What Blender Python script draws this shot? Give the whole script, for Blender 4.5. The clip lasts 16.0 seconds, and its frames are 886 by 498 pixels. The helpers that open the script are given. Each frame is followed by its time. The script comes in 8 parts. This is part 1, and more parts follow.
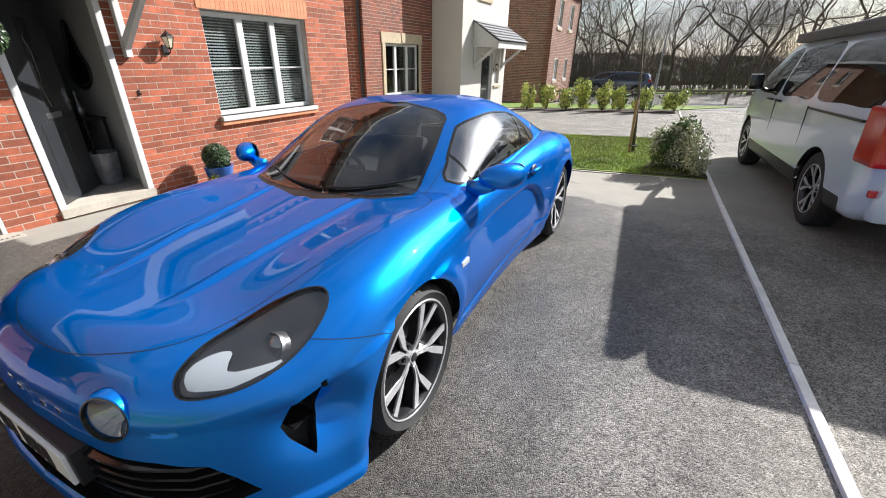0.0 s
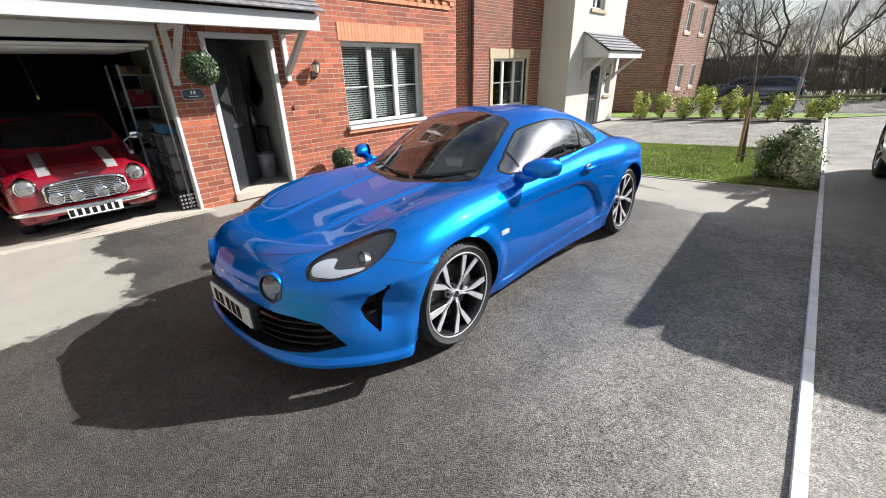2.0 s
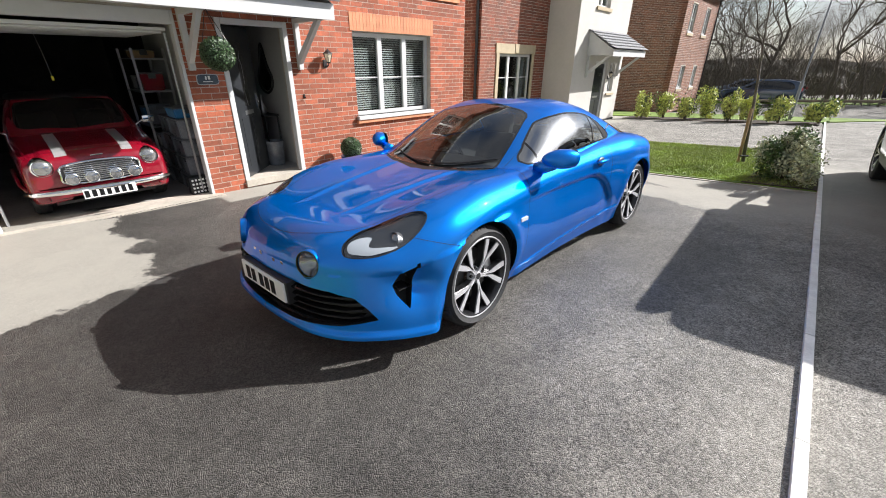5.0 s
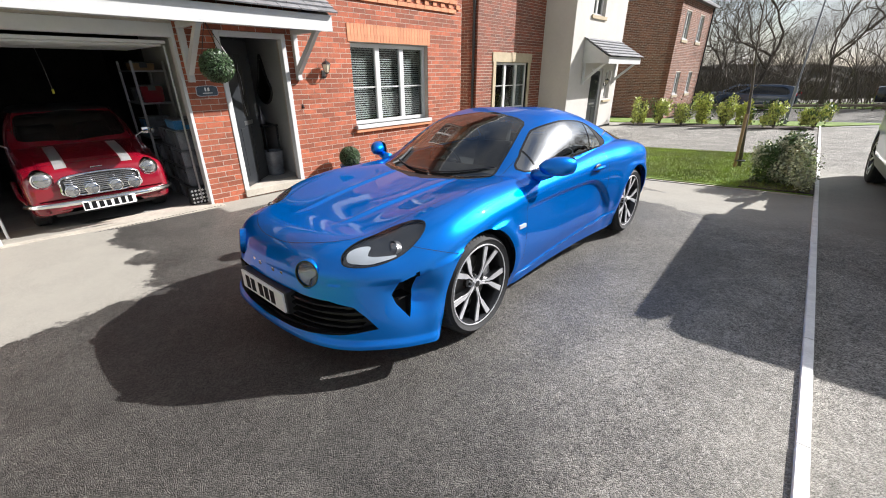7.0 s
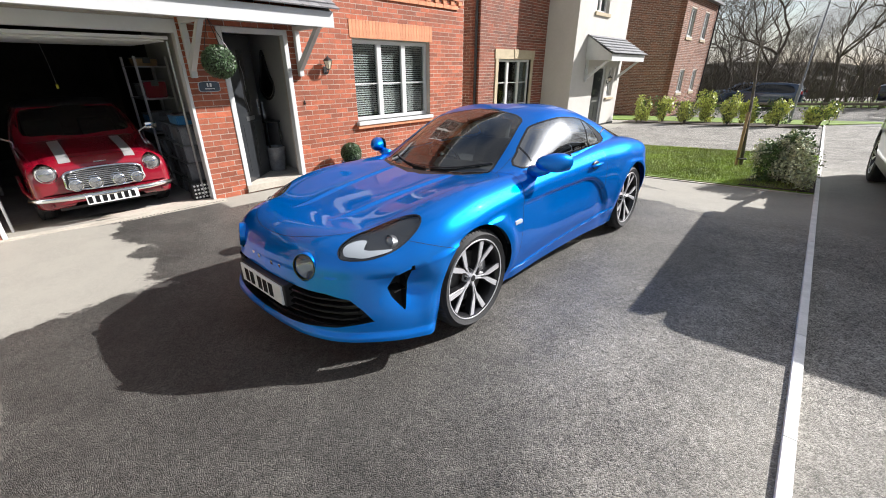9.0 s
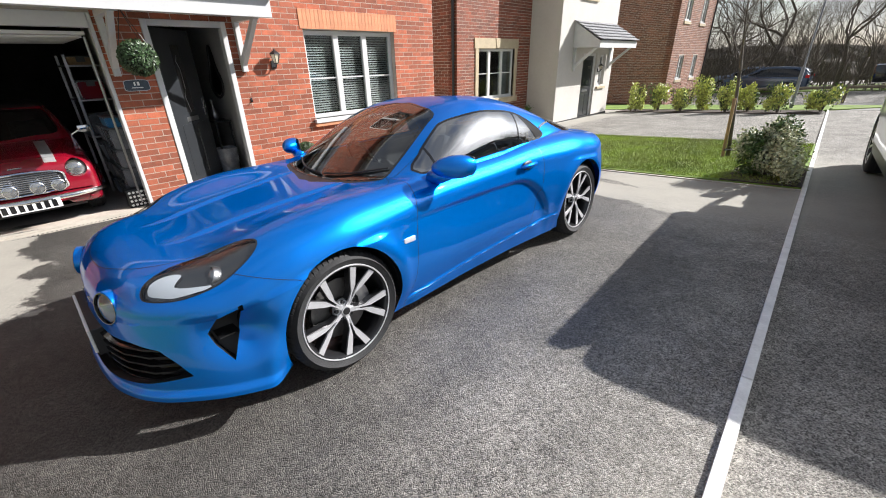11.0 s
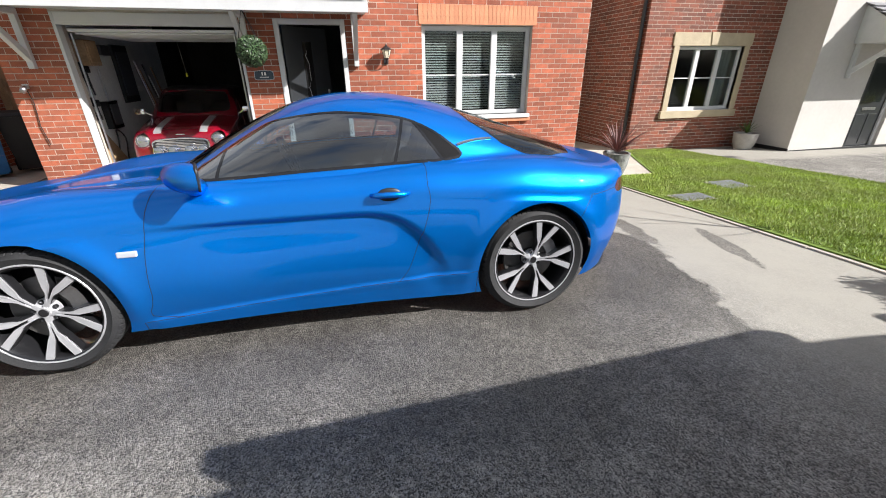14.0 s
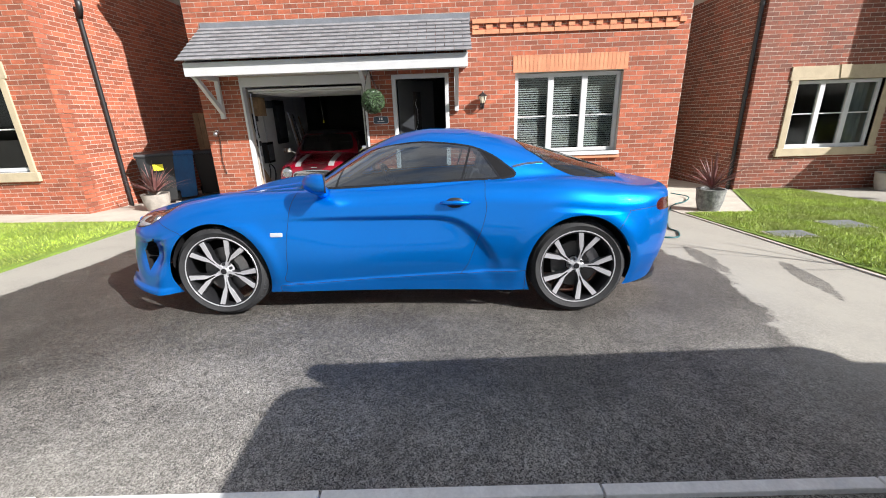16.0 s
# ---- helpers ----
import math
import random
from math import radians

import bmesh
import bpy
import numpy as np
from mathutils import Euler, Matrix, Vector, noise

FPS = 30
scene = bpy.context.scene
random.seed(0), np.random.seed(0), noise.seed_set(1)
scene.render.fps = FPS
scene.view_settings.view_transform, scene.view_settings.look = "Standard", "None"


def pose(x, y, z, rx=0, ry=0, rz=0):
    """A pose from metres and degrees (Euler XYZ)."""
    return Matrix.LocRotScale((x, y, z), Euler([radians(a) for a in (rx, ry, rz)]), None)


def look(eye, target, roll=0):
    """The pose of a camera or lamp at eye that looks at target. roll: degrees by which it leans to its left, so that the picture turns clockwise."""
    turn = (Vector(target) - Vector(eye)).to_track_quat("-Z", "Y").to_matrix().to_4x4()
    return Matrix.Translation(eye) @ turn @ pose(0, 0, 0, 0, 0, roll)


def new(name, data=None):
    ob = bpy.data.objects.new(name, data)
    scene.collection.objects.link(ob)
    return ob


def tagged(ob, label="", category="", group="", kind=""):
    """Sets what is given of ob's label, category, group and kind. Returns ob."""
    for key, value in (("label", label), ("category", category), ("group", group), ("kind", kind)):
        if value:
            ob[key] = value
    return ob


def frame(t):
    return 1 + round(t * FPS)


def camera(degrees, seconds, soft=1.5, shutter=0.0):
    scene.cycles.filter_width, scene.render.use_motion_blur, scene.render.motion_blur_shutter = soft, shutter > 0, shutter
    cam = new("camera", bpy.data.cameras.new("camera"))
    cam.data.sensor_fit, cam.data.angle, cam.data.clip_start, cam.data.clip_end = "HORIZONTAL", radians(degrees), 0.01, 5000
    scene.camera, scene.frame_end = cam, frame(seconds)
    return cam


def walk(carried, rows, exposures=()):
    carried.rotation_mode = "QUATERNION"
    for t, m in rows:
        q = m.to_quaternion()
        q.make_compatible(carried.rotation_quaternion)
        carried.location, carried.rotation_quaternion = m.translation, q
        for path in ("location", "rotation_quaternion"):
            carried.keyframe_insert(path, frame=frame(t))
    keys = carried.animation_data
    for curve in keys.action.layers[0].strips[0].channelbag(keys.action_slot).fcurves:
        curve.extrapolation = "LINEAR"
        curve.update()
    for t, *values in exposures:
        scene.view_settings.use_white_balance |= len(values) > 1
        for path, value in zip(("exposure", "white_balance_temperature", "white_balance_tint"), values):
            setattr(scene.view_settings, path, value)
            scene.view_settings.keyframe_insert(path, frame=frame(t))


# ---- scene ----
cam = camera(95.6, 16.0, soft=1.0)
METRES, EYE, TILT, LEAN, TURN = 5.859, 1.5, 0.0, 0.0, 24.8
PATH = [
    (0, (0.545, 0.121, 1.446), (-0.278, 1.724, 0.578), 1.2),
    (0.5, (0.727, 0.152, 1.441), (-0.389, 1.575, 0.587), -0.2),
    (1, (0.866, -0.015, 1.468), (-0.375, 1.314, 0.634), -0.7),
    (1.5, (1.01, -0.186, 1.495), (-0.241, 1.14, 0.672), -0.8),
    (2, (1.161, -0.265, 1.498), (-0.091, 1.061, 0.677), -1.2),
    (2.5, (1.2, -0.345, 1.503), (-0.057, 0.973, 0.675), -1.2),
    (3, (1.137, -0.436, 1.5), (-0.126, 0.87, 0.664), -0.7),
    (3.5, (1.101, -0.456, 1.495), (-0.159, 0.845, 0.648), 0.0),
    (4, (1.105, -0.459, 1.493), (-0.145, 0.847, 0.64), 0.5),
    (4.5, (1.121, -0.469, 1.483), (-0.112, 0.853, 0.629), 0.7),
    (7, (1.135, -0.474, 1.493), (-0.102, 0.872, 0.681), -0.1),
    (7.5, (1.135, -0.48, 1.491), (-0.11, 0.857, 0.677), -0.1),
    (8, (1.141, -0.482, 1.495), (-0.106, 0.849, 0.675), 0.0),
    (8.5, (1.147, -0.491, 1.499), (-0.097, 0.842, 0.676), 0.2),
    (10.8, (1.381, 0.195, 1.432), (0.13, 1.509, 0.589), -1.3),
    (11, (1.382, 0.351, 1.448), (0.122, 1.65, 0.598), -1.4),
    (11.5, (1.49, 0.705, 1.441), (0.183, 1.957, 0.589), -2.0),
    (12, (1.631, 1.125, 1.428), (0.289, 2.345, 0.584), -2.1),
    (12.5, (1.716, 1.581, 1.38), (0.389, 2.81, 0.527), -1.1),
    (13, (1.851, 1.958, 1.335), (0.337, 2.956, 0.491), -2.1),
    (13.5, (1.845, 2.356, 1.299), (0.216, 3.125, 0.43), -1.4),
    (14, (1.793, 2.634, 1.33), (0.021, 3.06, 0.508), -0.5),
    (14.5, (1.917, 2.764, 1.301), (0.067, 2.858, 0.545), -0.4),
    (15, (2.127, 2.739, 1.286), (0.254, 2.75, 0.585), -0.3),
    (15.5, (2.293, 2.73, 1.305), (0.403, 2.729, 0.652), -0.9),
    (16, (2.416, 2.802, 1.298), (0.519, 2.758, 0.666), -2.0),
]
walk(cam, [(t, look(eye, target, roll)) for t, eye, target, roll in PATH])

# ---- light ----
SUN = Vector((0.80, 1.30, 1.0)).normalized()      # towards the sun
sun_el, sun_az = math.asin(SUN.z), math.atan2(SUN.x, SUN.y)
world = bpy.data.worlds.new("sky")
scene.world = world
world.use_nodes = True
wt = world.node_tree
sky = wt.nodes.new("ShaderNodeTexSky")
sky.sky_type, sky.sun_disc = "NISHITA", False
sky.sun_elevation, sky.sun_rotation = sun_el, sun_az
sky.air_density, sky.dust_density, sky.ozone_density = 1.0, 1.0, 1.5
# broken thin cloud over the whole sky
wc = wt.nodes.new("ShaderNodeTexCoord")
wn = wt.nodes.new("ShaderNodeTexNoise")
wn.inputs["Scale"].default_value, wn.inputs["Detail"].default_value, wn.inputs["Roughness"].default_value = 2.6, 7.0, 0.58
wt.links.new(wc.outputs["Generated"], wn.inputs["Vector"])
wr = wt.nodes.new("ShaderNodeMapRange")
wr.inputs["From Min"].default_value, wr.inputs["From Max"].default_value, wr.inputs["To Max"].default_value = 0.34, 0.55, 0.85
wt.links.new(wn.outputs["Fac"], wr.inputs["Value"])
wm = wt.nodes.new("ShaderNodeMix")
wm.data_type = "RGBA"
wt.links.new(sky.outputs[0], wm.inputs[6])
# cloud is brighter towards the sun, which shines through it
wd_ = wt.nodes.new("ShaderNodeVectorMath")
wd_.operation = "DOT_PRODUCT"
wt.links.new(wc.outputs["Generated"], wd_.inputs[0])
wd_.inputs[1].default_value = SUN
wpow = wt.nodes.new("ShaderNodeMath")
wpow.operation = "POWER"
wmax = wt.nodes.new("ShaderNodeMath")
wmax.operation = "MAXIMUM"
wt.links.new(wd_.outputs["Value"], wmax.inputs[0])
wt.links.new(wmax.outputs[0], wpow.inputs[0])
wpow.inputs[1].default_value = 30.0
wgl = wt.nodes.new("ShaderNodeMath")
wgl.operation = "MULTIPLY_ADD"
wgl.inputs[1].default_value, wgl.inputs[2].default_value = 12.0, 1.0
wt.links.new(wpow.outputs[0], wgl.inputs[0])
wcl = wt.nodes.new("ShaderNodeVectorMath")
wcl.operation = "SCALE"
wcl.inputs[0].default_value = (4.4, 4.5, 4.7)
wt.links.new(wgl.outputs[0], wcl.inputs["Scale"])
wt.links.new(wcl.outputs[0], wm.inputs[7])
# haze round the sun, also where the cloud is open
whz = wt.nodes.new("ShaderNodeMath")
whz.operation = "MULTIPLY"
whz.inputs[1].default_value = 0.8
wt.links.new(wpow.outputs[0], whz.inputs[0])
wmx = wt.nodes.new("ShaderNodeMath")
wmx.operation = "MAXIMUM"
wt.links.new(whz.outputs[0], wmx.inputs[0])
wt.links.new(wr.outputs[0], wmx.inputs[1])
wt.links.new(wmx.outputs[0], wm.inputs[0])
wt.links.new(wm.outputs[2], wt.nodes["Background"].inputs[0])
wt.nodes["Background"].inputs[1].default_value = 0.059
sun = new("sun", bpy.data.lights.new("sun", "SUN"))
sun.data.energy, sun.data.angle, sun.data.color = 4.9, radians(0.53), (1.0, 0.975, 0.96)
sun.matrix_world = look((0, 0, 30), Vector((0, 0, 30)) - SUN)
scene.view_settings.exposure = 1.08


def g(x, y):
    """Height of the sloping ground: it falls towards the houses and along the street."""
    return 0.053 * (min(max(x, -9.0), 5.0) + 0.15) - 0.014 * (min(max(y, -8.0), 27.0) - 1.2) - 0.05 * (min(max(y, 19.0), 27.0) - 19.0)


# ---- materials ----
def mat(name, base, rough=0.6, metal=0.0, vary=0.0, scale=8.0, bump=0.0, bscale=60.0, dirt=None, coat=0.0, spec=0.5,
        island=0.0, piece=0.0, alpha=None, edge=None):
    """A node material: colour varied at two scales, fine relief, optional patches of dirt."""
    m = bpy.data.materials.new(name)
    m.use_nodes = True
    nt = m.node_tree
    p = nt.nodes["Principled BSDF"]
    p.inputs["Roughness"].default_value, p.inputs["Metallic"].default_value = rough, metal
    p.inputs["Specular IOR Level"].default_value = spec
    p.inputs["Coat Weight"].default_value = coat
    p.inputs["Coat Roughness"].default_value = 0.02
    p.inputs["Base Color"].default_value = (*base, 1)
    if edge:
        p.inputs["Specular Tint"].default_value = (*edge, 1)
    geo = nt.nodes.new("ShaderNodeTexCoord")
    out = None

    def noise_node(sc, detail=5.0):
        n = nt.nodes.new("ShaderNodeTexNoise")
        n.inputs["Scale"].default_value, n.inputs["Detail"].default_value = sc, detail
        nt.links.new(geo.outputs["Object"], n.inputs["Vector"])
        return n.outputs["Fac"]

    def ramp(fac, lo, hi):
        r = nt.nodes.new("ShaderNodeMapRange")
        r.inputs["From Min"].default_value, r.inputs["From Max"].default_value = 0.3, 0.7
        r.inputs["To Min"].default_value, r.inputs["To Max"].default_value = lo, hi
        nt.links.new(fac, r.inputs["Value"])
        return r.outputs[0]

    factors = []
    if vary:
        factors += [ramp(noise_node(scale), 1 - vary, 1 + vary), ramp(noise_node(scale * 9), 1 - vary * 0.6, 1 + vary * 0.6)]
    if island:
        i = nt.nodes.new("ShaderNodeNewGeometry")
        r = nt.nodes.new("ShaderNodeMapRange")
        r.inputs["To Min"].default_value, r.inputs["To Max"].default_value = 1 - island, 1 + island
        nt.links.new(i.outputs["Random Per Island"], r.inputs["Value"])
        factors.append(r.outputs[0])
    if piece:
        i = nt.nodes.new("ShaderNodeObjectInfo")
        r = nt.nodes.new("ShaderNodeMapRange")
        r.inputs["To Min"].default_value, r.inputs["To Max"].default_value = 1 - piece, 1 + piece
        nt.links.new(i.outputs["Random"], r.inputs["Value"])
        factors.append(r.outputs[0])
    if factors or dirt:
        rgb = nt.nodes.new("ShaderNodeRGB")
        rgb.outputs[0].default_value = (*base, 1)
        out = rgb.outputs[0]
        for f in factors:
            mul = nt.nodes.new("ShaderNodeVectorMath")
            mul.operation = "SCALE"
            nt.links.new(out, mul.inputs[0])
            nt.links.new(f, mul.inputs["Scale"])
            out = mul.outputs[0]
        if dirt:
            colour, amount, dsc = dirt
            mix = nt.nodes.new("ShaderNodeMix")
            mix.data_type = "RGBA"
            nt.links.new(ramp(noise_node(dsc, 8), 0.0, amount), mix.inputs[0])
            nt.links.new(out, mix.inputs[6])
            mix.inputs[7].default_value = (*colour, 1)
            out = mix.outputs[2]
        nt.links.new(out, p.inputs["Base Color"])
    if bump:
        b = nt.nodes.new("ShaderNodeBump")
        b.inputs["Strength"].default_value, b.inputs["Distance"].default_value = min(1, bump), 0.01
        nt.links.new(noise_node(bscale, 8), b.inputs["Height"])
        nt.links.new(b.outputs[0], p.inputs["Normal"])
    if alpha is not None:
        p.inputs["Alpha"].default_value = alpha
    return m


def glass(name, tint=(0.9, 0.95, 0.95), through_amount=0.75, rough=0.0, f0=0.05, power=4.5):
    """Thin pane: clear, with a mirror reflection that grows towards grazing view."""
    m = bpy.data.materials.new(name)
    m.use_nodes = True
    nt = m.node_tree
    nt.nodes.remove(nt.nodes["Principled BSDF"])
    tr, gl, mix, lw = (nt.nodes.new(n) for n in ("ShaderNodeBsdfTransparent", "ShaderNodeBsdfGlossy", "ShaderNodeMixShader", "ShaderNodeLayerWeight"))
    tr.inputs[0].default_value = (*[c * through_amount for c in tint], 1)
    gl.inputs["Roughness"].default_value = rough
    lw.inputs["Blend"].default_value = 0.5
    pw, ma = nt.nodes.new("ShaderNodeMath"), nt.nodes.new("ShaderNodeMath")
    pw.operation, pw.inputs[1].default_value = "POWER", power
    ma.operation, ma.use_clamp = "MULTIPLY_ADD", True
    ma.inputs[1].default_value, ma.inputs[2].default_value = 1 - f0, f0
    nt.links.new(lw.outputs["Facing"], pw.inputs[0])
    nt.links.new(pw.outputs[0], ma.inputs[0])
    nt.links.new(ma.outputs[0], mix.inputs[0])
    nt.links.new(tr.outputs[0], mix.inputs[1])
    nt.links.new(gl.outputs[0], mix.inputs[2])
    nt.links.new(mix.outputs[0], nt.nodes["Material Output"].inputs[0])
    return m


def asphalt():
    """Tarmac with stone chips; a wet stain round the washed car, widened to darken the van's shadow, and pale dried
    silt beyond it.
    """
    m = bpy.data.materials.new("tarmac")
    m.use_nodes = True
    nt = m.node_tree
    N, L = nt.nodes.new, nt.links.new
    p = nt.nodes["Principled BSDF"]
    tc = N("ShaderNodeTexCoord").outputs["Object"]

    def noise_fac(sc, detail=6.0, rough=0.5):
        n = N("ShaderNodeTexNoise")
        n.inputs["Scale"].default_value, n.inputs["Detail"].default_value, n.inputs["Roughness"].default_value = sc, detail, rough
        L(tc, n.inputs["Vector"])
        return n.outputs["Fac"]

    def math_node(op, a, b, c=None, clamp=False):
        n = N("ShaderNodeMath")
        n.operation, n.use_clamp = op, clamp
        for i, v in enumerate((a, b, c)):
            if v is None:
                continue
            if isinstance(v, (int, float)):
                n.inputs[i].default_value = v
            else:
                L(v, n.inputs[i])
        return n.outputs[0]

    def smooth(v, lo, hi):
        n = N("ShaderNodeMapRange")
        n.interpolation_type = "SMOOTHSTEP"
        n.inputs["From Min"].default_value, n.inputs["From Max"].default_value = lo, hi
        L(v, n.inputs["Value"])
        return n.outputs[0]

    sep = N("ShaderNodeSeparateXYZ")
    L(tc, sep.inputs[0])
    x, y = sep.outputs[0], sep.outputs[1]
    wob = math_node("MULTIPLY_ADD", noise_fac(1.3, 9, 0.68), 2.6, -1.3)
    ahead = math_node("MINIMUM", math_node("MAXIMUM", math_node("SUBTRACT", 1.6, y), 0.0), 2.2)
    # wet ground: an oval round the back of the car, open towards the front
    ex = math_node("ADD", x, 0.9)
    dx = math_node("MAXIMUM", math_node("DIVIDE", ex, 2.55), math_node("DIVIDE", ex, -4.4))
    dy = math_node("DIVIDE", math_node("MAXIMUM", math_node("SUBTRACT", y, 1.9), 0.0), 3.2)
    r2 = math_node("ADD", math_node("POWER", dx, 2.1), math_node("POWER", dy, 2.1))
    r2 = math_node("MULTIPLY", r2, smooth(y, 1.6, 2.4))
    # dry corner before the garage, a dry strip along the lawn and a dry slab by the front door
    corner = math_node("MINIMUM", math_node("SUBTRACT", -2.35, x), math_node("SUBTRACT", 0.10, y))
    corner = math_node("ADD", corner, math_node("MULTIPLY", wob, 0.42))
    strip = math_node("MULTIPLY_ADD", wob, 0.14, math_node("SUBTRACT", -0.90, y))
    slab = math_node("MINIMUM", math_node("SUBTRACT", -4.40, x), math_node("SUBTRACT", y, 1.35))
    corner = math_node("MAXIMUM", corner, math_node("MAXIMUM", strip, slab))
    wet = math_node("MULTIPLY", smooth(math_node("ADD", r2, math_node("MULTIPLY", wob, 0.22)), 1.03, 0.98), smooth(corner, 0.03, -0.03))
    # fades towards the kerb; y 1.4 to 4.6 kept darker, painting in van shadow
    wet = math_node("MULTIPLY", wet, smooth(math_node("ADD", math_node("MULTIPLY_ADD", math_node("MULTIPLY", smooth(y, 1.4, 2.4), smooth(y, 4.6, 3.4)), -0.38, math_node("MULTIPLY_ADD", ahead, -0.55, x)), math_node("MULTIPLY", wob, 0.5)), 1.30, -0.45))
    # two runs of water towards the lawn
    for cx, cy, ca, hl, hw in ((-0.75, 5.78, -0.30, 0.62, 0.075), (-1.42, 5.28, -0.14, 0.44, 0.10)):
        px, py = math_node("SUBTRACT", x, cx), math_node("SUBTRACT", y, cy)
        pu = math_node("MULTIPLY_ADD", px, math.cos(ca), math_node("MULTIPLY", py, math.sin(ca)))
        pv = math_node("MULTIPLY_ADD", py, math.cos(ca), math_node("MULTIPLY", px, -math.sin(ca)))
        pd = math_node("ADD", math_node("POWER", math_node("ABSOLUTE", math_node("DIVIDE", pu, hl), 0), 2.0), math_node("POWER", math_node("ABSOLUTE", math_node("DIVIDE", pv, hw), 0), 2.0))
        wet = math_node("MAXIMUM", wet, math_node("MULTIPLY", smooth(math_node("ADD", pd, math_node("MULTIPLY", wob, 2.4)), 1.2, 0.8), 0.6))
    beyond = math_node("MULTIPLY", smooth(x, 1.39, 1.41), math_node("MULTIPLY_ADD", noise_fac(0.8, 5), 0.4, -0.12))
    wet = math_node("MAXIMUM", wet, beyond)
    # pale dried silt: by the garage and by the lawn
    silt_a = smooth(corner, -0.25, 0.15)
    silt_b = smooth(math_node("ADD", y, math_node("MULTIPLY", wob, 0.4)), 3.9, 5.4)
    silt_b = math_node("MULTIPLY", silt_b, smooth(y, 9.5, 7.5))
    silt_c = math_node("MULTIPLY", smooth(math_node("MULTIPLY_ADD", wob, 0.25, x), 0.70, 1.30), math_node("MULTIPLY", smooth(y, 2.3, 1.3), 0.35))
    silt = math_node("MAXIMUM", math_node("MAXIMUM", silt_a, silt_b), silt_c)
    dry = math_node("MULTIPLY", silt, math_node("SUBTRACT", 1.0, wet))
    blot = smooth(noise_fac(2.3, 5, 0.6), 0.35, 0.7)
    vor = N("ShaderNodeTexVoronoi")
    vor.inputs["Scale"].default_value = 205.0
    L(tc, vor.inputs["Vector"])
    chips = N("ShaderNodeMapRange")
    sepc = N("ShaderNodeSeparateColor")
    L(vor.outputs["Color"], sepc.inputs[0])
    L(sepc.outputs[0], chips.inputs["Value"])
    chips.inputs["To Min"].default_value, chips.inputs["To Max"].default_value = 0.18, 2.0
    col = N("ShaderNodeMix")
    col.data_type = "RGBA"
    col.inputs[6].default_value = (0.180, 0.169, 0.152, 1)
    col.inputs[7].default_value = (0.270, 0.253, 0.226, 1)
    L(blot, col.inputs[0])
    mottle = math_node("MULTIPLY", chips.outputs[0], math_node("MULTIPLY_ADD", noise_fac(26, 7, 0.72), 2.0, 0.0))
    chipped = N("ShaderNodeVectorMath")
    chipped.operation = "SCALE"
    L(col.outputs[2], chipped.inputs[0])
    L(mottle, chipped.inputs["Scale"])
    pale = N("ShaderNodeMix")
    pale.data_type = "RGBA"
    L(math_node("MULTIPLY", dry, math_node("MULTIPLY_ADD", blot, 0.18, 0.80)), pale.inputs[0])
    L(chipped.outputs[0], pale.inputs[6])
    pale.inputs[7].default_value = (0.315, 0.298, 0.258, 1)
    wetc = N("ShaderNodeVectorMath")
    wetc.operation = "SCALE"
    L(pale.outputs[2], wetc.inputs[0])
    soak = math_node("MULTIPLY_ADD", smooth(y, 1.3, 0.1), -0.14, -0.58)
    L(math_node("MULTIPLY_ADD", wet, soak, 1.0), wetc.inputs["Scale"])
    L(wetc.outputs[0], p.inputs["Base Color"])
    p.inputs["Specular IOR Level"].default_value = 0.30
    L(math_node("MULTIPLY_ADD", wet, -0.34, 0.80), p.inputs["Roughness"])
    bump = N("ShaderNodeBump")
    bump.inputs["Distance"].default_value = 0.006
    L(math_node("MULTIPLY_ADD", dry, -0.8, 0.95), bump.inputs["Strength"])
    hgt = math_node("MULTIPLY_ADD", vor.outputs["Distance"], -1.0, math_node("MULTIPLY", noise_fac(300, 3), 0.35))
    L(hgt, bump.inputs["Height"])
    L(bump.outputs[0], p.inputs["Normal"])
    return m


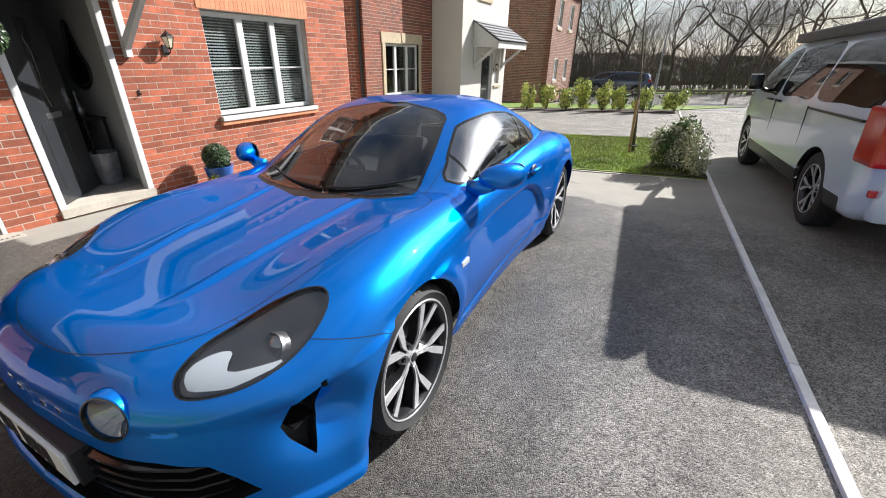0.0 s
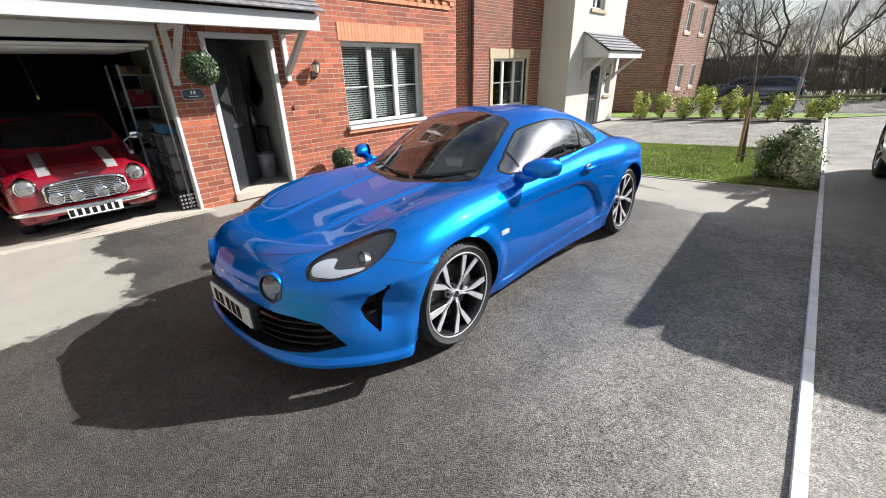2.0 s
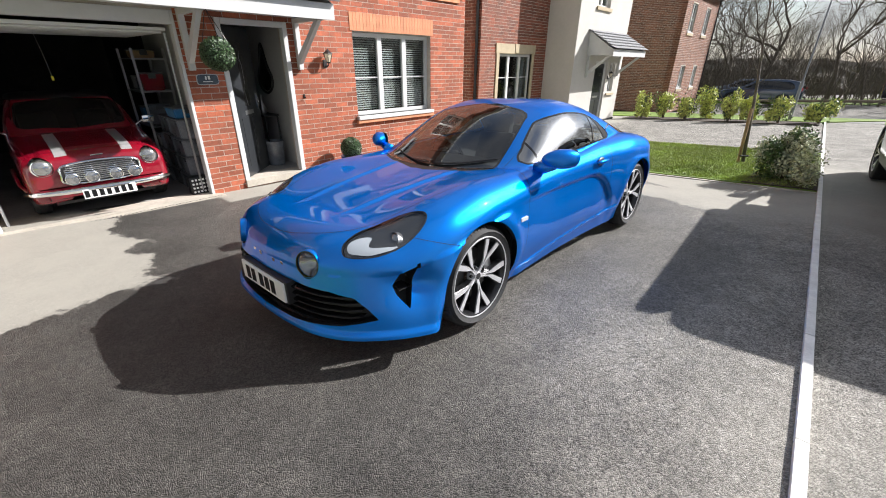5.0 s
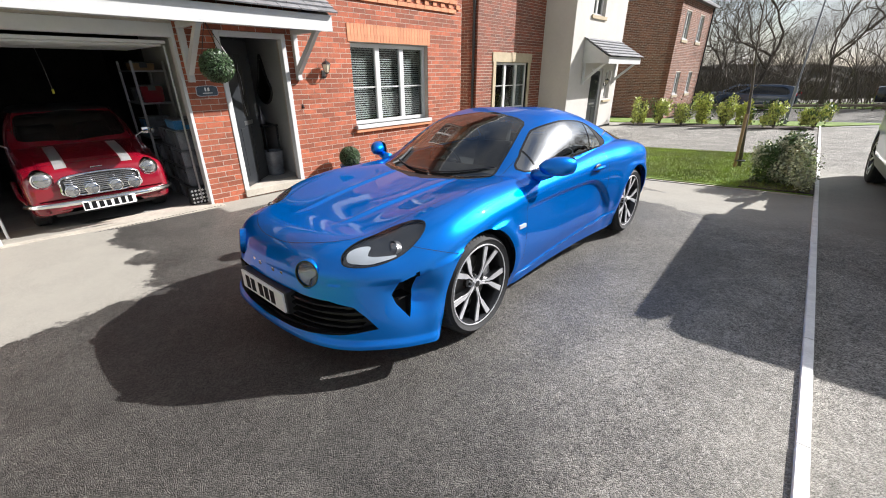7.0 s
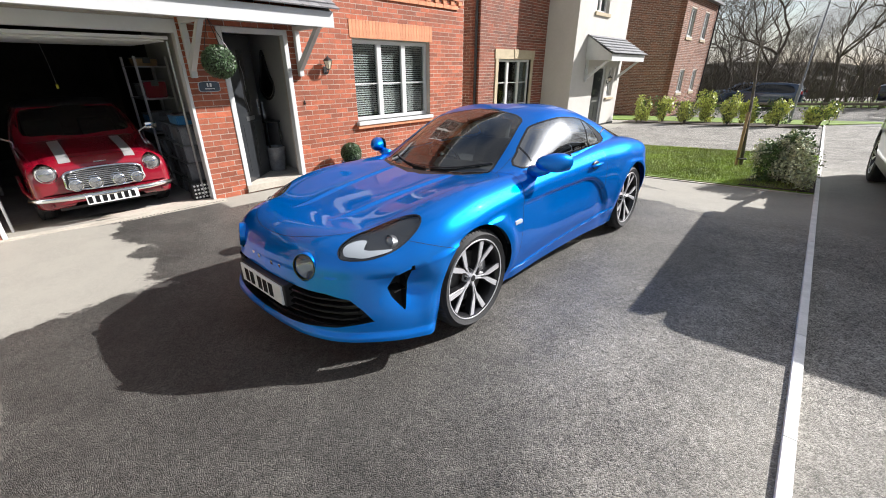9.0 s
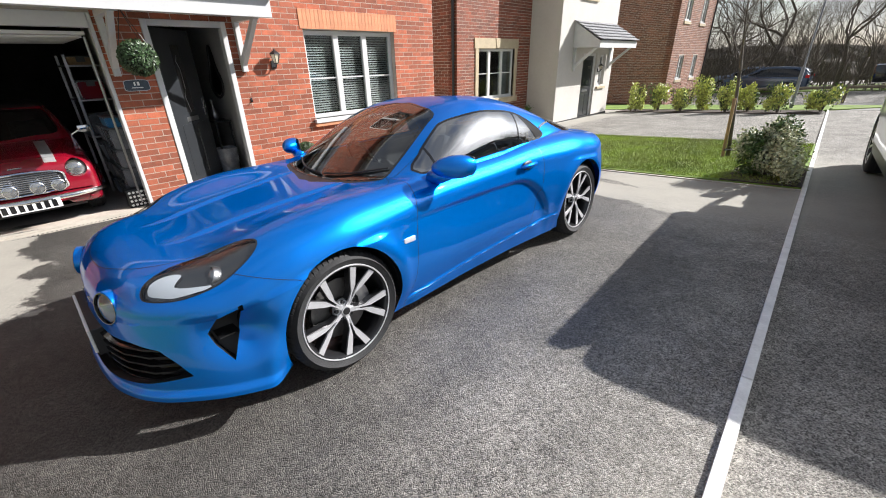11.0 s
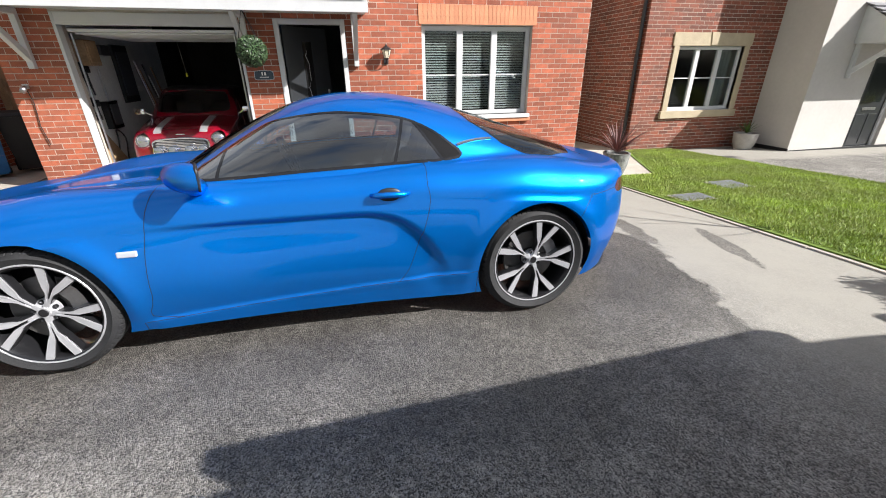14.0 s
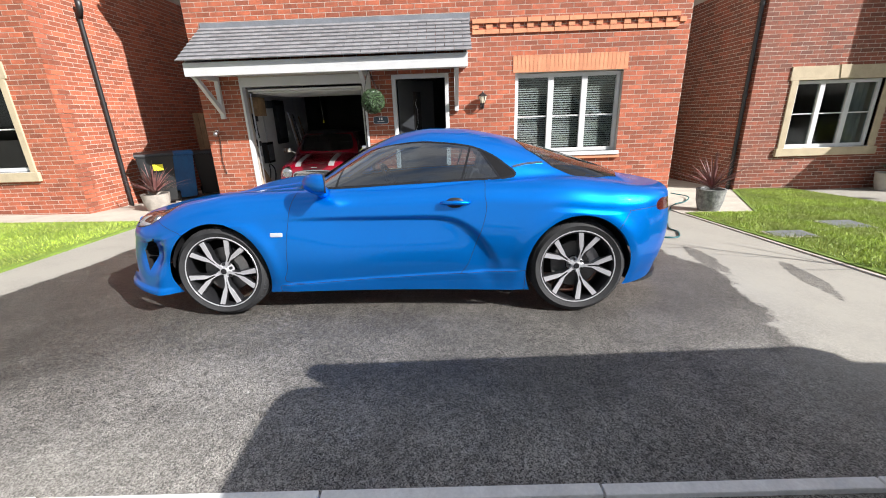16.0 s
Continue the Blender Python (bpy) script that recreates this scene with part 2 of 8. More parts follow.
M = {
    "tarmac": asphalt(),
    "road": mat("road_surface", (0.20, 0.195, 0.18), 0.85, vary=0.2, scale=0.6, bump=0.3, bscale=120),
    "mortar": mat("mortar", (0.47, 0.41, 0.35), 0.9, vary=0.15, scale=3, bump=0.4, bscale=180),
    "brick": mat("red_brick", (0.365, 0.095, 0.044), 0.85, vary=0.22, scale=14, bump=0.5, bscale=160, island=0.38, dirt=((0.19, 0.072, 0.048), 0.55, 3.0)),
    "brick_piece": mat("red_brick_piece", (0.365, 0.095, 0.044), 0.85, vary=0.22, scale=14, bump=0.5, bscale=160, piece=0.38, dirt=((0.19, 0.072, 0.048), 0.55, 3.0)),
    "brick_dark": mat("dark_red_brick", (0.225, 0.060, 0.031), 0.85, vary=0.22, scale=14, bump=0.5, bscale=160, island=0.38, dirt=((0.12, 0.065, 0.05), 0.55, 3.0)),
    "brick_brown": mat("brown_brick", (0.22, 0.095, 0.058), 0.85, vary=0.22, scale=14, bump=0.5, bscale=160, island=0.38, dirt=((0.10, 0.065, 0.05), 0.5, 3.0)),
    "soldier": mat("orange_brick", (0.56, 0.235, 0.125), 0.85, vary=0.12, scale=14, bump=0.4, bscale=160, island=0.12),
    "render": mat("cream_render", (0.50, 0.475, 0.44), 0.9, vary=0.05, scale=1.5, bump=0.35, bscale=140),
    "stone": mat("cast_stone", (0.42, 0.345, 0.235), 0.85, vary=0.1, scale=5, bump=0.25, bscale=150),
    "upvc": mat("white_upvc", (0.57, 0.57, 0.565), 0.3, vary=0.03, scale=4, coat=0.15),
    "paint": mat("white_paint", (0.52, 0.52, 0.515), 0.5, vary=0.05, scale=5, bump=0.08, bscale=40),
    "slate": mat("grey_roof_tile", (0.17, 0.17, 0.178), 0.65, vary=0.2, scale=6, bump=0.4, bscale=80, island=0.22),
    "lead": mat("lead_flashing", (0.20, 0.21, 0.23), 0.5, metal=0.3, vary=0.15, scale=4, bump=0.2, bscale=30),
    "black": mat("black_plastic", (0.012, 0.012, 0.013), 0.45, vary=0.2, scale=12),
    "gloss_black": mat("gloss_black", (0.008, 0.008, 0.009), 0.12, coat=0.5),
    "rubber": mat("tyre_rubber", (0.018, 0.018, 0.019), 0.75, vary=0.25, scale=20, bump=0.25, bscale=150),
    "blue": mat("blue_car_paint", (0.0, 0.190, 0.70), 0.32, metal=0.74, coat=0.75, vary=0.02, scale=900, spec=0.0, edge=(0.0, 0.15, 0.6)),
    "alloy": mat("machined_alloy", (0.64, 0.64, 0.66), 0.32, metal=0.6, vary=0.05, scale=30),
    "alloy_dark": mat("dark_alloy", (0.02, 0.02, 0.022), 0.3, metal=0.4, coat=0.5),
    "chrome": mat("chrome", (0.85, 0.85, 0.86), 0.06, metal=1.0),
    "steel": mat("steel", (0.42, 0.42, 0.43), 0.35, metal=1.0, vary=0.1, scale=20),
    "interior": mat("dark_interior", (0.022, 0.022, 0.024), 0.7, vary=0.2, scale=20, bump=0.2),
    "red": mat("red_car_paint", (0.19, 0.002, 0.012), 0.25, coat=1.0, vary=0.02, scale=40),
    "silver": mat("silver_stripe", (0.55, 0.55, 0.55), 0.35, metal=0.6, coat=0.6),
    "van": mat("grey_van_paint", (0.56, 0.68, 0.80), 0.28, metal=0.1, coat=1.0, vary=0.02, scale=60),
    "tail": mat("red_lens", (0.50, 0.008, 0.014), 0.15, coat=0.4),
    "tail_dark": mat("dark_red_lens", (0.05, 0.004, 0.006), 0.15, coat=0.4),
    "strip_white": mat("daylight_strip", (0.42, 0.45, 0.49), 0.3, coat=0.3),
    "lamp_bowl": mat("lamp_bowl", (0.12, 0.123, 0.13), 0.2, metal=0.85),
    "lamp_white": mat("clear_lens", (0.85, 0.86, 0.88), 0.12, coat=0.5),
    "lamp_clear": mat("clear_lamp_glass", (0.36, 0.365, 0.37), 0.08, metal=0.75, coat=0.6),
    "plate_white": mat("plate_white", (0.80, 0.80, 0.78), 0.4),
    "grass": mat("lawn_green", (0.135, 0.215, 0.022), 0.85, vary=0.35, scale=3, bump=0.6, bscale=90, dirt=((0.16, 0.20, 0.05), 0.4, 1.2)),
    "soil": mat("dark_soil", (0.05, 0.035, 0.025), 0.95, vary=0.4, scale=12, bump=0.8, bscale=60),
    "concrete": mat("pale_concrete", (0.42, 0.38, 0.32), 0.88, vary=0.14, scale=3, bump=0.3, bscale=110),
    "kerb": mat("edging_concrete", (0.76, 0.745, 0.72), 0.85, vary=0.12, scale=7, bump=0.35, bscale=120, piece=0.08),
    "floor": mat("garage_floor", (0.30, 0.29, 0.28), 0.6, vary=0.2, scale=2, bump=0.2, bscale=80),
    "inner": mat("inside_plaster", (0.46, 0.455, 0.44), 0.85, vary=0.05, scale=2),
    # near-black so rooms read as unlit; the shade is in the colour
    "dim_dark": mat("room_dimness_dark", (0.055, 0.052, 0.05), 0.85, vary=0.3, scale=2),
    "door": mat("charcoal_door", (0.02, 0.022, 0.025), 0.35, vary=0.1, scale=6, coat=0.3),
    "bark": mat("tree_bark", (0.125, 0.105, 0.085), 0.9, vary=0.35, scale=7, bump=0.7, bscale=40),
    "leaf": mat("shrub_leaf", (0.075, 0.13, 0.028), 0.5, vary=0.3, scale=5, island=0.5),
    "leaf_pale": mat("pale_leaf", (0.46, 0.48, 0.28), 0.5, vary=0.3, scale=5, island=0.4),
    "wood_far": mat("far_hedge", (0.085, 0.075, 0.062), 0.95, vary=0.5, scale=1.2, bump=0.6, bscale=6),
    "timber": mat("timber", (0.34, 0.22, 0.12), 0.75, vary=0.25, scale=5, bump=0.3, bscale=50),
    "pane": glass("window_pane", (0.80, 0.86, 0.86), 0.80),
    "car_glass": glass("car_glass", (0.80, 0.90, 0.90), 0.62, f0=0.09, power=3.0),
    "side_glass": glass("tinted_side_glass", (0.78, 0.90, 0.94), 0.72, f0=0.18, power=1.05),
    "lens": glass("lamp_lens", (0.95, 0.97, 0.98), 0.92),
}


# ---- building helpers ----
def finish(bm, name, material, parent=None, label="", smooth=False, m=None):
    me = bpy.data.meshes.new(name)
    bm.to_mesh(me)
    bm.free()
    me.materials.append(M[material] if isinstance(material, str) else material)
    if smooth:
        me.polygons.foreach_set("use_smooth", [True] * len(me.polygons))
        if smooth == "auto":
            me.set_sharp_from_angle(angle=radians(35))
    ob = new(name, me)
    if parent is not None:
        ob.parent = parent
    if m is not None:
        ob.matrix_basis = m
    if label:
        ob["label"] = label
    return ob


def part(name, bm, material, parent, label="", smooth=False, m=None):
    return finish(bm, name, material, parent, label, smooth, m)


def thing(name, label, category, m=None, group="", kind=""):
    ob = new(name)
    ob.empty_display_size = 0.1
    if m is not None:
        ob.matrix_basis = m
    return tagged(ob, label, category, group, kind)


def box(bm, x0, x1, y0, y1, z0, z1, bevel=0.0, m=None):
    vs = [bm.verts.new((x, y, z)) for x in (x0, x1) for y in (y0, y1) for z in (z0, z1)]
    fs = [bm.faces.new([vs[i] for i in q]) for q in ((0, 1, 3, 2), (4, 6, 7, 5), (0, 4, 5, 1), (2, 3, 7, 6), (0, 2, 6, 4), (1, 5, 7, 3))]
    if bevel:
        edges = list({e for f in fs for e in f.edges})
        out = bmesh.ops.bevel(bm, geom=edges, offset=bevel, segments=2, affect="EDGES", profile=0.6)
        vs = list({v for f in out["faces"] for v in f.verts} | {v for v in vs if v.is_valid})
    if m is not None:
        bmesh.ops.transform(bm, matrix=m, verts=[v for v in vs if v.is_valid])
    return vs


def boxbm(*a, **k):
    bm = bmesh.new()
    box(bm, *a, **k)
    return bm


def tube(bm, pts, radii, sides=8, caps=True):
    """A round bar along points, with a radius at each."""
    pts = [Vector(p) for p in pts]
    if isinstance(radii, (int, float)):
        radii = [radii] * len(pts)
    rings, prev = [], None
    for i, p in enumerate(pts):
        d = (pts[min(i + 1, len(pts) - 1)] - pts[max(i - 1, 0)]).normalized()
        a = prev if prev is not None else (Vector((0, 0, 1)) if abs(d.z) < 0.9 else Vector((1, 0, 0)))
        a = (a - d * a.dot(d)).normalized()
        prev = a
        b = d.cross(a)
        rings.append([bm.verts.new(p + radii[i] * (math.cos(k * math.tau / sides) * a + math.sin(k * math.tau / sides) * b)) for k in range(sides)])
    for r0, r1 in zip(rings, rings[1:]):
        for k in range(sides):
            bm.faces.new((r0[k], r0[(k + 1) % sides], r1[(k + 1) % sides], r1[k]))
    if caps:
        bm.faces.new(rings[0][::-1])
        bm.faces.new(rings[-1])
    return bm


def revolve(bm, profile, sides=32, axis="x", m=None, closed=False):
    """A turned body: profile of (along the axis, radius), open at its ends or closed into a ring."""
    rings = []
    for a, r in profile:
        ring = []
        for k in range(sides):
            c, s = math.cos(k * math.tau / sides) * r, math.sin(k * math.tau / sides) * r
            v = Vector((a, c, s)) if axis == "x" else (Vector((c, a, s)) if axis == "y" else Vector((c, s, a)))
            ring.append(bm.verts.new(m @ v if m is not None else v))
        rings.append(ring)
    pairs = list(zip(rings, rings[1:])) + ([(rings[-1], rings[0])] if closed else [])
    for r0, r1 in pairs:
        for k in range(sides):
            bm.faces.new((r0[k], r0[(k + 1) % sides], r1[(k + 1) % sides], r1[k]))
    bmesh.ops.remove_doubles(bm, verts=bm.verts, dist=1e-5)
    bmesh.ops.recalc_face_normals(bm, faces=bm.faces)
    return bm


def prism(bm, outline, d0, d1, axis="x", m=None):
    """An outline of (a, b) drawn out along an axis: x gives (d, a, b), y (a, d, b), z (a, b, d)."""
    def at(a, b, d):
        v = Vector((d, a, b)) if axis == "x" else (Vector((a, d, b)) if axis == "y" else Vector((a, b, d)))
        return m @ v if m is not None else v
    lo = [bm.verts.new(at(a, b, d0)) for a, b in outline]
    hi = [bm.verts.new(at(a, b, d1)) for a, b in outline]
    n = len(lo)
    fs = [bm.faces.new(lo[::-1]), bm.faces.new(hi)]
    fs += [bm.faces.new((lo[i], lo[(i + 1) % n], hi[(i + 1) % n], hi[i])) for i in range(n)]
    bmesh.ops.recalc_face_normals(bm, faces=fs)
    return bm


def spline(knots):
    """A smooth curve through (t, value) knots that does not overshoot."""
    ts, vs = [k[0] for k in knots], [k[1] for k in knots]
    n = len(ts)
    dl = [(vs[i + 1] - vs[i]) / (ts[i + 1] - ts[i]) for i in range(n - 1)]
    sl = [dl[0]] + [0.0 if dl[i - 1] * dl[i] <= 0 else 2 * dl[i - 1] * dl[i] / (dl[i - 1] + dl[i]) for i in range(1, n - 1)] + [dl[-1]]

    def f(t):
        if t <= ts[0]:
            return vs[0]
        if t >= ts[-1]:
            return vs[-1]
        i = max(k for k in range(n - 1) if ts[k] <= t)
        h = ts[i + 1] - ts[i]
        u = (t - ts[i]) / h
        return (2 * u**3 - 3 * u**2 + 1) * vs[i] + (u**3 - 2 * u**2 + u) * h * sl[i] + (3 * u**2 - 2 * u**3) * vs[i + 1] + (u**3 - u**2) * h * sl[i + 1]
    return f


def sstep(a, b, x):
    u = min(1.0, max(0.0, (x - a) / (b - a)))
    return u * u * (3 - 2 * u)


def cut(bm, f, faces=None):
    """Cuts the faces of bm along the line where f(place) is zero."""
    vals = {}

    def val(v):
        if v not in vals:
            x = f(v.co)
            vals[v] = x if abs(x) > 1e-5 else 1e-5
        return vals[v]
    faces = list(bm.faces) if faces is None else faces
    edges = {e for fc in faces for e in fc.edges}
    fresh = []
    for e in edges:
        a, b = e.verts
        fa, fb = val(a), val(b)
        if fa * fb < 0:
            lo, hi, co_a, co_b = 0.0, 1.0, a.co.copy(), b.co.copy()
            for _ in range(9):
                mid = (lo + hi) / 2
                if f(co_a.lerp(co_b, mid)) * fa > 0:
                    lo = mid
                else:
                    hi = mid
            fresh.append((e, a, min(0.98, max(0.02, (lo + hi) / 2))))
    made = []
    for e, a, t in fresh:
        _, v = bmesh.utils.edge_split(e, a, t)
        made.append(v)
    if made:
        bmesh.ops.connect_verts(bm, verts=made)


def inside_poly(pts):
    """Signed distance to a closed outline in the plane, below zero inside."""
    n = len(pts)

    def f(x, y):
        d, inside = 1e9, False
        for i in range(n):
            ax, ay = pts[i]
            bx, by = pts[(i + 1) % n]
            ex, ey = bx - ax, by - ay
            u = min(1, max(0, ((x - ax) * ex + (y - ay) * ey) / (ex * ex + ey * ey)))
            d = min(d, math.hypot(x - ax - u * ex, y - ay - u * ey))
            if (ay > y) != (by > y) and x < ax + (y - ay) / ey * ex:
                inside = not inside
        return -d if inside else d
    return f


def rounded(pts, steps=5):
    """A closed smooth outline through corner points (Catmull-Rom)."""
    out, n = [], len(pts)
    for i in range(n):
        p = [Vector((*pts[(i + k) % n], 0)) for k in (-1, 0, 1, 2)]
        for s in range(steps):
            t = s / steps
            v = 0.5 * (2 * p[1] + (p[2] - p[0]) * t + (2 * p[0] - 5 * p[1] + 4 * p[2] - p[3]) * t * t + (3 * p[1] - p[0] - 3 * p[2] + p[3]) * t**3)
            out.append((v.x, v.y))
    return out


# ---- ground ----
def sheet(name, outline_fn, material, dz, label, category, kind="structure", n=24):
    """A slab draped on the slope; outline_fn(u, v) gives x, y for u, v in 0..1."""
    bm = bmesh.new()
    grid = []
    for i in range(n + 1):
        row = []
        for j in range(n + 1):
            x, y = outline_fn(i / n, j / n)
            row.append(bm.verts.new((x, y, g(x, y) + dz)))
        grid.append(row)
    for i in range(n):
        for j in range(n):
            bm.faces.new((grid[i][j], grid[i + 1][j], grid[i + 1][j + 1], grid[i][j + 1]))
    rim = [e for e in bm.edges if e.is_boundary]
    ext = bmesh.ops.extrude_edge_only(bm, edges=rim)
    for v in ext["geom"]:
        if isinstance(v, bmesh.types.BMVert):
            v.co.z -= 0.12
    bmesh.ops.recalc_face_normals(bm, faces=bm.faces)
    ob = finish(bm, name, material)
    return tagged(ob, label, category, kind=kind)


def rect(x0, x1, y0, y1):
    return lambda u, v: (x0 + (x1 - x0) * u, y0 + (y1 - y0) * v)


def quad(a, b, c, d):
    """Corners a, b along u at v=0, then d, c at v=1."""
    return lambda u, v: tuple((a[k] * (1 - u) + b[k] * u) * (1 - v) + (d[k] * (1 - u) + c[k] * u) * v for k in (0, 1))


def ground_sheet():
    xs = [-400, -150, -60, -30, -15] + [-9 + 0.5 * i for i in range(29)] + [8, 15, 30, 60, 150, 400]
    ys = [-400, -150, -60, -30, -15] + [-8 + 0.5 * i for i in range(71)] + [32, 40, 60, 150, 400]
    bm = bmesh.new()
    grid = [[bm.verts.new((x, y, g(x, y))) for y in ys] for x in xs]
    for i in range(len(xs) - 1):
        for j in range(len(ys) - 1):
            bm.faces.new((grid[i][j], grid[i + 1][j], grid[i + 1][j + 1], grid[i][j + 1]))
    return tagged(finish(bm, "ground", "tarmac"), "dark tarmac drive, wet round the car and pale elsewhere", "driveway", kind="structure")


def kerb_x(y):
    return 1.385 - 0.026 * (y - 2.8)


ground_sheet()

# ---- walls of brick ----
BL, BH, JT = 0.215, 0.065, 0.010      # a brick and its joint
SPARE = [0]


def spans(lo, hi, holes):
    """The parts of lo..hi left over by the holes."""
    out = [(lo, hi)]
    for a, b in holes:
        nxt = []
        for s, e in out:
            if b <= s or a >= e:
                nxt.append((s, e))
            else:
                if a > s:
                    nxt.append((s, a))
                if b < e:
                    nxt.append((b, e))
        out = nxt
    return out


def frame_of(origin, along, out):
    """Wall axes: u along the wall, d outwards, z up."""
    a, o = Vector((*along, 0)).normalized(), Vector((*out, 0)).normalized()
    return Matrix((( a.x, o.x, 0, origin[0]), (a.y, o.y, 0, origin[1]), (0, 0, 1, origin[2]), (0, 0, 0, 1)))


def wall(name, origin, along, out, width, height, openings=(), thick=0.28, material="mortar", label="", brick_top=None, pieces=None, kind="structure", proud=0.0028, own=None, category="wall"):
    """A wall with real openings (u0, u1, z0, z1), faced with single bricks up to brick_top. pieces: a stretch (u0, u1, z0, z1) whose bricks are parts."""
    m = frame_of(origin, along, out)
    bm = bmesh.new()
    us = sorted({0, width, *[o[0] for o in openings], *[o[1] for o in openings]})
    zs = sorted({0, height, *[o[2] for o in openings], *[o[3] for o in openings]})
    us, zs = [u for u in us if 0 <= u <= width], [z for z in zs if 0 <= z <= height]
    for u0, u1 in zip(us, us[1:]):
        for z0, z1 in zip(zs, zs[1:]):
            uc, zc = (u0 + u1) / 2, (z0 + z1) / 2
            if not any(o[0] < uc < o[1] and o[2] < zc < o[3] for o in openings):
                box(bm, u0, u1, -thick, 0, z0, z1)
    bmesh.ops.remove_doubles(bm, verts=bm.verts, dist=1e-5)
    seen = {}
    for f in list(bm.faces):
        key = tuple(round(c, 4) for c in f.calc_center_median())
        if key in seen:
            bm.faces.remove(f)
            if seen[key].is_valid:
                bm.faces.remove(seen[key])
        else:
            seen[key] = f
    bmesh.ops.recalc_face_normals(bm, faces=bm.faces)
    ob = finish(bm, name, material, m=m)
    tagged(ob, label or "red brick house wall with pale mortar joints", category, kind=kind)
    if brick_top:
        verts, faces, count, row = [], [], 0, 0
        meshes = {}
        rng = random.Random(len(name) + int(width * 100))
        z = 0.0
        while z + BH <= brick_top + 1e-6:
            holes = [(o[0], o[1]) for o in openings if o[2] < z + BH - 0.004 and o[3] > z + 0.004]
            start = -(row % 2) * (BL + JT) / 2
            u = start
            while u < width:
                for s, e in spans(max(u, 0), min(u + BL, width), holes):
                    for a, b in holes:
                        e = a if 0 < a - e < 0.045 else e
                        s = b if 0 < s - b < 0.045 else s
                    if e - s < 0.03:
                        continue
                    d = proud + rng.uniform(-0.0008, 0.0008)
                    if pieces and pieces[0] <= s and e <= pieces[1] and pieces[2] <= z <= pieces[3] and count < 300:
                        key = round(e - s, 3)
                        if key not in meshes:
                            me = bpy.data.meshes.new("brick")
                            me.from_pydata([(a * key, b, c * BH) for a in (0, 1) for b in (-0.01, proud) for c in (0, 1)], [],
                                           [(0, 1, 3, 2), (4, 6, 7, 5), (0, 4, 5, 1), (2, 3, 7, 6), (0, 2, 6, 4), (1, 5, 7, 3)])
                            me.materials.append(M["brick_piece"])
                            meshes[key] = me
                        b = new("brick", meshes[key])
                        b.parent = ob
                        b.location = (s, rng.uniform(-0.0008, 0.0008), z)
                        count += 1
                        continue
                    k = len(verts)
                    verts += [(a, b, c) for a in (s, e) for b in (-0.01, d) for c in (z, z + BH)]
                    faces += [(k, k + 1, k + 3, k + 2), (k + 4, k + 6, k + 7, k + 5), (k + 2, k + 3, k + 7, k + 6), (k, k + 2, k + 6, k + 4), (k + 1, k + 5, k + 7, k + 3)]
                u += BL + JT
            z += BH + JT
            row += 1
        me = bpy.data.meshes.new("brickwork")
        me.from_pydata(verts, [], faces)
        me.materials.append(M[own or "brick"])
        b = new("brickwork", me)
        b.parent = ob
        tagged(b, kind="stuff")
    return ob


M["blind"] = mat("white_blind_slat", (0.82, 0.81, 0.78), 0.45, vary=0.03, scale=5)


def window(name, m, w, h, mull, bars, label, blinds=None, sill=True, kind="structure", sill_out=0.09):
    """A white frame of w by h set in an opening: mullions at the given places, glazing bars at heights, panes. Axes: u, outwards, z."""
    ob = thing(name, label, "window", m, kind=kind)
    fw, fd = 0.065, 0.07
    bm = bmesh.new()
    for a in ((0, fw, 0, h), (w - fw, w, 0, h), (fw, w - fw, 0, fw), (fw, w - fw, h - fw, h)):
        box(bm, a[0], a[1], -fd, 0, a[2], a[3], 0.006)
    for u in mull:
        box(bm, u - 0.05, u + 0.05, -fd, -0.002, fw, h - fw, 0.006)
    part("window_frame", bm, "upvc", ob)
    edges = [fw] + [x for u in mull for x in (u - 0.05, u + 0.05)] + [w - fw]
    for u0, u1 in zip(edges[::2], edges[1::2]):
        pane = part("pane", boxbm(u0, u1, -0.045, -0.038, fw, h - fw), "pane", ob)
        pane.visible_shadow = False
        for z in bars:
            part("glazing_bar", boxbm(u0, u1, -0.037, -0.028, z - 0.011, z + 0.011), "upvc", ob)
        if blinds and (u0 + u1) / 2 < blinds:
            blind = part("blind", boxbm(u0 - 0.005, u1 + 0.005, -0.130, -0.080, h - fw - 0.005, h - fw + 0.02), "blind", ob, "white slatted venetian blind")
            slat = None
            z = fw + 0.03
            while z < h - fw - 0.02:
                at = Matrix.Translation((0, -0.105, z)) @ Matrix.Rotation(radians(-24), 4, "X")
                if slat is None:
                    slat = part("slat", boxbm(u0 - 0.005, u1 + 0.005, -0.020, 0.020, 0.0, 0.003), "blind", blind, m=at)
                else:
                    o = new("slat", slat.data)
                    o.parent, o.matrix_basis = blind, at
                z += 0.038
    if sill:
        part("window_sill", boxbm(-0.03, w + 0.03, -fd, sill_out, -0.062, 0.0, 0.006), "upvc", ob)
    return ob


def dark_room(name, m, w, d, h, mats=("inner", "floor"), back=None):
    """A plain room behind an opening: back, sides, floor, ceiling. Axes: u, outwards, z."""
    ob = thing(name, "plain room seen behind the opening", "room", m, kind="structure")
    t = 0.08
    for nm, b, mt in (("back_wall", (-t, w + t, -d - t, -d, 0, h), back or mats[0]), ("side_wall", (-t, 0, -d, 0, 0, h), mats[0]), ("side_wall", (w, w + t, -d, 0, 0, h), mats[0]),
                      ("room_floor", (-t, w + t, -d - t, 0, -t, 0), mats[1]), ("room_ceiling", (-t, w + t, -d - t, 0, h, h + t), mats[0])):
        part(nm, boxbm(*b), mt, ob)
    return ob


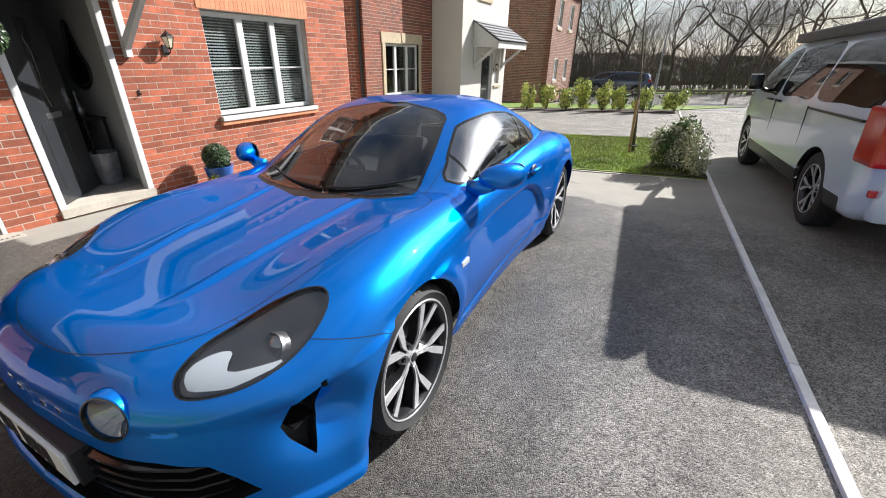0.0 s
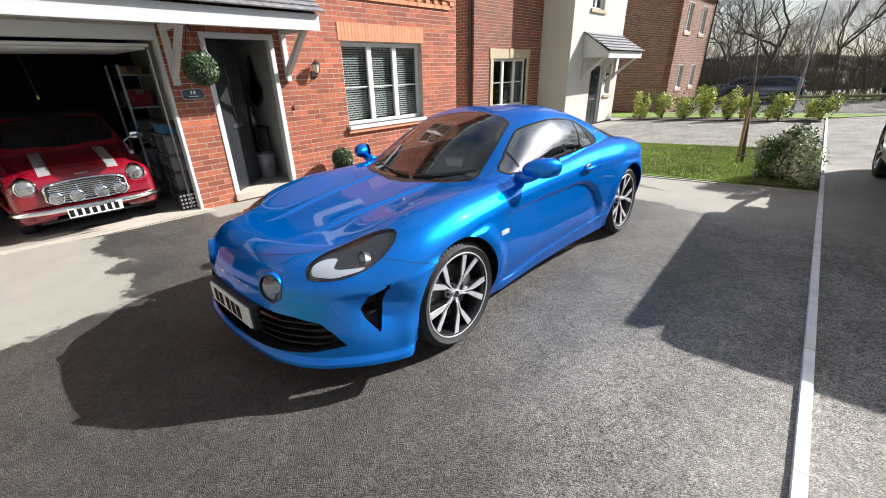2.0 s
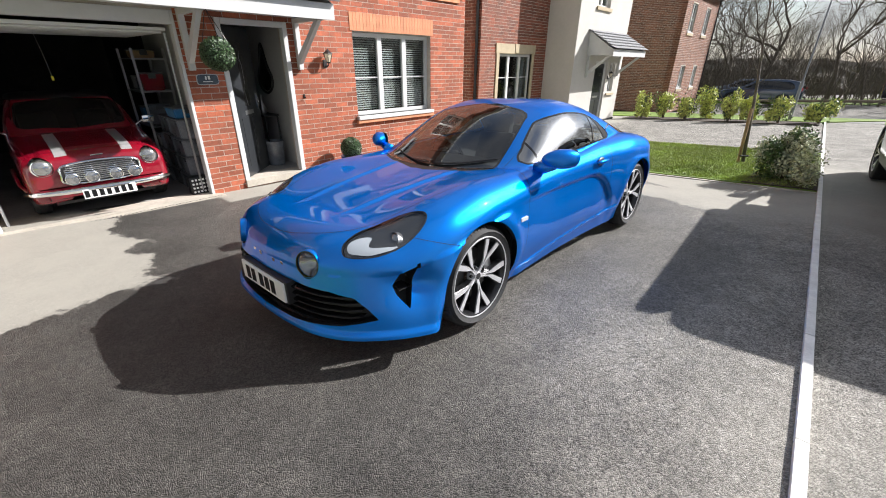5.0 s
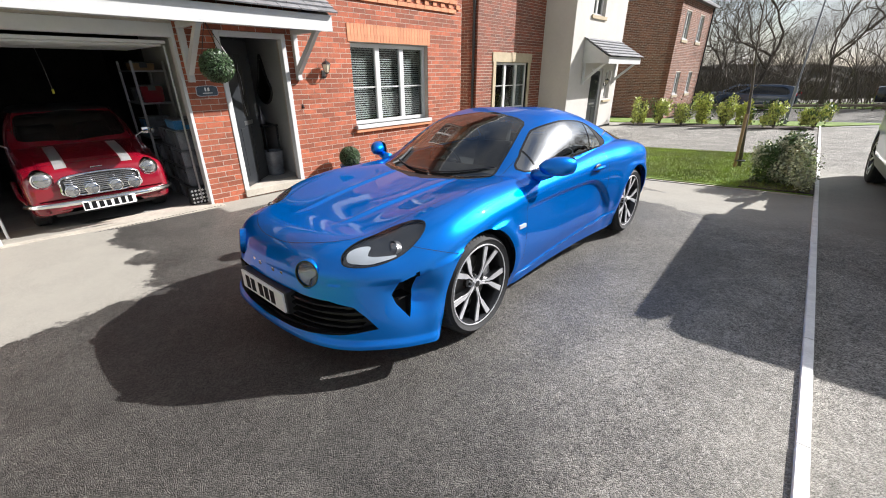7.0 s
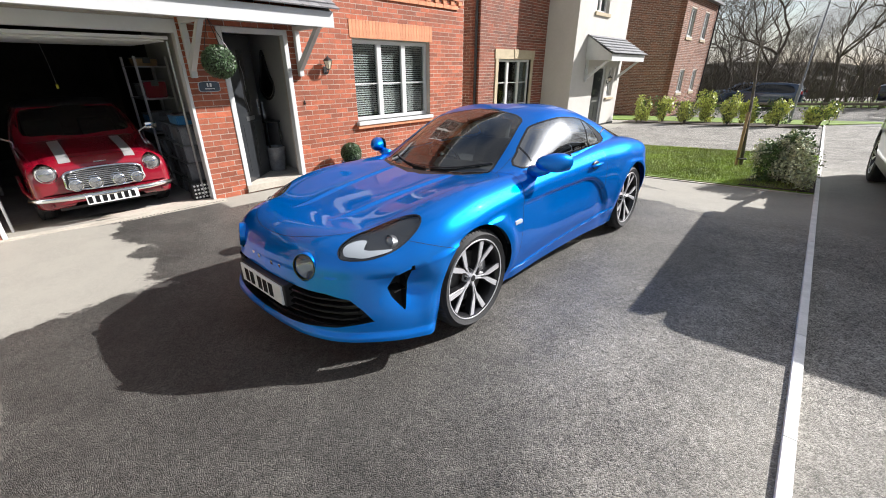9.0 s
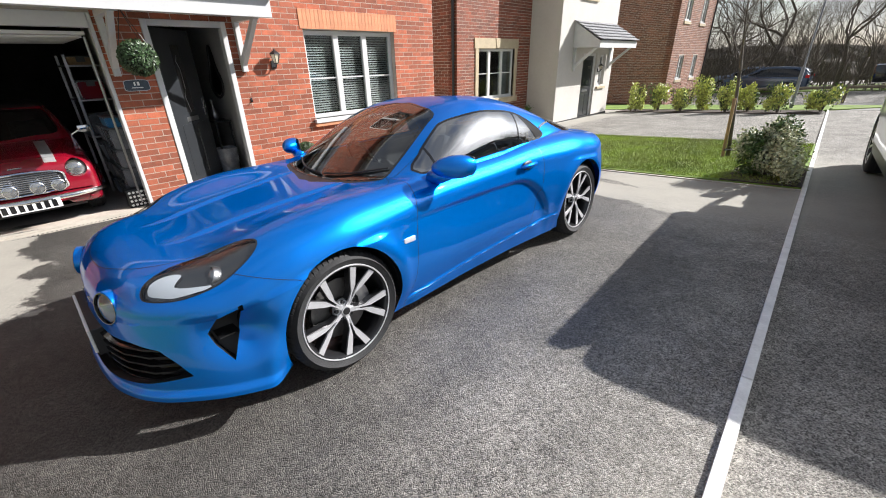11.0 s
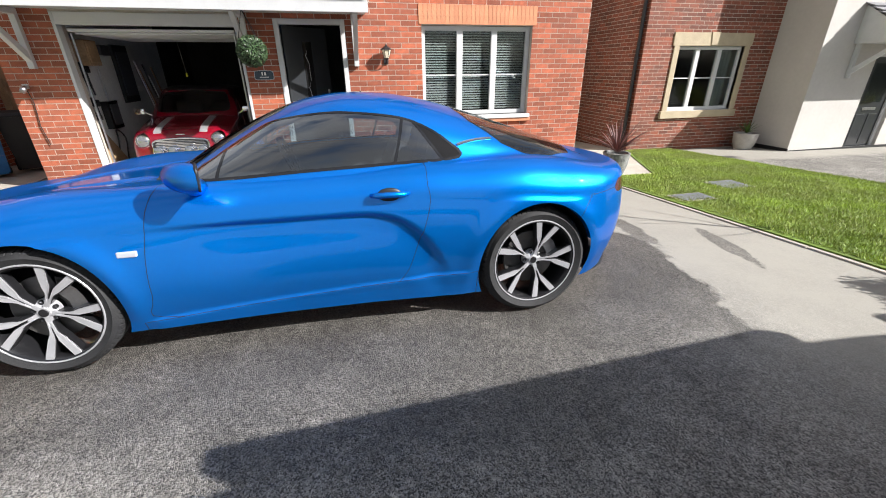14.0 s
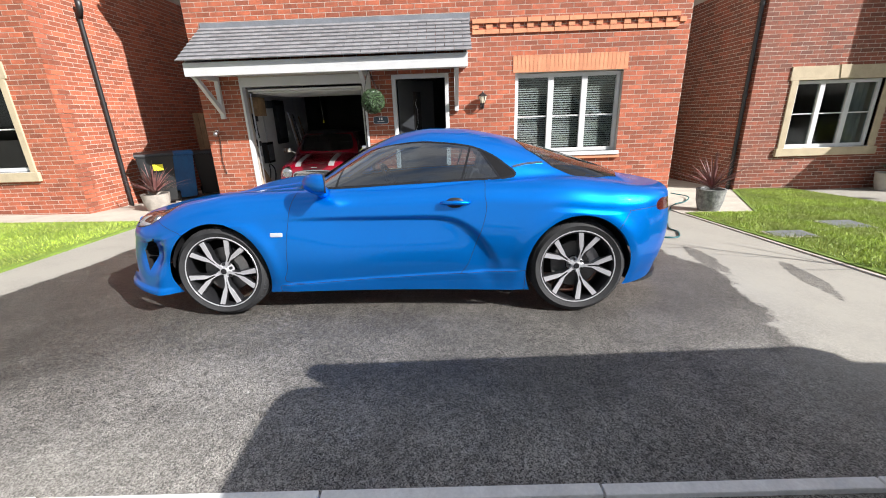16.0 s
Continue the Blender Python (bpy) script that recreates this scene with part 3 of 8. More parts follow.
# ---- the main house ----
HX, HY0, HY1, HZ = -5.03, -1.52, 6.81, -0.34
F = lambda y, z, d=0.0: Matrix(((0, 1, 0, HX + d), (1, 0, 0, y), (0, 0, 1, z), (0, 0, 0, 1)))     # u along y, outwards along x
GAR, DOOR, WIN = (-0.80, 1.39, -0.25, 2.02), (1.84, 2.83, -0.15, 1.985), (3.965, 5.795, 0.60, 1.93)
opens = [(o[0] - HY0, o[1] - HY0, o[2] - HZ, o[3] - HZ) for o in (GAR, DOOR, WIN, (3.45, 4.75, 3.42, 4.55))]
wall("wall_main", (HX, HY0, HZ), (0, 1), (1, 0), HY1 - HY0, 5.5, opens, brick_top=5.4, pieces=(2.9 + 1.52, 8.33, 0.5, 2.0))
wall("wall_main_side_a", (HX - 0.004, HY0, HZ), (-1, 0), (0, -1), 9.0, 5.5, brick_top=3.0)
wall("wall_main_side_b", (HX - 0.004, HY1, HZ), (-1, 0), (0, 1), 9.0, 5.5)
wall("wall_main_back", (HX - 9, HY0, HZ), (0, 1), (-1, 0), HY1 - HY0, 5.5)


def gable_roof(name, x0, x1, y0, y1, z, rise, along="y", label="grey tiled pitched house roof"):
    bm = bmesh.new()
    ov = 0.25
    if along == "y":
        xm = (x0 + x1) / 2
        prism(bm, [(x0 - ov, z - 0.1), (xm, z + rise), (x1 + ov, z - 0.1), (x1 + ov, z - 0.2), (x0 - ov, z - 0.2)], y0 - 0.1, y1 + 0.1, "y")
    else:
        ym = (y0 + y1) / 2
        prism(bm, [(y0 - ov, z - 0.1), (ym, z + rise), (y1 + ov, z - 0.1), (y1 + ov, z - 0.2), (y0 - ov, z - 0.2)], x0 - 0.1, x1 + 0.1, "x")
    return tagged(finish(bm, name, "slate"), label, "roof", kind="structure")


gable_roof("roof_main", HX - 9, HX, HY0, HY1, HZ + 5.5, 2.6)

# windows, lintel, band
w1 = window("window_1", F(WIN[0] + 0.005, WIN[2], -0.09), WIN[1] - WIN[0] - 0.01, WIN[3] - WIN[2] - 0.005, (0.63, 1.21), (0.62,), "white three-light window with venetian blinds in red brickwork", blinds=9, sill_out=0.165)
# room walls coloured near-black in place of indoor shade
dark_room("room_behind_window", F(WIN[0] - 0.3, WIN[2] - 0.9, -0.30), 2.4, 3.0, 2.4, ("dim_dark", "dim_dark"))
def course(parent, u0, u1, length, step, x1, z0, z1):
    """A row of single bricks sharing one mesh."""
    first, u = None, u0
    while u + length <= u1 + 1e-6:
        if first is None:
            first = part("brick", boxbm(-0.02, x1, 0.0, length, z0, z1), "soldier_piece", parent)
        else:
            o = new("brick", first.data)
            o.parent = parent
        (first if u == u0 else o).location = (HX, u, 0)
        u += step


M["soldier_piece"] = mat("orange_brick_piece", (0.56, 0.235, 0.125), 0.85, vary=0.12, scale=14, bump=0.4, bscale=160, piece=0.12)
lintel = thing("lintel", "orange soldier-course brick lintel over the window", "lintel", kind="structure")
course(lintel, 3.925, 5.86, 0.065, 0.069, 0.012, 1.94, 2.205)
tagged(finish(boxbm(HX - 0.02, HX + 0.055, 3.93, 5.84, 0.478, 0.533, 0.008), "sill_course", "soldier"), "red tile sill under the white window", "sill", kind="structure")
band = thing("trim_band", "orange dentil brick band across the house front", "brick band", kind="structure")
for z0, z1, d in ((2.545, 2.61, 0.03), (2.70, 2.765, 0.05)):
    course(band, 3.24, HY1, 0.215, 0.225, d, z0, z1)
course(band, 3.24, HY1, 0.105, 0.225, 0.03, 2.62, 2.69)

UP = (3.45, 4.75, 3.42, 4.55)
surf = thing("lintel_upper", "orange soldier-course brick lintel over the upper window", "lintel", kind="structure")
course(surf, 3.40, 4.80, 0.065, 0.069, 0.012, 4.56, 4.80)
window("window_9", F(UP[0] + 0.005, UP[2], -0.09), UP[1] - UP[0] - 0.01, UP[3] - UP[2] - 0.005, (0.64,), (0.55,), "white two-light upper window with venetian blinds", blinds=9)
dark_room("room_upper", F(UP[0] - 0.3, UP[2] - 0.7, -0.30), 2.0, 2.5, 2.1, ("dim_dark", "dim_dark"))
eaves = thing("trim_eaves", "white fascia board and gutter along the house eaves", "eaves", kind="structure")
part("fascia", boxbm(HX + 0.20, HX + 0.225, HY0 - 0.1, HY1 + 0.1, 4.78, 4.955, 0.004), "paint", eaves)
part("soffit", boxbm(HX + 0.006, HX + 0.199, HY0 - 0.1, HY1 + 0.1, 4.80, 4.815), "paint", eaves)
part("gutter", tube(bmesh.new(), [(HX + 0.285, HY0 - 0.1, 4.90), (HX + 0.285, HY1 + 0.1, 4.90)], 0.055, 10), "paint", eaves, smooth="auto")

# garage interior and hall; the dimness inside is put into the near-black wall colour
dark_room("garage_room", F(-1.05, -0.27, -0.02), 2.75, 6.0, 2.45, ("dim_dark", "floor"))
dark_room("hall_room", F(1.72, -0.16, -0.05), 1.25, 2.6, 2.4, ("inner", "floor"), "dim_dark")


def tile_rows(parent, x, y0, y1, z, slope, ln, rows):
    """Overlapping roof tiles, each its own piece, in rows up a slope that rises away from x."""
    meshes = {}
    for i in range(rows):
        y = y0 - 0.06 - (0.14 if i % 2 else 0)
        while y < y1 + 0.06:
            a, b = max(y, y0 - 0.06), min(y + 0.275, y1 + 0.06)
            if b - a > 0.03:
                at = Matrix.Translation((x, 0, z)) @ Matrix.Rotation(math.pi, 4, "Z") @ Matrix.Rotation(-slope, 4, "Y") @ Matrix.Translation((i * ln / rows, -(a + b) / 2, 0.012)) @ Matrix.Rotation(0.17, 4, "Y")
                key = round(b - a, 3)
                if key not in meshes:
                    o = part("tile", boxbm(-0.01, ln / rows + 0.05, -key / 2 + 0.002, key / 2 - 0.002, 0.0, 0.016), "tile", parent, m=at)
                    meshes[key] = o.data
                else:
                    o = new("tile", meshes[key])
                    o.parent, o.matrix_basis = parent, at
            y += 0.28


M["tile"] = mat("grey_canopy_tile", (0.19, 0.19, 0.198), 0.6, vary=0.2, scale=6, bump=0.4, bscale=80, piece=0.12)


def canopy():
    ob = thing("door_canopy", "white canopy with grey tiled roof over garage and door", "canopy", kind="structure")
    xf, xw, y0, y1 = -4.22, HX, -1.22, 3.12
    part("fascia", boxbm(xf - 0.025, xf, y0, y1, 1.985, 2.18, 0.004), "paint", ob)
    part("soffit", boxbm(xw + 0.008, xf - 0.026, y0, y1, 2.045, 2.06), "paint", ob)
    for y in (y0, y1 - 0.025):
        bm = bmesh.new()
        prism(bm, [(xf - 0.03, 2.062), (xf - 0.03, 2.18), (xw + 0.008, 2.76), (xw + 0.008, 2.062)], y, y + 0.025, "y")
        part("side_cheek", bm, "paint", ob)
    rise, run = 0.60, xf + 0.06 - xw
    slope = math.atan2(rise, run)
    ln = math.hypot(rise, run)
    tile_rows(ob, xf + 0.06, y0, y1, 2.195, slope, ln, 9)
    part("flashing", boxbm(xw + 0.006, xw + 0.02, y0 - 0.05, y1 + 0.08, 2.72, 2.87), "lead", ob)
    # gallows brackets
    for y in (-1.19, 1.42, 2.92):
        bm = bmesh.new()
        box(bm, xw + 0.004, xw + 0.075, y, y + 0.07, 1.36, 2.04, 0.006)
        box(bm, xw + 0.07, xf - 0.09, y, y + 0.07, 1.975, 2.04, 0.006)
        prism(bm, [(xw + 0.05, 1.42), (xw + 0.05, 1.54), (xf - 0.22, 1.98), (xf - 0.12, 1.98)], y + 0.005, y + 0.065, "y")
        part("bracket", bm, "paint", ob)
    return ob


canopy()


# ---- left neighbour ----
NX, NY, NZ = -4.45, -3.58, -0.34
wall("wall_left_front", (NX, NY - 6, NZ), (0, 1), (1, 0), 6.0, 5.5, [(6 - 3.0, 6 - 0.78, 0.95, 2.42)], brick_top=4.2)
wall("wall_left_side", (NX - 0.004, NY, NZ), (-1, 0), (0, 1), 8.0, 5.5, brick_top=4.4)
gable_roof("roof_left", NX - 8, NX, NY - 6, NY, NZ + 5.5, 2.5)

# ---- right neighbour: brick bay, cream bay ----
RX, RZ = -6.16, -0.6
RW = (9.66, 11.34, 0.42, 1.71)
wall("wall_right_front", (RX, 8.81, RZ), (0, 1), (1, 0), 3.4, 5.9, [(RW[0] - 8.81, RW[1] - 8.81, RW[2] - RZ, RW[3] - RZ)], brick_top=4.6, own="brick_dark")
wall("wall_right_side", (RX - 0.004, 8.81, RZ), (-1, 0), (0, -1), 8.0, 5.9, brick_top=4.2, own="brick_dark")
WX, WY0, WY1 = -5.15, 12.15, 16.0
wd = (13.75, 14.75, -0.55, 1.55)
ww = (15.0, 15.45, 0.55, 1.5)
wall("wall_cream_front", (WX, WY0 + 0.004, RZ), (0, 1), (1, 0), WY1 - WY0 - 0.008, 5.9, [(wd[0] - WY0, wd[1] - WY0, wd[2] - RZ, wd[3] - RZ), (ww[0] - WY0, ww[1] - WY0, ww[2] - RZ, ww[3] - RZ), (13.3 - WY0, 14.2 - WY0, 3.08 - RZ, 4.2 - RZ)], material="render", label="cream rendered house wall", thick=0.3)
wall("wall_cream_side", (WX - 0.004, WY0, RZ), (-1, 0), (0, -1), 6.0, 5.9, material="render", label="cream rendered side wall in shade", thick=0.3)
wall("wall_cream_far", (WX - 0.004, WY1, RZ), (-1, 0), (0, 1), 6.0, 5.9, material="render", label="cream rendered far side wall", thick=0.3)
gable_roof("roof_right", RX - 8, RX, 8.81, 16.0, RZ + 5.9, 2.6)

# ---- far house ----
FX, FY0, FY1, FZ = -5.2, 22.7, 28.6, -0.8
fw = [(23.9, 24.75, 0.35, 1.4), (26.3, 27.1, 0.35, 1.4), (23.6, 24.5, 2.9, 4.1), (26.2, 27.1, 2.9, 4.1)]
wall("wall_far_front", (FX, FY0, FZ), (0, 1), (1, 0), FY1 - FY0, 5.6, [(a - FY0, b - FY0, c - FZ, d - FZ) for a, b, c, d in fw], brick_top=5.6, own="brick_brown")
wall("wall_far_side", (FX - 0.004, FY0, FZ), (-1, 0), (0, -1), 8.0, 5.6, brick_top=5.6, own="brick_brown")
gable_roof("roof_far", FX - 8, FX, FY0, FY1, FZ + 5.6, 2.4)

# ---- lawn, paths, edging ----
sheet("lawn", quad((-3.62, 6.38), (kerb_x(6.42) - 0.03, 6.42), (kerb_x(10.0) - 0.03, 10.05), (-3.62, 9.95)), "grass", 0.025, "bright green front lawn beside the drive", "lawn")
sheet("lawn_by_house", quad((-3.625, 7.43), (-3.625, 9.95), (-6.14, 9.95), (-6.14, 8.78)), "grass", 0.025, "bright green lawn reaching the house wall", "lawn", n=12)
sheet("lawn_left", quad((-3.7, -7.0), (3.0, -7.0), (1.0, -1.35), (-3.6, -1.85)), "grass", 0.025, "green lawn before the neighbouring house", "lawn")


# ---- the blue sports coupe ----
def make_coupe():
    AX, WB = 1.22, 2.42
    car = thing("sports_coupe", "glossy metallic blue sports coupe parked on the drive", "car",
                Matrix.Translation((-0.965, AX, g(-0.965, AX) + 0.012)) @ Matrix.Rotation(-math.atan(0.053), 4, "Y") @ Matrix.Rotation(-math.atan(0.014), 4, "X"))
    NOSE, TAIL = -0.87, 3.20
    # plan outline of the crest line, by a turn parameter
    half = spline([(NOSE, 0.0), (-0.862, 0.22), (-0.835, 0.42), (-0.76, 0.59), (-0.66, 0.695), (-0.53, 0.785), (-0.39, 0.845), (-0.2, 0.882), (0.0, 0.888), (0.3, 0.870), (0.65, 0.850), (1.05, 0.838), (1.4, 0.840),
                   (1.9, 0.868), (2.35, 0.897), (2.62, 0.890), (2.8, 0.855), (2.95, 0.780), (3.06, 0.670), (3.135, 0.52), (3.18, 0.34), (3.195, 0.18), (TAIL, 0.0)])
    hood = spline([(NOSE, 0.545), (-0.78, 0.605), (-0.55, 0.675), (-0.2, 0.745), (0.15, 0.79), (0.5, 0.825), (0.9, 0.85), (2.3, 0.90), (2.7, 0.898), (2.9, 0.858), (3.06, 0.808), (TAIL, 0.755)])
    fend = spline([(NOSE, 0.52), (-0.7, 0.60), (-0.45, 0.715), (-0.15, 0.80), (0.1, 0.832), (0.4, 0.840), (0.8, 0.850), (1.4, 0.868), (1.9, 0.905), (2.3, 0.912), (2.55, 0.892), (2.8, 0.850), (3.0, 0.802), (TAIL, 0.75)])
    roof = spline([(0.28, 0.70), (0.40, 0.80), (0.62, 0.945), (0.85, 1.075), (1.05, 1.165), (1.25, 1.225), (1.45, 1.248), (1.65, 1.243), (1.9, 1.205), (2.2, 1.125), (2.5, 1.03), (2.8, 0.93), (3.0, 0.84)])
    cabin = spline([(0.3, 0.72), (0.7, 0.735), (1.2, 0.745), (1.7, 0.74), (2.1, 0.725), (2.5, 0.68), (2.9, 0.58)])
    fillet = spline([(NOSE, 0.19), (-0.6, 0.19), (-0.2, 0.19), (0.2, 0.18), (0.8, 0.14), (1.5, 0.14), (2.1, 0.19), (2.5, 0.20), (2.9, 0.12), (TAIL, 0.06)])
    low = spline([(NOSE, 0.195), (-0.7, 0.185), (-0.4, 0.165), (0.4, 0.15), (1.2, 0.150), (2.1, 0.15), (2.8, 0.18), (TAIL, 0.22)])

    def deck(x, s):
        b = sstep(0.30, 0.66, x)
        rib = 0.013 * sstep(0.030, 0.0, abs(x - (0.185 + 0.10 * (s + 0.87))) - 0.003) * sstep(-0.85, -0.5, s) * sstep(0.45, 0.3, s)
        return hood(s) * (1 - b) + fend(s) * b + rib

    def house(x, s):
        w = 1 - sstep(1.2, 1.7, s)
        c = roof(s - 0.30 * (1 - 0.6 * sstep(0.6, 1.2, s)) * x * x * w + 0.35 * x * x * (1 - w))
        wg, zb = cabin(s), 0.84
        r = min(1.0, x / wg)
        q = max(0.0, 1 - r**4.3) ** 0.52
        return zb + (c - zb) * q if c > zb else c

    nose_of = spline([(0.0, NOSE), (0.22, -0.862), (0.42, -0.835), (0.59, -0.76), (0.695, -0.66), (0.785, -0.53), (0.845, -0.39), (0.882, -0.2), (0.89, 0.0)])
    tail_of = spline([(0.0, TAIL), (0.18, 3.195), (0.34, 3.18), (0.52, 3.135), (0.67, 3.06), (0.78, 2.95), (0.855, 2.8), (0.890, 2.62), (0.8975, 2.30)])

    def top(x, s, xo):
        a, b = deck(x, s), house(x, s)
        k = 0.022
        h = max(a, b) + (max(k - abs(a - b), 0) ** 2) / (4 * k)
        rz = fillet(s)
        rx = rz * 1.05
        dx = max(xo - x, 1e-6)
        ds = max(s - nose_of(x) if s < 1.2 else tail_of(x) - s, 1e-6)
        d = 1 / math.sqrt(1 / dx**2 + 1 / ds**2)
        if d < rx:
            h -= rz * (1 - math.sqrt(max(0.0, 1 - ((rx - d) / rx) ** 2)))
        return h

    def side_push(s, z, t):
        """How far the flank stands out from the crest line at a height."""
        nosy = 1 - sstep(-0.42, -0.30, s)
        o = 0.022 * math.sin(math.pi * min(1, t * 1.15)) * (1 - nosy) - 0.055 * t**3 * (1 - nosy)
        line = 0.683 - 0.45 * max(0.0, (min(s, 2.05) - 1.40) / 0.55) ** 3
        d = line - z
        o -= 0.030 * sstep(0.30, 0.60, line) * sstep(0.0, 0.028, d) * (1 - sstep(0.07, 0.36, d)) * sstep(0.35, 0.9, s) * (1 - sstep(1.88, 2.08, s))
        o -= 0.055 * math.exp(-((s + 0.47) / 0.10) ** 2 - ((z - 0.43) / 0.085) ** 2)
        o += nosy * (0.058 * t + 0.012 * sstep(0.86, 0.95, t))
        # ridge over the front intake and a ledge along the sill
        o += 0.016 * math.exp(-((z - 0.565 - 0.10 * (s + 0.45)) / 0.018) ** 2) * sstep(-0.58, -0.47, s) * sstep(-0.27, -0.36, s)
        o += 0.014 * sstep(0.0, -0.018, z - 0.215 - 0.063 * (s - 0.39)) * sstep(0.38, 0.46, s) * sstep(2.06, 1.98, s)
        # wheel-arch lips
        for c, rr in ((0.0, 0.40), (WB, 0.415)):
            q = math.hypot(s - c, z - 0.31)
            o += (0.018 if c < 1 else 0.010) * math.exp(-((q - rr + 0.025) / 0.05) ** 2) * sstep(0.1, 0.3, z)
        return o

    # stations follow the outline evenly
    raw = [NOSE + (TAIL - NOSE) * 0.5 * (1 - math.cos(math.pi * i / 1400)) for i in range(1401)]
    acc = [0.0]
    for a, b in zip(raw, raw[1:]):
        acc.append(acc[-1] + math.hypot(b - a, half(b) - half(a)))
    NS, NR, NT = 280, 92, 54
    stations, k = [], 0
    for i in range(NS + 1):
        want = acc[-1] * i / NS
        while k < len(acc) - 2 and acc[k + 1] < want:
            k += 1
        u = (want - acc[k]) / max(1e-9, acc[k + 1] - acc[k])
        stations.append(raw[k] + (raw[k + 1] - raw[k]) * min(1, max(0, u)))
    bm = bmesh.new()
    rows = []
    for s in stations:
        xo = half(s)
        e = 1e-3
        tx, ts = (half(min(TAIL, s + e)) - half(max(NOSE, s - e))), (min(TAIL, s + e) - max(NOSE, s - e))
        n = Vector((ts, -tx, 0)).normalized()      # outward in plan (x, s)
        row = []
        for j in range(NR + 1):
            r = j / NR
            r = 1 - (1 - r) ** 1.35
            row.append(bm.verts.new((xo * r, s, top(xo * r, s, xo))))
        zc, zl = top(xo, s, xo), low(s)
        for j in range(1, NT + 1):
            t = j / NT
            z = zc + (zl - zc) * t
            o = side_push(s, z, t)
            x = xo + n.x * o
            row.append(bm.verts.new((max(0.0, x), s + n.y * o, z)))
        rows.append(row)
    for r0, r1 in zip(rows, rows[1:]):
        for a, b, c, d in zip(r0, r0[1:], r1[1:], r1):
            bm.faces.new((a, b, c, d))
    bmesh.ops.remove_doubles(bm, verts=bm.verts, dist=2e-4)
    bmesh.ops.dissolve_degenerate(bm, edges=bm.edges, dist=1e-4)
    bmesh.ops.recalc_face_normals(bm, faces=bm.faces)
    up = sum(f.normal.z * f.calc_area() for f in bm.faces)
    if up < 0:
        bmesh.ops.reverse_faces(bm, faces=bm.faces)
    return car, bm, stations, dict(AX=AX, WB=WB, NOSE=NOSE, TAIL=TAIL, half=half, top=top, low=low, roof=roof, deck=deck)


car, body, stations, K = make_coupe()


def split(bm, tests):
    """Cuts along each outline and names each face by the first outline that holds it."""
    for _, f in tests:
        cut(bm, f)
    bm.normal_update()
    normals = {v: v.normal.copy() for v in bm.verts}
    groups = {}
    for fc in bm.faces:
        c = fc.calc_center_median()
        nm = next((n for n, f in tests if f(c) < 0), "body")
        groups.setdefault(nm, []).append(fc)
    return groups, normals


def half_part(name, faces, normals, material, parent, both, label="", push=0.0, smooth=True, mirror=True):
    """Meshes from faces of the half body: one across the middle (both=False gives a left and a right one)."""
    made = []
    for sides in ((1, -1),) if both else ((1,), (-1,)):
        verts, faces_out, norms = [], [], []
        for sd in sides:
            index = {}
            for fc in faces:
                ids = []
                for v in fc.verts:
                    if v not in index:
                        index[v] = len(verts)
                        n = normals[v]
                        co = v.co + n * push
                        verts.append((co.x * sd, co.y, co.z))
                        nx = 0.0 if abs(v.co.x) < 1e-4 else n.x
                        norms.append(Vector((nx * sd, n.y, n.z)).normalized())
                    ids.append(index[v])
                faces_out.append(ids if sd > 0 else ids[::-1])
        me = bpy.data.meshes.new(name)
        me.from_pydata(verts, [], faces_out)
        me.materials.append(M[material])
        me.polygons.foreach_set("use_smooth", [True] * len(me.polygons))
        me.normals_split_custom_set_from_vertices(norms)
        ob = new(name, me)
        ob.parent = parent
        if label:
            ob["label"] = label
        made.append(ob)
    return made


side_glass = inside_poly(rounded([(0.690, 0.862), (0.79, 0.955), (0.90, 1.035), (1.06, 1.108), (1.30, 1.145), (1.48, 1.144), (1.70, 1.117), (1.83, 1.068), (1.935, 1.000), (1.995, 0.918), (1.65, 0.900), (1.2, 0.882)], 4))
screen = inside_poly(rounded([(-0.1, 0.36), (0.25, 0.385), (0.46, 0.44), (0.545, 0.50), (0.53, 0.66), (0.505, 0.82), (0.465, 1.0), (0.43, 1.09), (0.25, 1.145), (-0.1, 1.165)], 2))
rear_glass = inside_poly([(-0.1, 2.04), (0.40, 2.06), (0.52, 2.11), (0.635, 2.27), (0.665, 2.42), (0.64, 2.57), (0.54, 2.74), (0.3, 2.82), (-0.1, 2.84)])
lamp = inside_poly(rounded([(0.545, -0.714), (0.580, -0.730), (0.647, -0.678), (0.718, -0.578), (0.760, -0.445), (0.755, -0.345), (0.712, -0.300), (0.645, -0.333), (0.565, -0.440), (0.541, -0.573), (0.537, -0.660)], 3))
hood_line = inside_poly(rounded([(-0.2, -0.80), (0.0, -0.803), (0.16, -0.792), (0.30, -0.752), (0.42, -0.690), (0.495, -0.60), (0.525, -0.48), (0.58, -0.32), (0.635, -0.10), (0.66, 0.15), (0.69, 0.45), (0.40, 0.60), (0.0, 0.66), (-0.2, 0.6)], 4))
door_line = inside_poly(rounded([(0.555, 0.86), (0.49, 0.62), (0.46, 0.35), (0.465, 0.217), (1.0, 0.236), (1.55, 0.268), (1.66, 0.31), (1.735, 0.48), (1.80, 0.69), (1.795, 0.80), (1.74, 0.945), (1.2, 0.96), (0.7, 0.95)], 4))
grille = inside_poly([(-0.2, 0.225), (0.3, 0.232), (0.6, 0.258), (0.735, 0.285), (0.690, 0.350), (0.640, 0.405), (0.53, 0.430), (0.27, 0.437), (-0.2, 0.437)])
intake = inside_poly([(-0.452, 0.540), (-0.535, 0.512), (-0.585, 0.448), (-0.572, 0.395), (-0.53, 0.318), (-0.475, 0.415)])
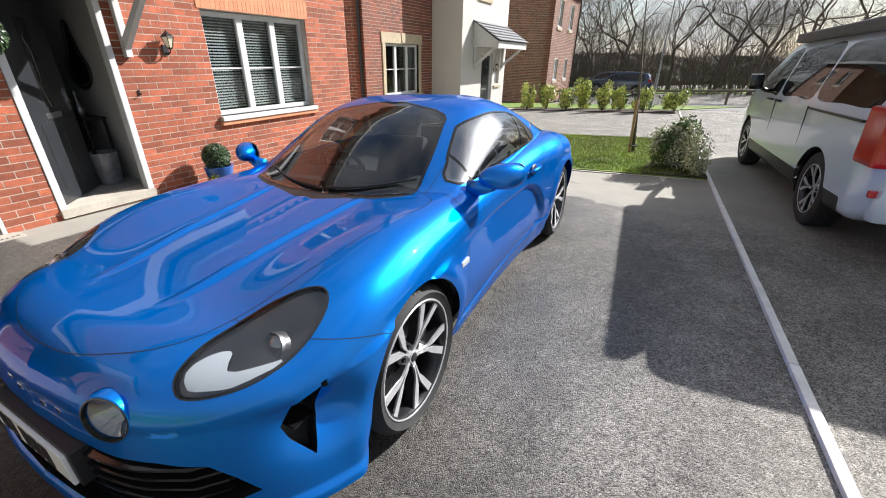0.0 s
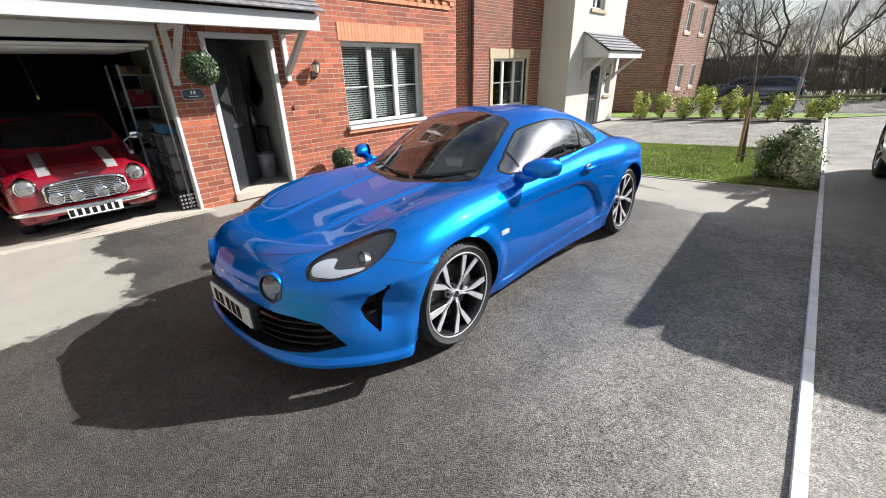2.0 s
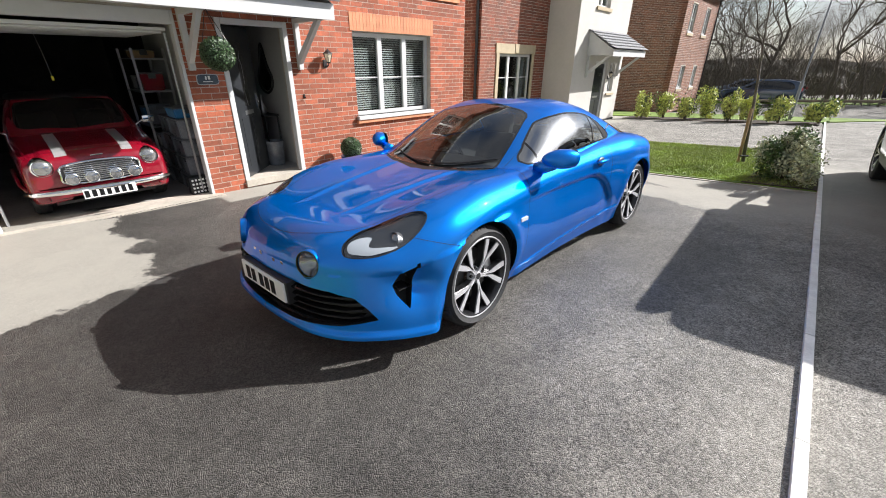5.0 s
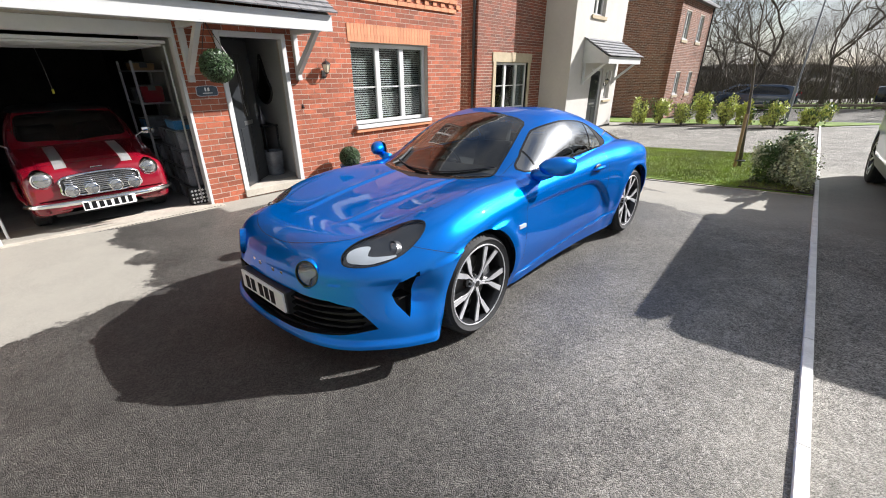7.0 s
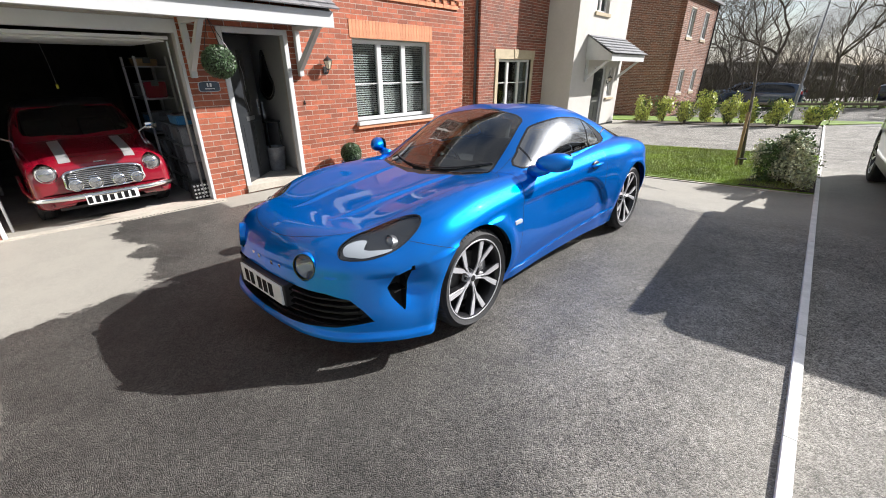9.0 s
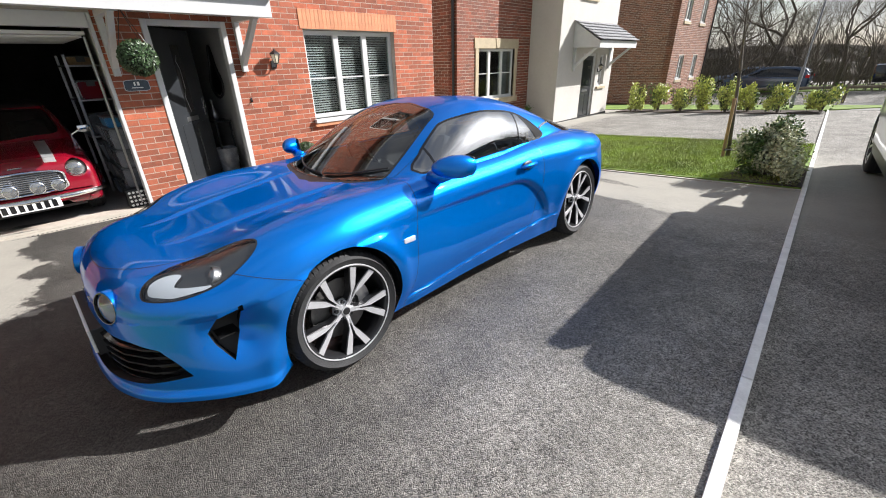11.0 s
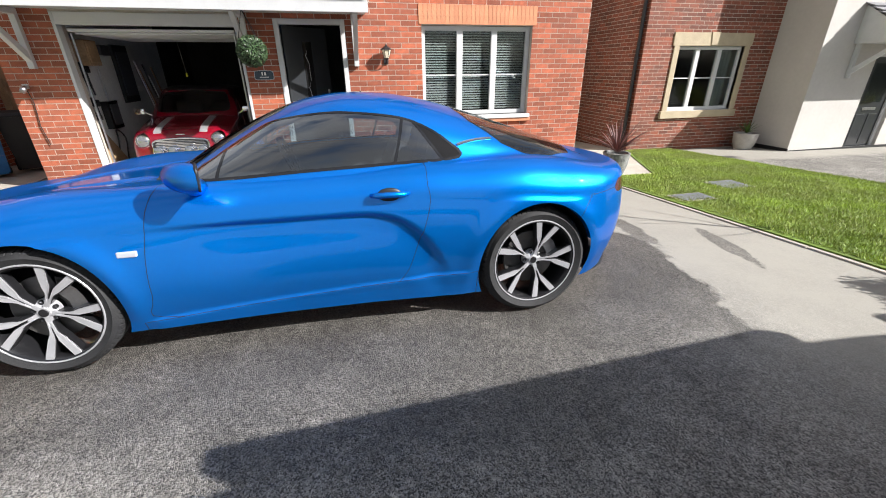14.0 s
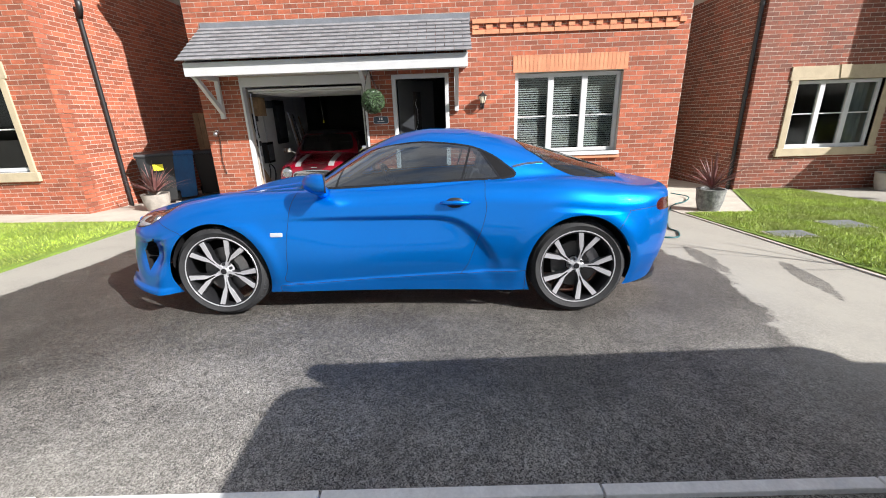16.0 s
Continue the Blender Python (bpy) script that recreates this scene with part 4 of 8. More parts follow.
bumper_f = lambda c: c.y + 0.5 if c.x < 0.6 else max(c.z - (0.637 - 0.36 * (c.y + 0.355)), c.y + 0.2)
bumper_r = lambda c: max(2.665 + (c.z - 0.60) * 0.7 - c.y, c.z - (0.700 + 0.10 * (c.y - 2.75)))
sill_line = lambda c: max(c.z - (0.200 + 0.063 * (c.y - 0.39)), 0.38 - c.y, c.y - 2.07)
corner = lambda c: c.y - (0.800 + 0.25 * (c.z - 0.866))
tail_lamp = inside_poly(rounded([(2.930, 0.722), (2.965, 0.760), (3.06, 0.760), (3.18, 0.745), (3.18, 0.690), (3.0, 0.684), (2.945, 0.692)], 3))
pillar = lambda c: (0.625 - (c.z - 0.885) * 0.42) - c.x
quarter = lambda c: c.y - (1.648 + 0.285 * (c.z - 0.90))
day = inside_poly(rounded([(0.556, -0.690), (0.566, -0.640), (0.600, -0.592), (0.622, -0.590), (0.640, -0.628), (0.680, -0.590), (0.722, -0.530), (0.735, -0.512), (0.722, -0.555), (0.672, -0.640), (0.625, -0.686), (0.585, -0.712)], 2))
tests = [
    ("arch_front", lambda c: (math.hypot(c.y * 1.045, c.z - 0.305) - 0.352) if c.x > 0.5 and c.z < 0.70 else 1.0),
    ("arch_rear", lambda c: (math.hypot((c.y - 2.42) * 1.055, c.z - 0.312) - 0.368) if c.x > 0.5 and c.z < 0.72 else 1.0),
    ("corner_window", lambda c: max(side_glass(c.y, c.z), corner(c), pillar(c)) if c.x > 0.42 else 1.0),
    ("side_window", lambda c: max(side_glass(c.y, c.z), quarter(c), pillar(c)) if c.x > 0.42 else 1.0),
    ("quarter_trim", lambda c: max(side_glass(c.y, c.z), 1.898 - 0.72 * (c.z - 0.915) - c.y, pillar(c)) if c.x > 0.42 else 1.0),
    ("quarter_window", lambda c: max(side_glass(c.y, c.z), pillar(c)) if c.x > 0.42 else 1.0),
    ("cowl", lambda c: max(screen(c.x, c.y), c.y - (0.405 + 0.36 * c.x * c.x)) if c.z > 0.70 else 1.0),
    ("windscreen", lambda c: screen(c.x, c.y) if c.z > 0.78 else 1.0),
    ("rear_window", lambda c: rear_glass(c.x, c.y) if c.z > 0.8 else 1.0),
    ("lamp_hole", lambda c: (math.hypot(c.x - 0.388, c.z - 0.549) - 0.076) if c.y < -0.55 else 1.0),
    ("daylight", lambda c: day(c.x, c.y) if c.z > 0.4 else 1.0),
    ("headlight", lambda c: lamp(c.x, c.y) if c.z > 0.4 else 1.0),
    ("grille", lambda c: grille(c.x, c.z) if c.y < -0.45 else 1.0),
    ("intake", lambda c: intake(c.y, c.z) if c.x > 0.55 else 1.0),
    ("tail_light", lambda c: tail_lamp(c.y, c.z) if c.x > 0.4 else 1.0),
    ("bonnet", lambda c: hood_line(c.x, c.y) if c.z > 0.5 else 1.0),
    ("front_bumper", bumper_f),
    ("rear_bumper", bumper_r),
    ("sill", lambda c: sill_line(c) if c.x > 0.6 else 1.0),
    ("door", lambda c: door_line(c.y, c.z) if c.x > 0.6 else 1.0),
]
groups, normals = split(body, tests)
named = {fc: nm for nm, fs in groups.items() for fc in fs}


def seams(pairs, width, push, sign=(1, -1)):
    """A thin ribbon along the lines where two named panels meet."""
    bm = bmesh.new()
    for e in body.edges:
        if len(e.link_faces) != 2:
            continue
        a, b = named[e.link_faces[0]], named[e.link_faces[1]]
        if a == b or not pairs(a, b):
            continue
        n = (normals[e.verts[0]] + normals[e.verts[1]]).normalized()
        d = (e.verts[1].co - e.verts[0].co).normalized()
        c = n.cross(d) * width
        ends = (e.verts[0].co - d * 0.001, e.verts[1].co + d * 0.001)
        for sd in sign:
            q = [ends[0] + c, ends[1] + c, ends[1] - c, ends[0] - c]
            vs = [bm.verts.new(((p + n * push).x * sd, (p + n * push).y, (p + n * push).z)) for p in q]
            bm.faces.new(vs)
    return bm


PANELS = {"body", "bonnet", "front_bumper", "rear_bumper", "door", "sill"}
LIT = {"headlight", "daylight"}
GLAZED = {"quarter_trim", "side_window", "quarter_window", "corner_window", "windscreen", "rear_window"}
half_part("body_shell", groups["body"], normals, "blue", car, True)
half_part("bonnet", groups["bonnet"], normals, "blue", car, True)
half_part("front_bumper", groups["front_bumper"], normals, "blue", car, True)
half_part("rear_bumper", groups["rear_bumper"], normals, "blue", car, True)
half_part("cowl", groups["cowl"], normals, "black", car, True, "black plastic cowl under the windscreen")
half_part("sill", groups["sill"], normals, "blue", car, False)
doors = half_part("door", groups["door"], normals, "blue", car, False)
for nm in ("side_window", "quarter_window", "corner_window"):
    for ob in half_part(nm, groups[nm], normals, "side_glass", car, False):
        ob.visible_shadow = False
M["window_end"] = mat("matt_black_trim", (0.005, 0.005, 0.006), 0.7, vary=0.2, scale=20, spec=0.12)
half_part("quarter_trim", groups["quarter_trim"], normals, "window_end", car, False, "black window end")
for nm in ("windscreen", "rear_window"):
    for ob in half_part(nm, groups[nm], normals, "car_glass", car, True):
        ob.visible_shadow = False
part("panel_gap", seams(lambda a, b: a in PANELS and b in PANELS and {a, b} != {"body", "rear_bumper"} or {a, b} == {"body", "rear_bumper"}, 0.0014, 0.0008), "black", car, "thin dark gaps between the panels")
part("window_trim", seams(lambda a, b: (a in GLAZED) != (b in GLAZED) or (a != b and a in GLAZED and b in GLAZED), 0.0075, 0.0015), "gloss_black", car, "black window trim")
for sd in (1, -1):
    part("lamp_trim", seams(lambda a, b: (a in LIT) != (b in LIT), 0.0028, 0.001, (sd,)), "black", car)
lining = [fc for nm in ("body", "door", "bonnet") for fc in groups[nm] if 0.2 < fc.calc_center_median().y < 2.95 and fc.calc_center_median().z > 0.45]
half_part("cabin_lining", lining, normals, "interior", car, True, push=-0.035)

# lamps: a dark bowl, a projector and a white daylight strip behind a clear cover
for ob in half_part("headlight", groups["headlight"] + groups["daylight"], normals, "lens", car, False):
    ob.visible_shadow = False
    sd = 1 if sum(v.co.x for v in ob.data.vertices) > 0 else -1
    bowl = half_part("lamp_bowl", groups["headlight"] + groups["daylight"], normals, "lamp_bowl", ob, False, push=-0.012)
    keep = bowl[0] if sd > 0 else bowl[1]
    gone = bowl[1] if sd > 0 else bowl[0]
    bpy.data.objects.remove(gone)

    def lamp_at(x, s, lift):
        xo = K["half"](s)
        return Vector((sd * x, s, K["top"](x, s, xo) + lift))
    bm = bmesh.new()
    bmesh.ops.create_uvsphere(bm, u_segments=24, v_segments=14, radius=0.036, matrix=Matrix.Translation(lamp_at(0.675, -0.475, -0.045)))
    part("projector", bm, "lamp_clear", ob, smooth=True)
    bm = bmesh.new()
    revolve(bm, [(-0.012, 0.044), (0.014, 0.052), (0.016, 0.046), (-0.008, 0.039)], 28, "y", Matrix.Translation(lamp_at(0.675, -0.495, -0.038)) @ Matrix.Rotation(radians(-30), 4, "X"))
    part("projector_ring", bm, "steel", ob, smooth=True)
    strip = half_part("daylight_strip", groups["daylight"], normals, "strip_white", ob, False, "white daylight running strip", push=-0.005)
    bpy.data.objects.remove(strip[1] if sd > 0 else strip[0])
pod_s = K["NOSE"]
while K["top"](0.388, pod_s, max(K["half"](pod_s), 0.40)) < 0.549 and pod_s < -0.6:
    pod_s += 0.004
for sd in (1, -1):
    at = Matrix.Translation((sd * 0.388, pod_s + 0.034, 0.549)) @ Matrix.Rotation(radians(sd * 22), 4, "Z") @ Matrix.Rotation(radians(-8), 4, "X") @ Matrix.Diagonal((0.94, 1, 0.94, 1))
    bm = bmesh.new()
    revolve(bm, [(-0.010, 0.080), (-0.030, 0.080), (-0.044, 0.078), (-0.046, 0.072), (-0.036, 0.070), (0.0, 0.070)], 40, "y", at)
    pod = part("driving_lamp", bm, "blue", car, "round driving lamp in the nose", smooth="auto")
    bm = bmesh.new()
    revolve(bm, [(0.02, 0.0), (0.02, 0.024), (0.0, 0.046), (-0.030, 0.071)], 32, "y", at)
    part("reflector", bm, "lamp_clear", pod, smooth=True)
    bm = bmesh.new()
    revolve(bm, [(-0.052, 0.0), (-0.050, 0.03), (-0.045, 0.055), (-0.034, 0.0715)], 32, "y", at)
    part("lamp_lens", bm, "lens", pod, smooth=True).visible_shadow = False
    bm = bmesh.new()
    revolve(bm, [(-0.034, 0.074), (-0.047, 0.0735), (-0.047, 0.0695), (-0.034, 0.069)], 40, "y", at, closed=True)
    part("lamp_ring", bm, "gloss_black", pod, smooth="auto")
for ob in half_part("tail_light", groups["tail_light"], normals, "tail_dark", car, False, "dark red tail light"):
    pass

# front openings: dark hollows with slats
for nm, both in (("grille", True), ("intake", False)):
    half_part(nm, groups[nm], normals, "black", car, both, push=-0.085)
rim = []
for e in body.edges:
    if len(e.link_faces) == 2:
        a, b = named[e.link_faces[0]], named[e.link_faces[1]]
        if ("grille" in (a, b) or "intake" in (a, b)) and a != b:
            rim.append(e)
for key, sides in (("grille", ((1, -1),)), ("intake", ((1,), (-1,)))):
    for sg in sides:
        bm = bmesh.new()
        for e in rim:
            if key not in (named[e.link_faces[0]], named[e.link_faces[1]]):
                continue
            for sd in sg:
                a, b = (v.co for v in e.verts)
                na, nb = (normals[v] for v in e.verts)
                bm.faces.new([bm.verts.new((p.x * sd, p.y, p.z)) for p in (a, b, b - nb * 0.09, a - na * 0.09)])
        bmesh.ops.remove_doubles(bm, verts=bm.verts, dist=1e-5)
        part(key + "_rim", bm, "black", car)
def nose_at(x):
    return min(q for q in stations if K["half"](q) >= x)


for z in (0.258, 0.296, 0.334, 0.372, 0.408):
    bm = bmesh.new()
    xs = [-0.66 + 0.06 * i for i in range(23)]
    for x0, x1 in zip(xs, xs[1:]):
        y0_, y1_ = (nose_at(abs(x)) - 0.028 for x in (x0, x1))
        vs = [bm.verts.new(p) for p in ((x0, y0_, z), (x1, y1_, z), (x1, y1_ + 0.03, z + 0.008), (x0, y0_ + 0.03, z + 0.008), (x0, y0_, z - 0.009), (x1, y1_, z - 0.009))]
        bm.faces.new(vs[:4])
        bm.faces.new((vs[4], vs[5], vs[1], vs[0]))
    bmesh.ops.remove_doubles(bm, verts=bm.verts, dist=1e-5)
    part("grille_slat", bm, "gloss_black", car, smooth="auto")
for sd in (1, -1):
    bm = bmesh.new()
    prism(bm, [(0.68, 0.411), (0.76, 0.408), (0.76, 0.414), (0.68, 0.417)], -0.55, -0.47, "y", Matrix.Diagonal((sd, 1, 1, 1)))
    part("intake_fin", bm, "gloss_black", car)

# number plate with bars in place of characters; small bars in place of the maker's lettering
plate = part("number_plate", boxbm(-0.26, 0.26, -0.925, -0.913, 0.312, 0.424, 0.003), "plate_white", car, "white number plate")
part("plate_holder", boxbm(-0.275, 0.275, -0.913, -0.83, 0.302, 0.432, 0.006), "black", car)
for x0, w in ((-0.20, 0.05), (-0.13, 0.05), (-0.03, 0.05), (0.04, 0.05), (0.11, 0.05)):
    part("plate_bar", boxbm(x0, x0 + w, -0.9275, -0.9252, 0.329, 0.408), "gloss_black", plate)
for x in (-0.255, -0.165, -0.08, 0.08, 0.165, 0.255):
    s = -0.873 + 0.28 * x * x
    part("letter_bar", boxbm(x - 0.013, x + 0.013, s - 0.002, s + 0.02, 0.490, 0.512, 0.002), "chrome", car)

# door handles, flank badges, mirrors
MIRROR = rounded([(-0.088, -0.040), (-0.088, 0.042), (0.0, 0.056), (0.085, 0.052), (0.094, 0.0), (0.080, -0.052), (0.0, -0.055)], 4)
for sd in (1, -1):
    door = doors[0] if sd > 0 else doors[1]
    fx = Matrix.Diagonal((sd, 1, 1, 1))
    bm = bmesh.new()
    bmesh.ops.create_uvsphere(bm, u_segments=20, v_segments=10, radius=1, matrix=fx @ Matrix.Translation((0.848, 1.60, 0.765)) @ Matrix.Diagonal((0.012, 0.062, 0.034, 1)))
    part("handle_recess", bm, "black", door, smooth=True)
    bm = bmesh.new()
    tube(bm, [fx @ Vector(p) for p in ((0.852, 1.505, 0.765), (0.872, 1.53, 0.767), (0.878, 1.60, 0.769), (0.874, 1.67, 0.767), (0.856, 1.695, 0.765))], [0.008, 0.014, 0.015, 0.014, 0.009], 10)
    part("handle", bm, "blue", door, smooth=True)
    bm = bmesh.new()
    box(bm, sd * 0.862, sd * 0.884, 0.375, 0.455, 0.56, 0.587, 0.005)
    part("side_repeater", bm, "strip_white", car, "white flank lamp and badge")
    mir = part("mirror", bmesh.new(), "blue", car, "blue door mirror with dark glass")
    bm = bmesh.new()
    bmesh.ops.create_uvsphere(bm, u_segments=28, v_segments=18, radius=1)
    for v in bm.verts:
        p = v.co
        sx, sz = (math.copysign(abs(q) ** 0.93, q) for q in (p.x, p.z))
        y = p.y * 0.100 if p.y < 0 else min(p.y, 0.40) * 0.12
        tall = 0.062 * (1.0 + 0.16 * p.x)
        v.co = Vector((0.930 + sx * 0.092 + 0.03 * p.y, 0.735 + y + 0.030 * p.x, 0.912 + sz * tall))
    bmesh.ops.transform(bm, matrix=fx, verts=bm.verts)
    if sd < 0:
        bmesh.ops.reverse_faces(bm, faces=bm.faces)
    part("mirror_shell", bm, "blue", mir, smooth="auto")
    bm = bmesh.new()
    tube(bm, [fx @ Vector(p) for p in ((0.76, 0.72, 0.832), (0.82, 0.725, 0.846), (0.89, 0.732, 0.870))], [0.046, 0.040, 0.034], 12)
    part("mirror_arm", bm, "blue", mir, smooth=True)
    bm = bmesh.new()
    face = fx @ Matrix.Translation((0.930, 0.7845, 0.912)) @ Matrix.Rotation(radians(17), 4, "Z")
    prism(bm, [(0.84 * a, 0.84 * b) for a, b in MIRROR], -0.002, 0.002, "y", face)
    part("mirror_glass", bm, "chrome", mir)
    bm = bmesh.new()
    tube(bm, [face @ Vector((0.9 * a, 0, 0.9 * b)) for a, b in MIRROR + MIRROR[:1]], 0.006, 6)
    part("mirror_bezel", bm, "black", mir, smooth=True)

# wheels
def blade_outline(sg, grow, r1):
    """One arm of a forked spoke about the upward direction: thin and straight by the hub, then bent outwards and broad up to the rim."""
    line = ((0.050, 0.115, 0.0028), (0.096, 0.098, 0.0034), (0.112, 0.106, 0.0060), (0.140, 0.150, 0.0130), (r1, 0.262, 0.0172))
    pts = [Vector((-sg * r * math.sin(a), r * math.cos(a))) for r, a, _ in line]
    left, right = [], []
    for i, (p, (_, _, w)) in enumerate(zip(pts, line)):
        d = (pts[min(i + 1, 4)] - pts[max(i - 1, 0)]).normalized()
        n = Vector((-d.y, d.x)) * (w + grow)
        left.append(tuple(p + n))
        right.append(tuple(p - n))
    return left + right[::-1]


def dish(bm, r1, depth):
    """Sinks a wheel face towards its hub."""
    for v in bm.verts:
        v.co.x -= depth * max(0.0, 1 - math.hypot(v.co.y, v.co.z) / r1) ** 1.3
    return bm


WHEEL_MESH = {}
M["disc"] = mat("worn_brake_disc", (0.16, 0.155, 0.15), 0.45, metal=0.7, vary=0.15, scale=15)


def mesh_of(key, make, material, smooth=False):
    if key not in WHEEL_MESH:
        ob = finish(make(), key[0], material, smooth=smooth)
        WHEEL_MESH[key] = ob.data
        bpy.data.objects.remove(ob)
    return WHEEL_MESH[key]


def bolt_wheel(parent, x, s, r, width, side, rim=0.250, turn=0.0):
    """Outward along +x of the wheel's own axes."""
    w = new("wheel")
    w.parent = parent
    w.matrix_basis = Matrix.Translation((x, s, r)) @ Matrix.Rotation(0 if side > 0 else math.pi, 4, "Z") @ Matrix.Rotation(turn, 4, "X")
    h = width / 2

    def add(name, data, label=""):
        o = new(name, data)
        o.parent = w
        return o

    def tyre():
        bm = bmesh.new()
        revolve(bm, [(-h + 0.01, rim - 0.004), (-h, rim + 0.02), (-h - 0.006, (rim + r) / 2), (-h + 0.012, r - 0.014), (-h + 0.04, r - 0.002), (-0.036, r), (-0.033, r - 0.006), (-0.027, r - 0.006), (-0.024, r), (0.024, r), (0.027, r - 0.006), (0.033, r - 0.006), (0.036, r), (h - 0.04, r - 0.002), (h - 0.012, r - 0.014), (h + 0.006, (rim + r) / 2), (h, rim + 0.02), (h - 0.01, rim - 0.004)], 64, closed=True)
        return bm
    add("tyre", mesh_of(("tyre", r, width), tyre, "rubber", "auto"))

    def shoulder_blocks():
        """Tread blocks with slanted grooves between them."""
        bm = bmesh.new()
        n = 66
        pitch = math.tau * r / n
        for i in range(n):
            for sd in (1, -1):
                lo = [(h - 0.046, r - 0.0035), (h - 0.030, r - 0.0045), (h - 0.015, r - 0.0125), (h - 0.007, r - 0.022)]
                rows_ = []
                for k, (x_, rr) in enumerate(lo):
                    lift = (0.0042, 0.0042, 0.0040, 0.0012)[k]
                    rows_.append([bm.verts.new(Matrix.Rotation(i * math.tau / n + (q + 0.10 * k) * pitch / r, 4, "X") @ Vector((sd * x_, 0, rr + (lift if e else 0)))) for q, e in ((-0.42, 0), (-0.36, 1), (0.36, 1), (0.42, 0))])
                for ra, rb in zip(rows_, rows_[1:]):
                    for k in range(3):
                        bm.faces.new((ra[k], ra[k + 1], rb[k + 1], rb[k]))
                bm.faces.new(rows_[0])
                bm.faces.new(rows_[-1])
        return bm
    tagged(add("tread", mesh_of(("tread", r, width), shoulder_blocks, "rubber", "auto")), kind="stuff")

    def barrel():
        bm = bmesh.new()
        revolve(bm, [(-h + 0.02, rim - 0.012), (-0.02, rim - 0.030), (h - 0.035, rim - 0.026), (h - 0.012, rim - 0.014), (h - 0.006, rim - 0.002), (h - 0.012, rim + 0.004), (-h + 0.02, rim + 0.002)], 56, closed=True)
        return bm
    add("rim", mesh_of(("rim", rim, width), barrel, "alloy_dark", "auto"))

    def lip():
        bm = bmesh.new()
        revolve(bm, [(h - 0.012, rim - 0.007), (h - 0.005, rim - 0.006), (h - 0.004, rim - 0.001), (h - 0.010, rim + 0.003), (h - 0.014, rim - 0.003)], 56, closed=True)
        return bm
    add("rim_lip", mesh_of(("rim_lip", rim, width), lip, "alloy", "auto"))
    bm_disc = lambda: revolve(bmesh.new(), [(-0.010, 0.06), (-0.010, 0.160), (0.010, 0.160), (0.010, 0.06)], 40, closed=True)
    o = add("brake_disc", mesh_of(("brake_disc",), bm_disc, "disc", "auto"))
    o.location.x = h - 0.105
    cal = lambda: prism(bmesh.new(), [(0.165 * math.cos(a), 0.165 * math.sin(a)) for a in (-0.5, -0.25, 0, 0.25, 0.5)] + [(0.10 * math.cos(a), 0.10 * math.sin(a)) for a in (0.5, 0, -0.5)], -0.03, 0.03)
    o = add("brake_caliper", mesh_of(("brake_caliper",), cal, "steel"))
    o.matrix_basis = Matrix.Translation((h - 0.095, 0, 0)) @ Matrix.Rotation(-turn + (0.35 if side > 0 else math.pi - 0.35), 4, "X")

    def hubm():
        bm = bmesh.new()
        revolve(bm, [(h - 0.075, 0.058), (h - 0.056, 0.054), (h - 0.052, 0.046), (h - 0.048, 0.030), (h - 0.034, 0.026), (h - 0.032, 0.0)], 30)
        return bm
    add("hub", mesh_of(("hub", width), hubm, "alloy", "auto"))
    cap = lambda: revolve(bmesh.new(), [(h - 0.0335, 0.020), (h - 0.0295, 0.018), (h - 0.0285, 0.0)], 24)
    add("centre_cap", mesh_of(("centre_cap", width), cap, "alloy_dark", "auto"))
    bolt = lambda: revolve(bmesh.new(), [(h - 0.058, 0.011), (h - 0.047, 0.011), (h - 0.045, 0.008), (h - 0.048, 0.0)], 10)
    for k in range(5):
        o = add("wheel_bolt", mesh_of(("wheel_bolt", width), bolt, "alloy_dark"))
        a = (k + 0.5) * math.tau / 5 + math.pi / 2
        o.location = (0, 0.046 * math.cos(a), 0.046 * math.sin(a))
        turnm = Matrix.Rotation(k * math.tau / 5, 4, "X")
        stem = lambda: dish(prism(bmesh.new(), [(-0.011, 0.02), (0.011, 0.02), (0.010, 0.060), (0.0, 0.078), (-0.010, 0.060)], h - 0.050, h - 0.014), rim, 0.028)
        o = add("spoke_stem", mesh_of(("spoke_stem", width), stem, "alloy"))
        o.matrix_basis = turnm
        for sg in (1, -1):
            flank = lambda: dish(prism(bmesh.new(), blade_outline(sg, 0.0040, rim - 0.014), h - 0.060, h - 0.0185), rim, 0.030)
            face_o = lambda: dish(prism(bmesh.new(), blade_outline(sg, 0.0, rim - 0.004), h - 0.030, h - 0.0115), rim, 0.028)
            for nm, mk, mt in (("spoke", flank, "alloy_dark"), ("spoke_face", face_o, "alloy")):
                o = add(nm, mesh_of((nm, sg, width), mk, mt))
                o.matrix_basis = turnm
    return w


for s, r, wd_, tn in ((0.0, 0.312, 0.215, -0.52), (2.42, 0.320, 0.24, -0.30)):
    for sd in (1, -1):
        bolt_wheel(car, sd * (0.870 - wd_ / 2), s, r, wd_, sd, turn=tn)

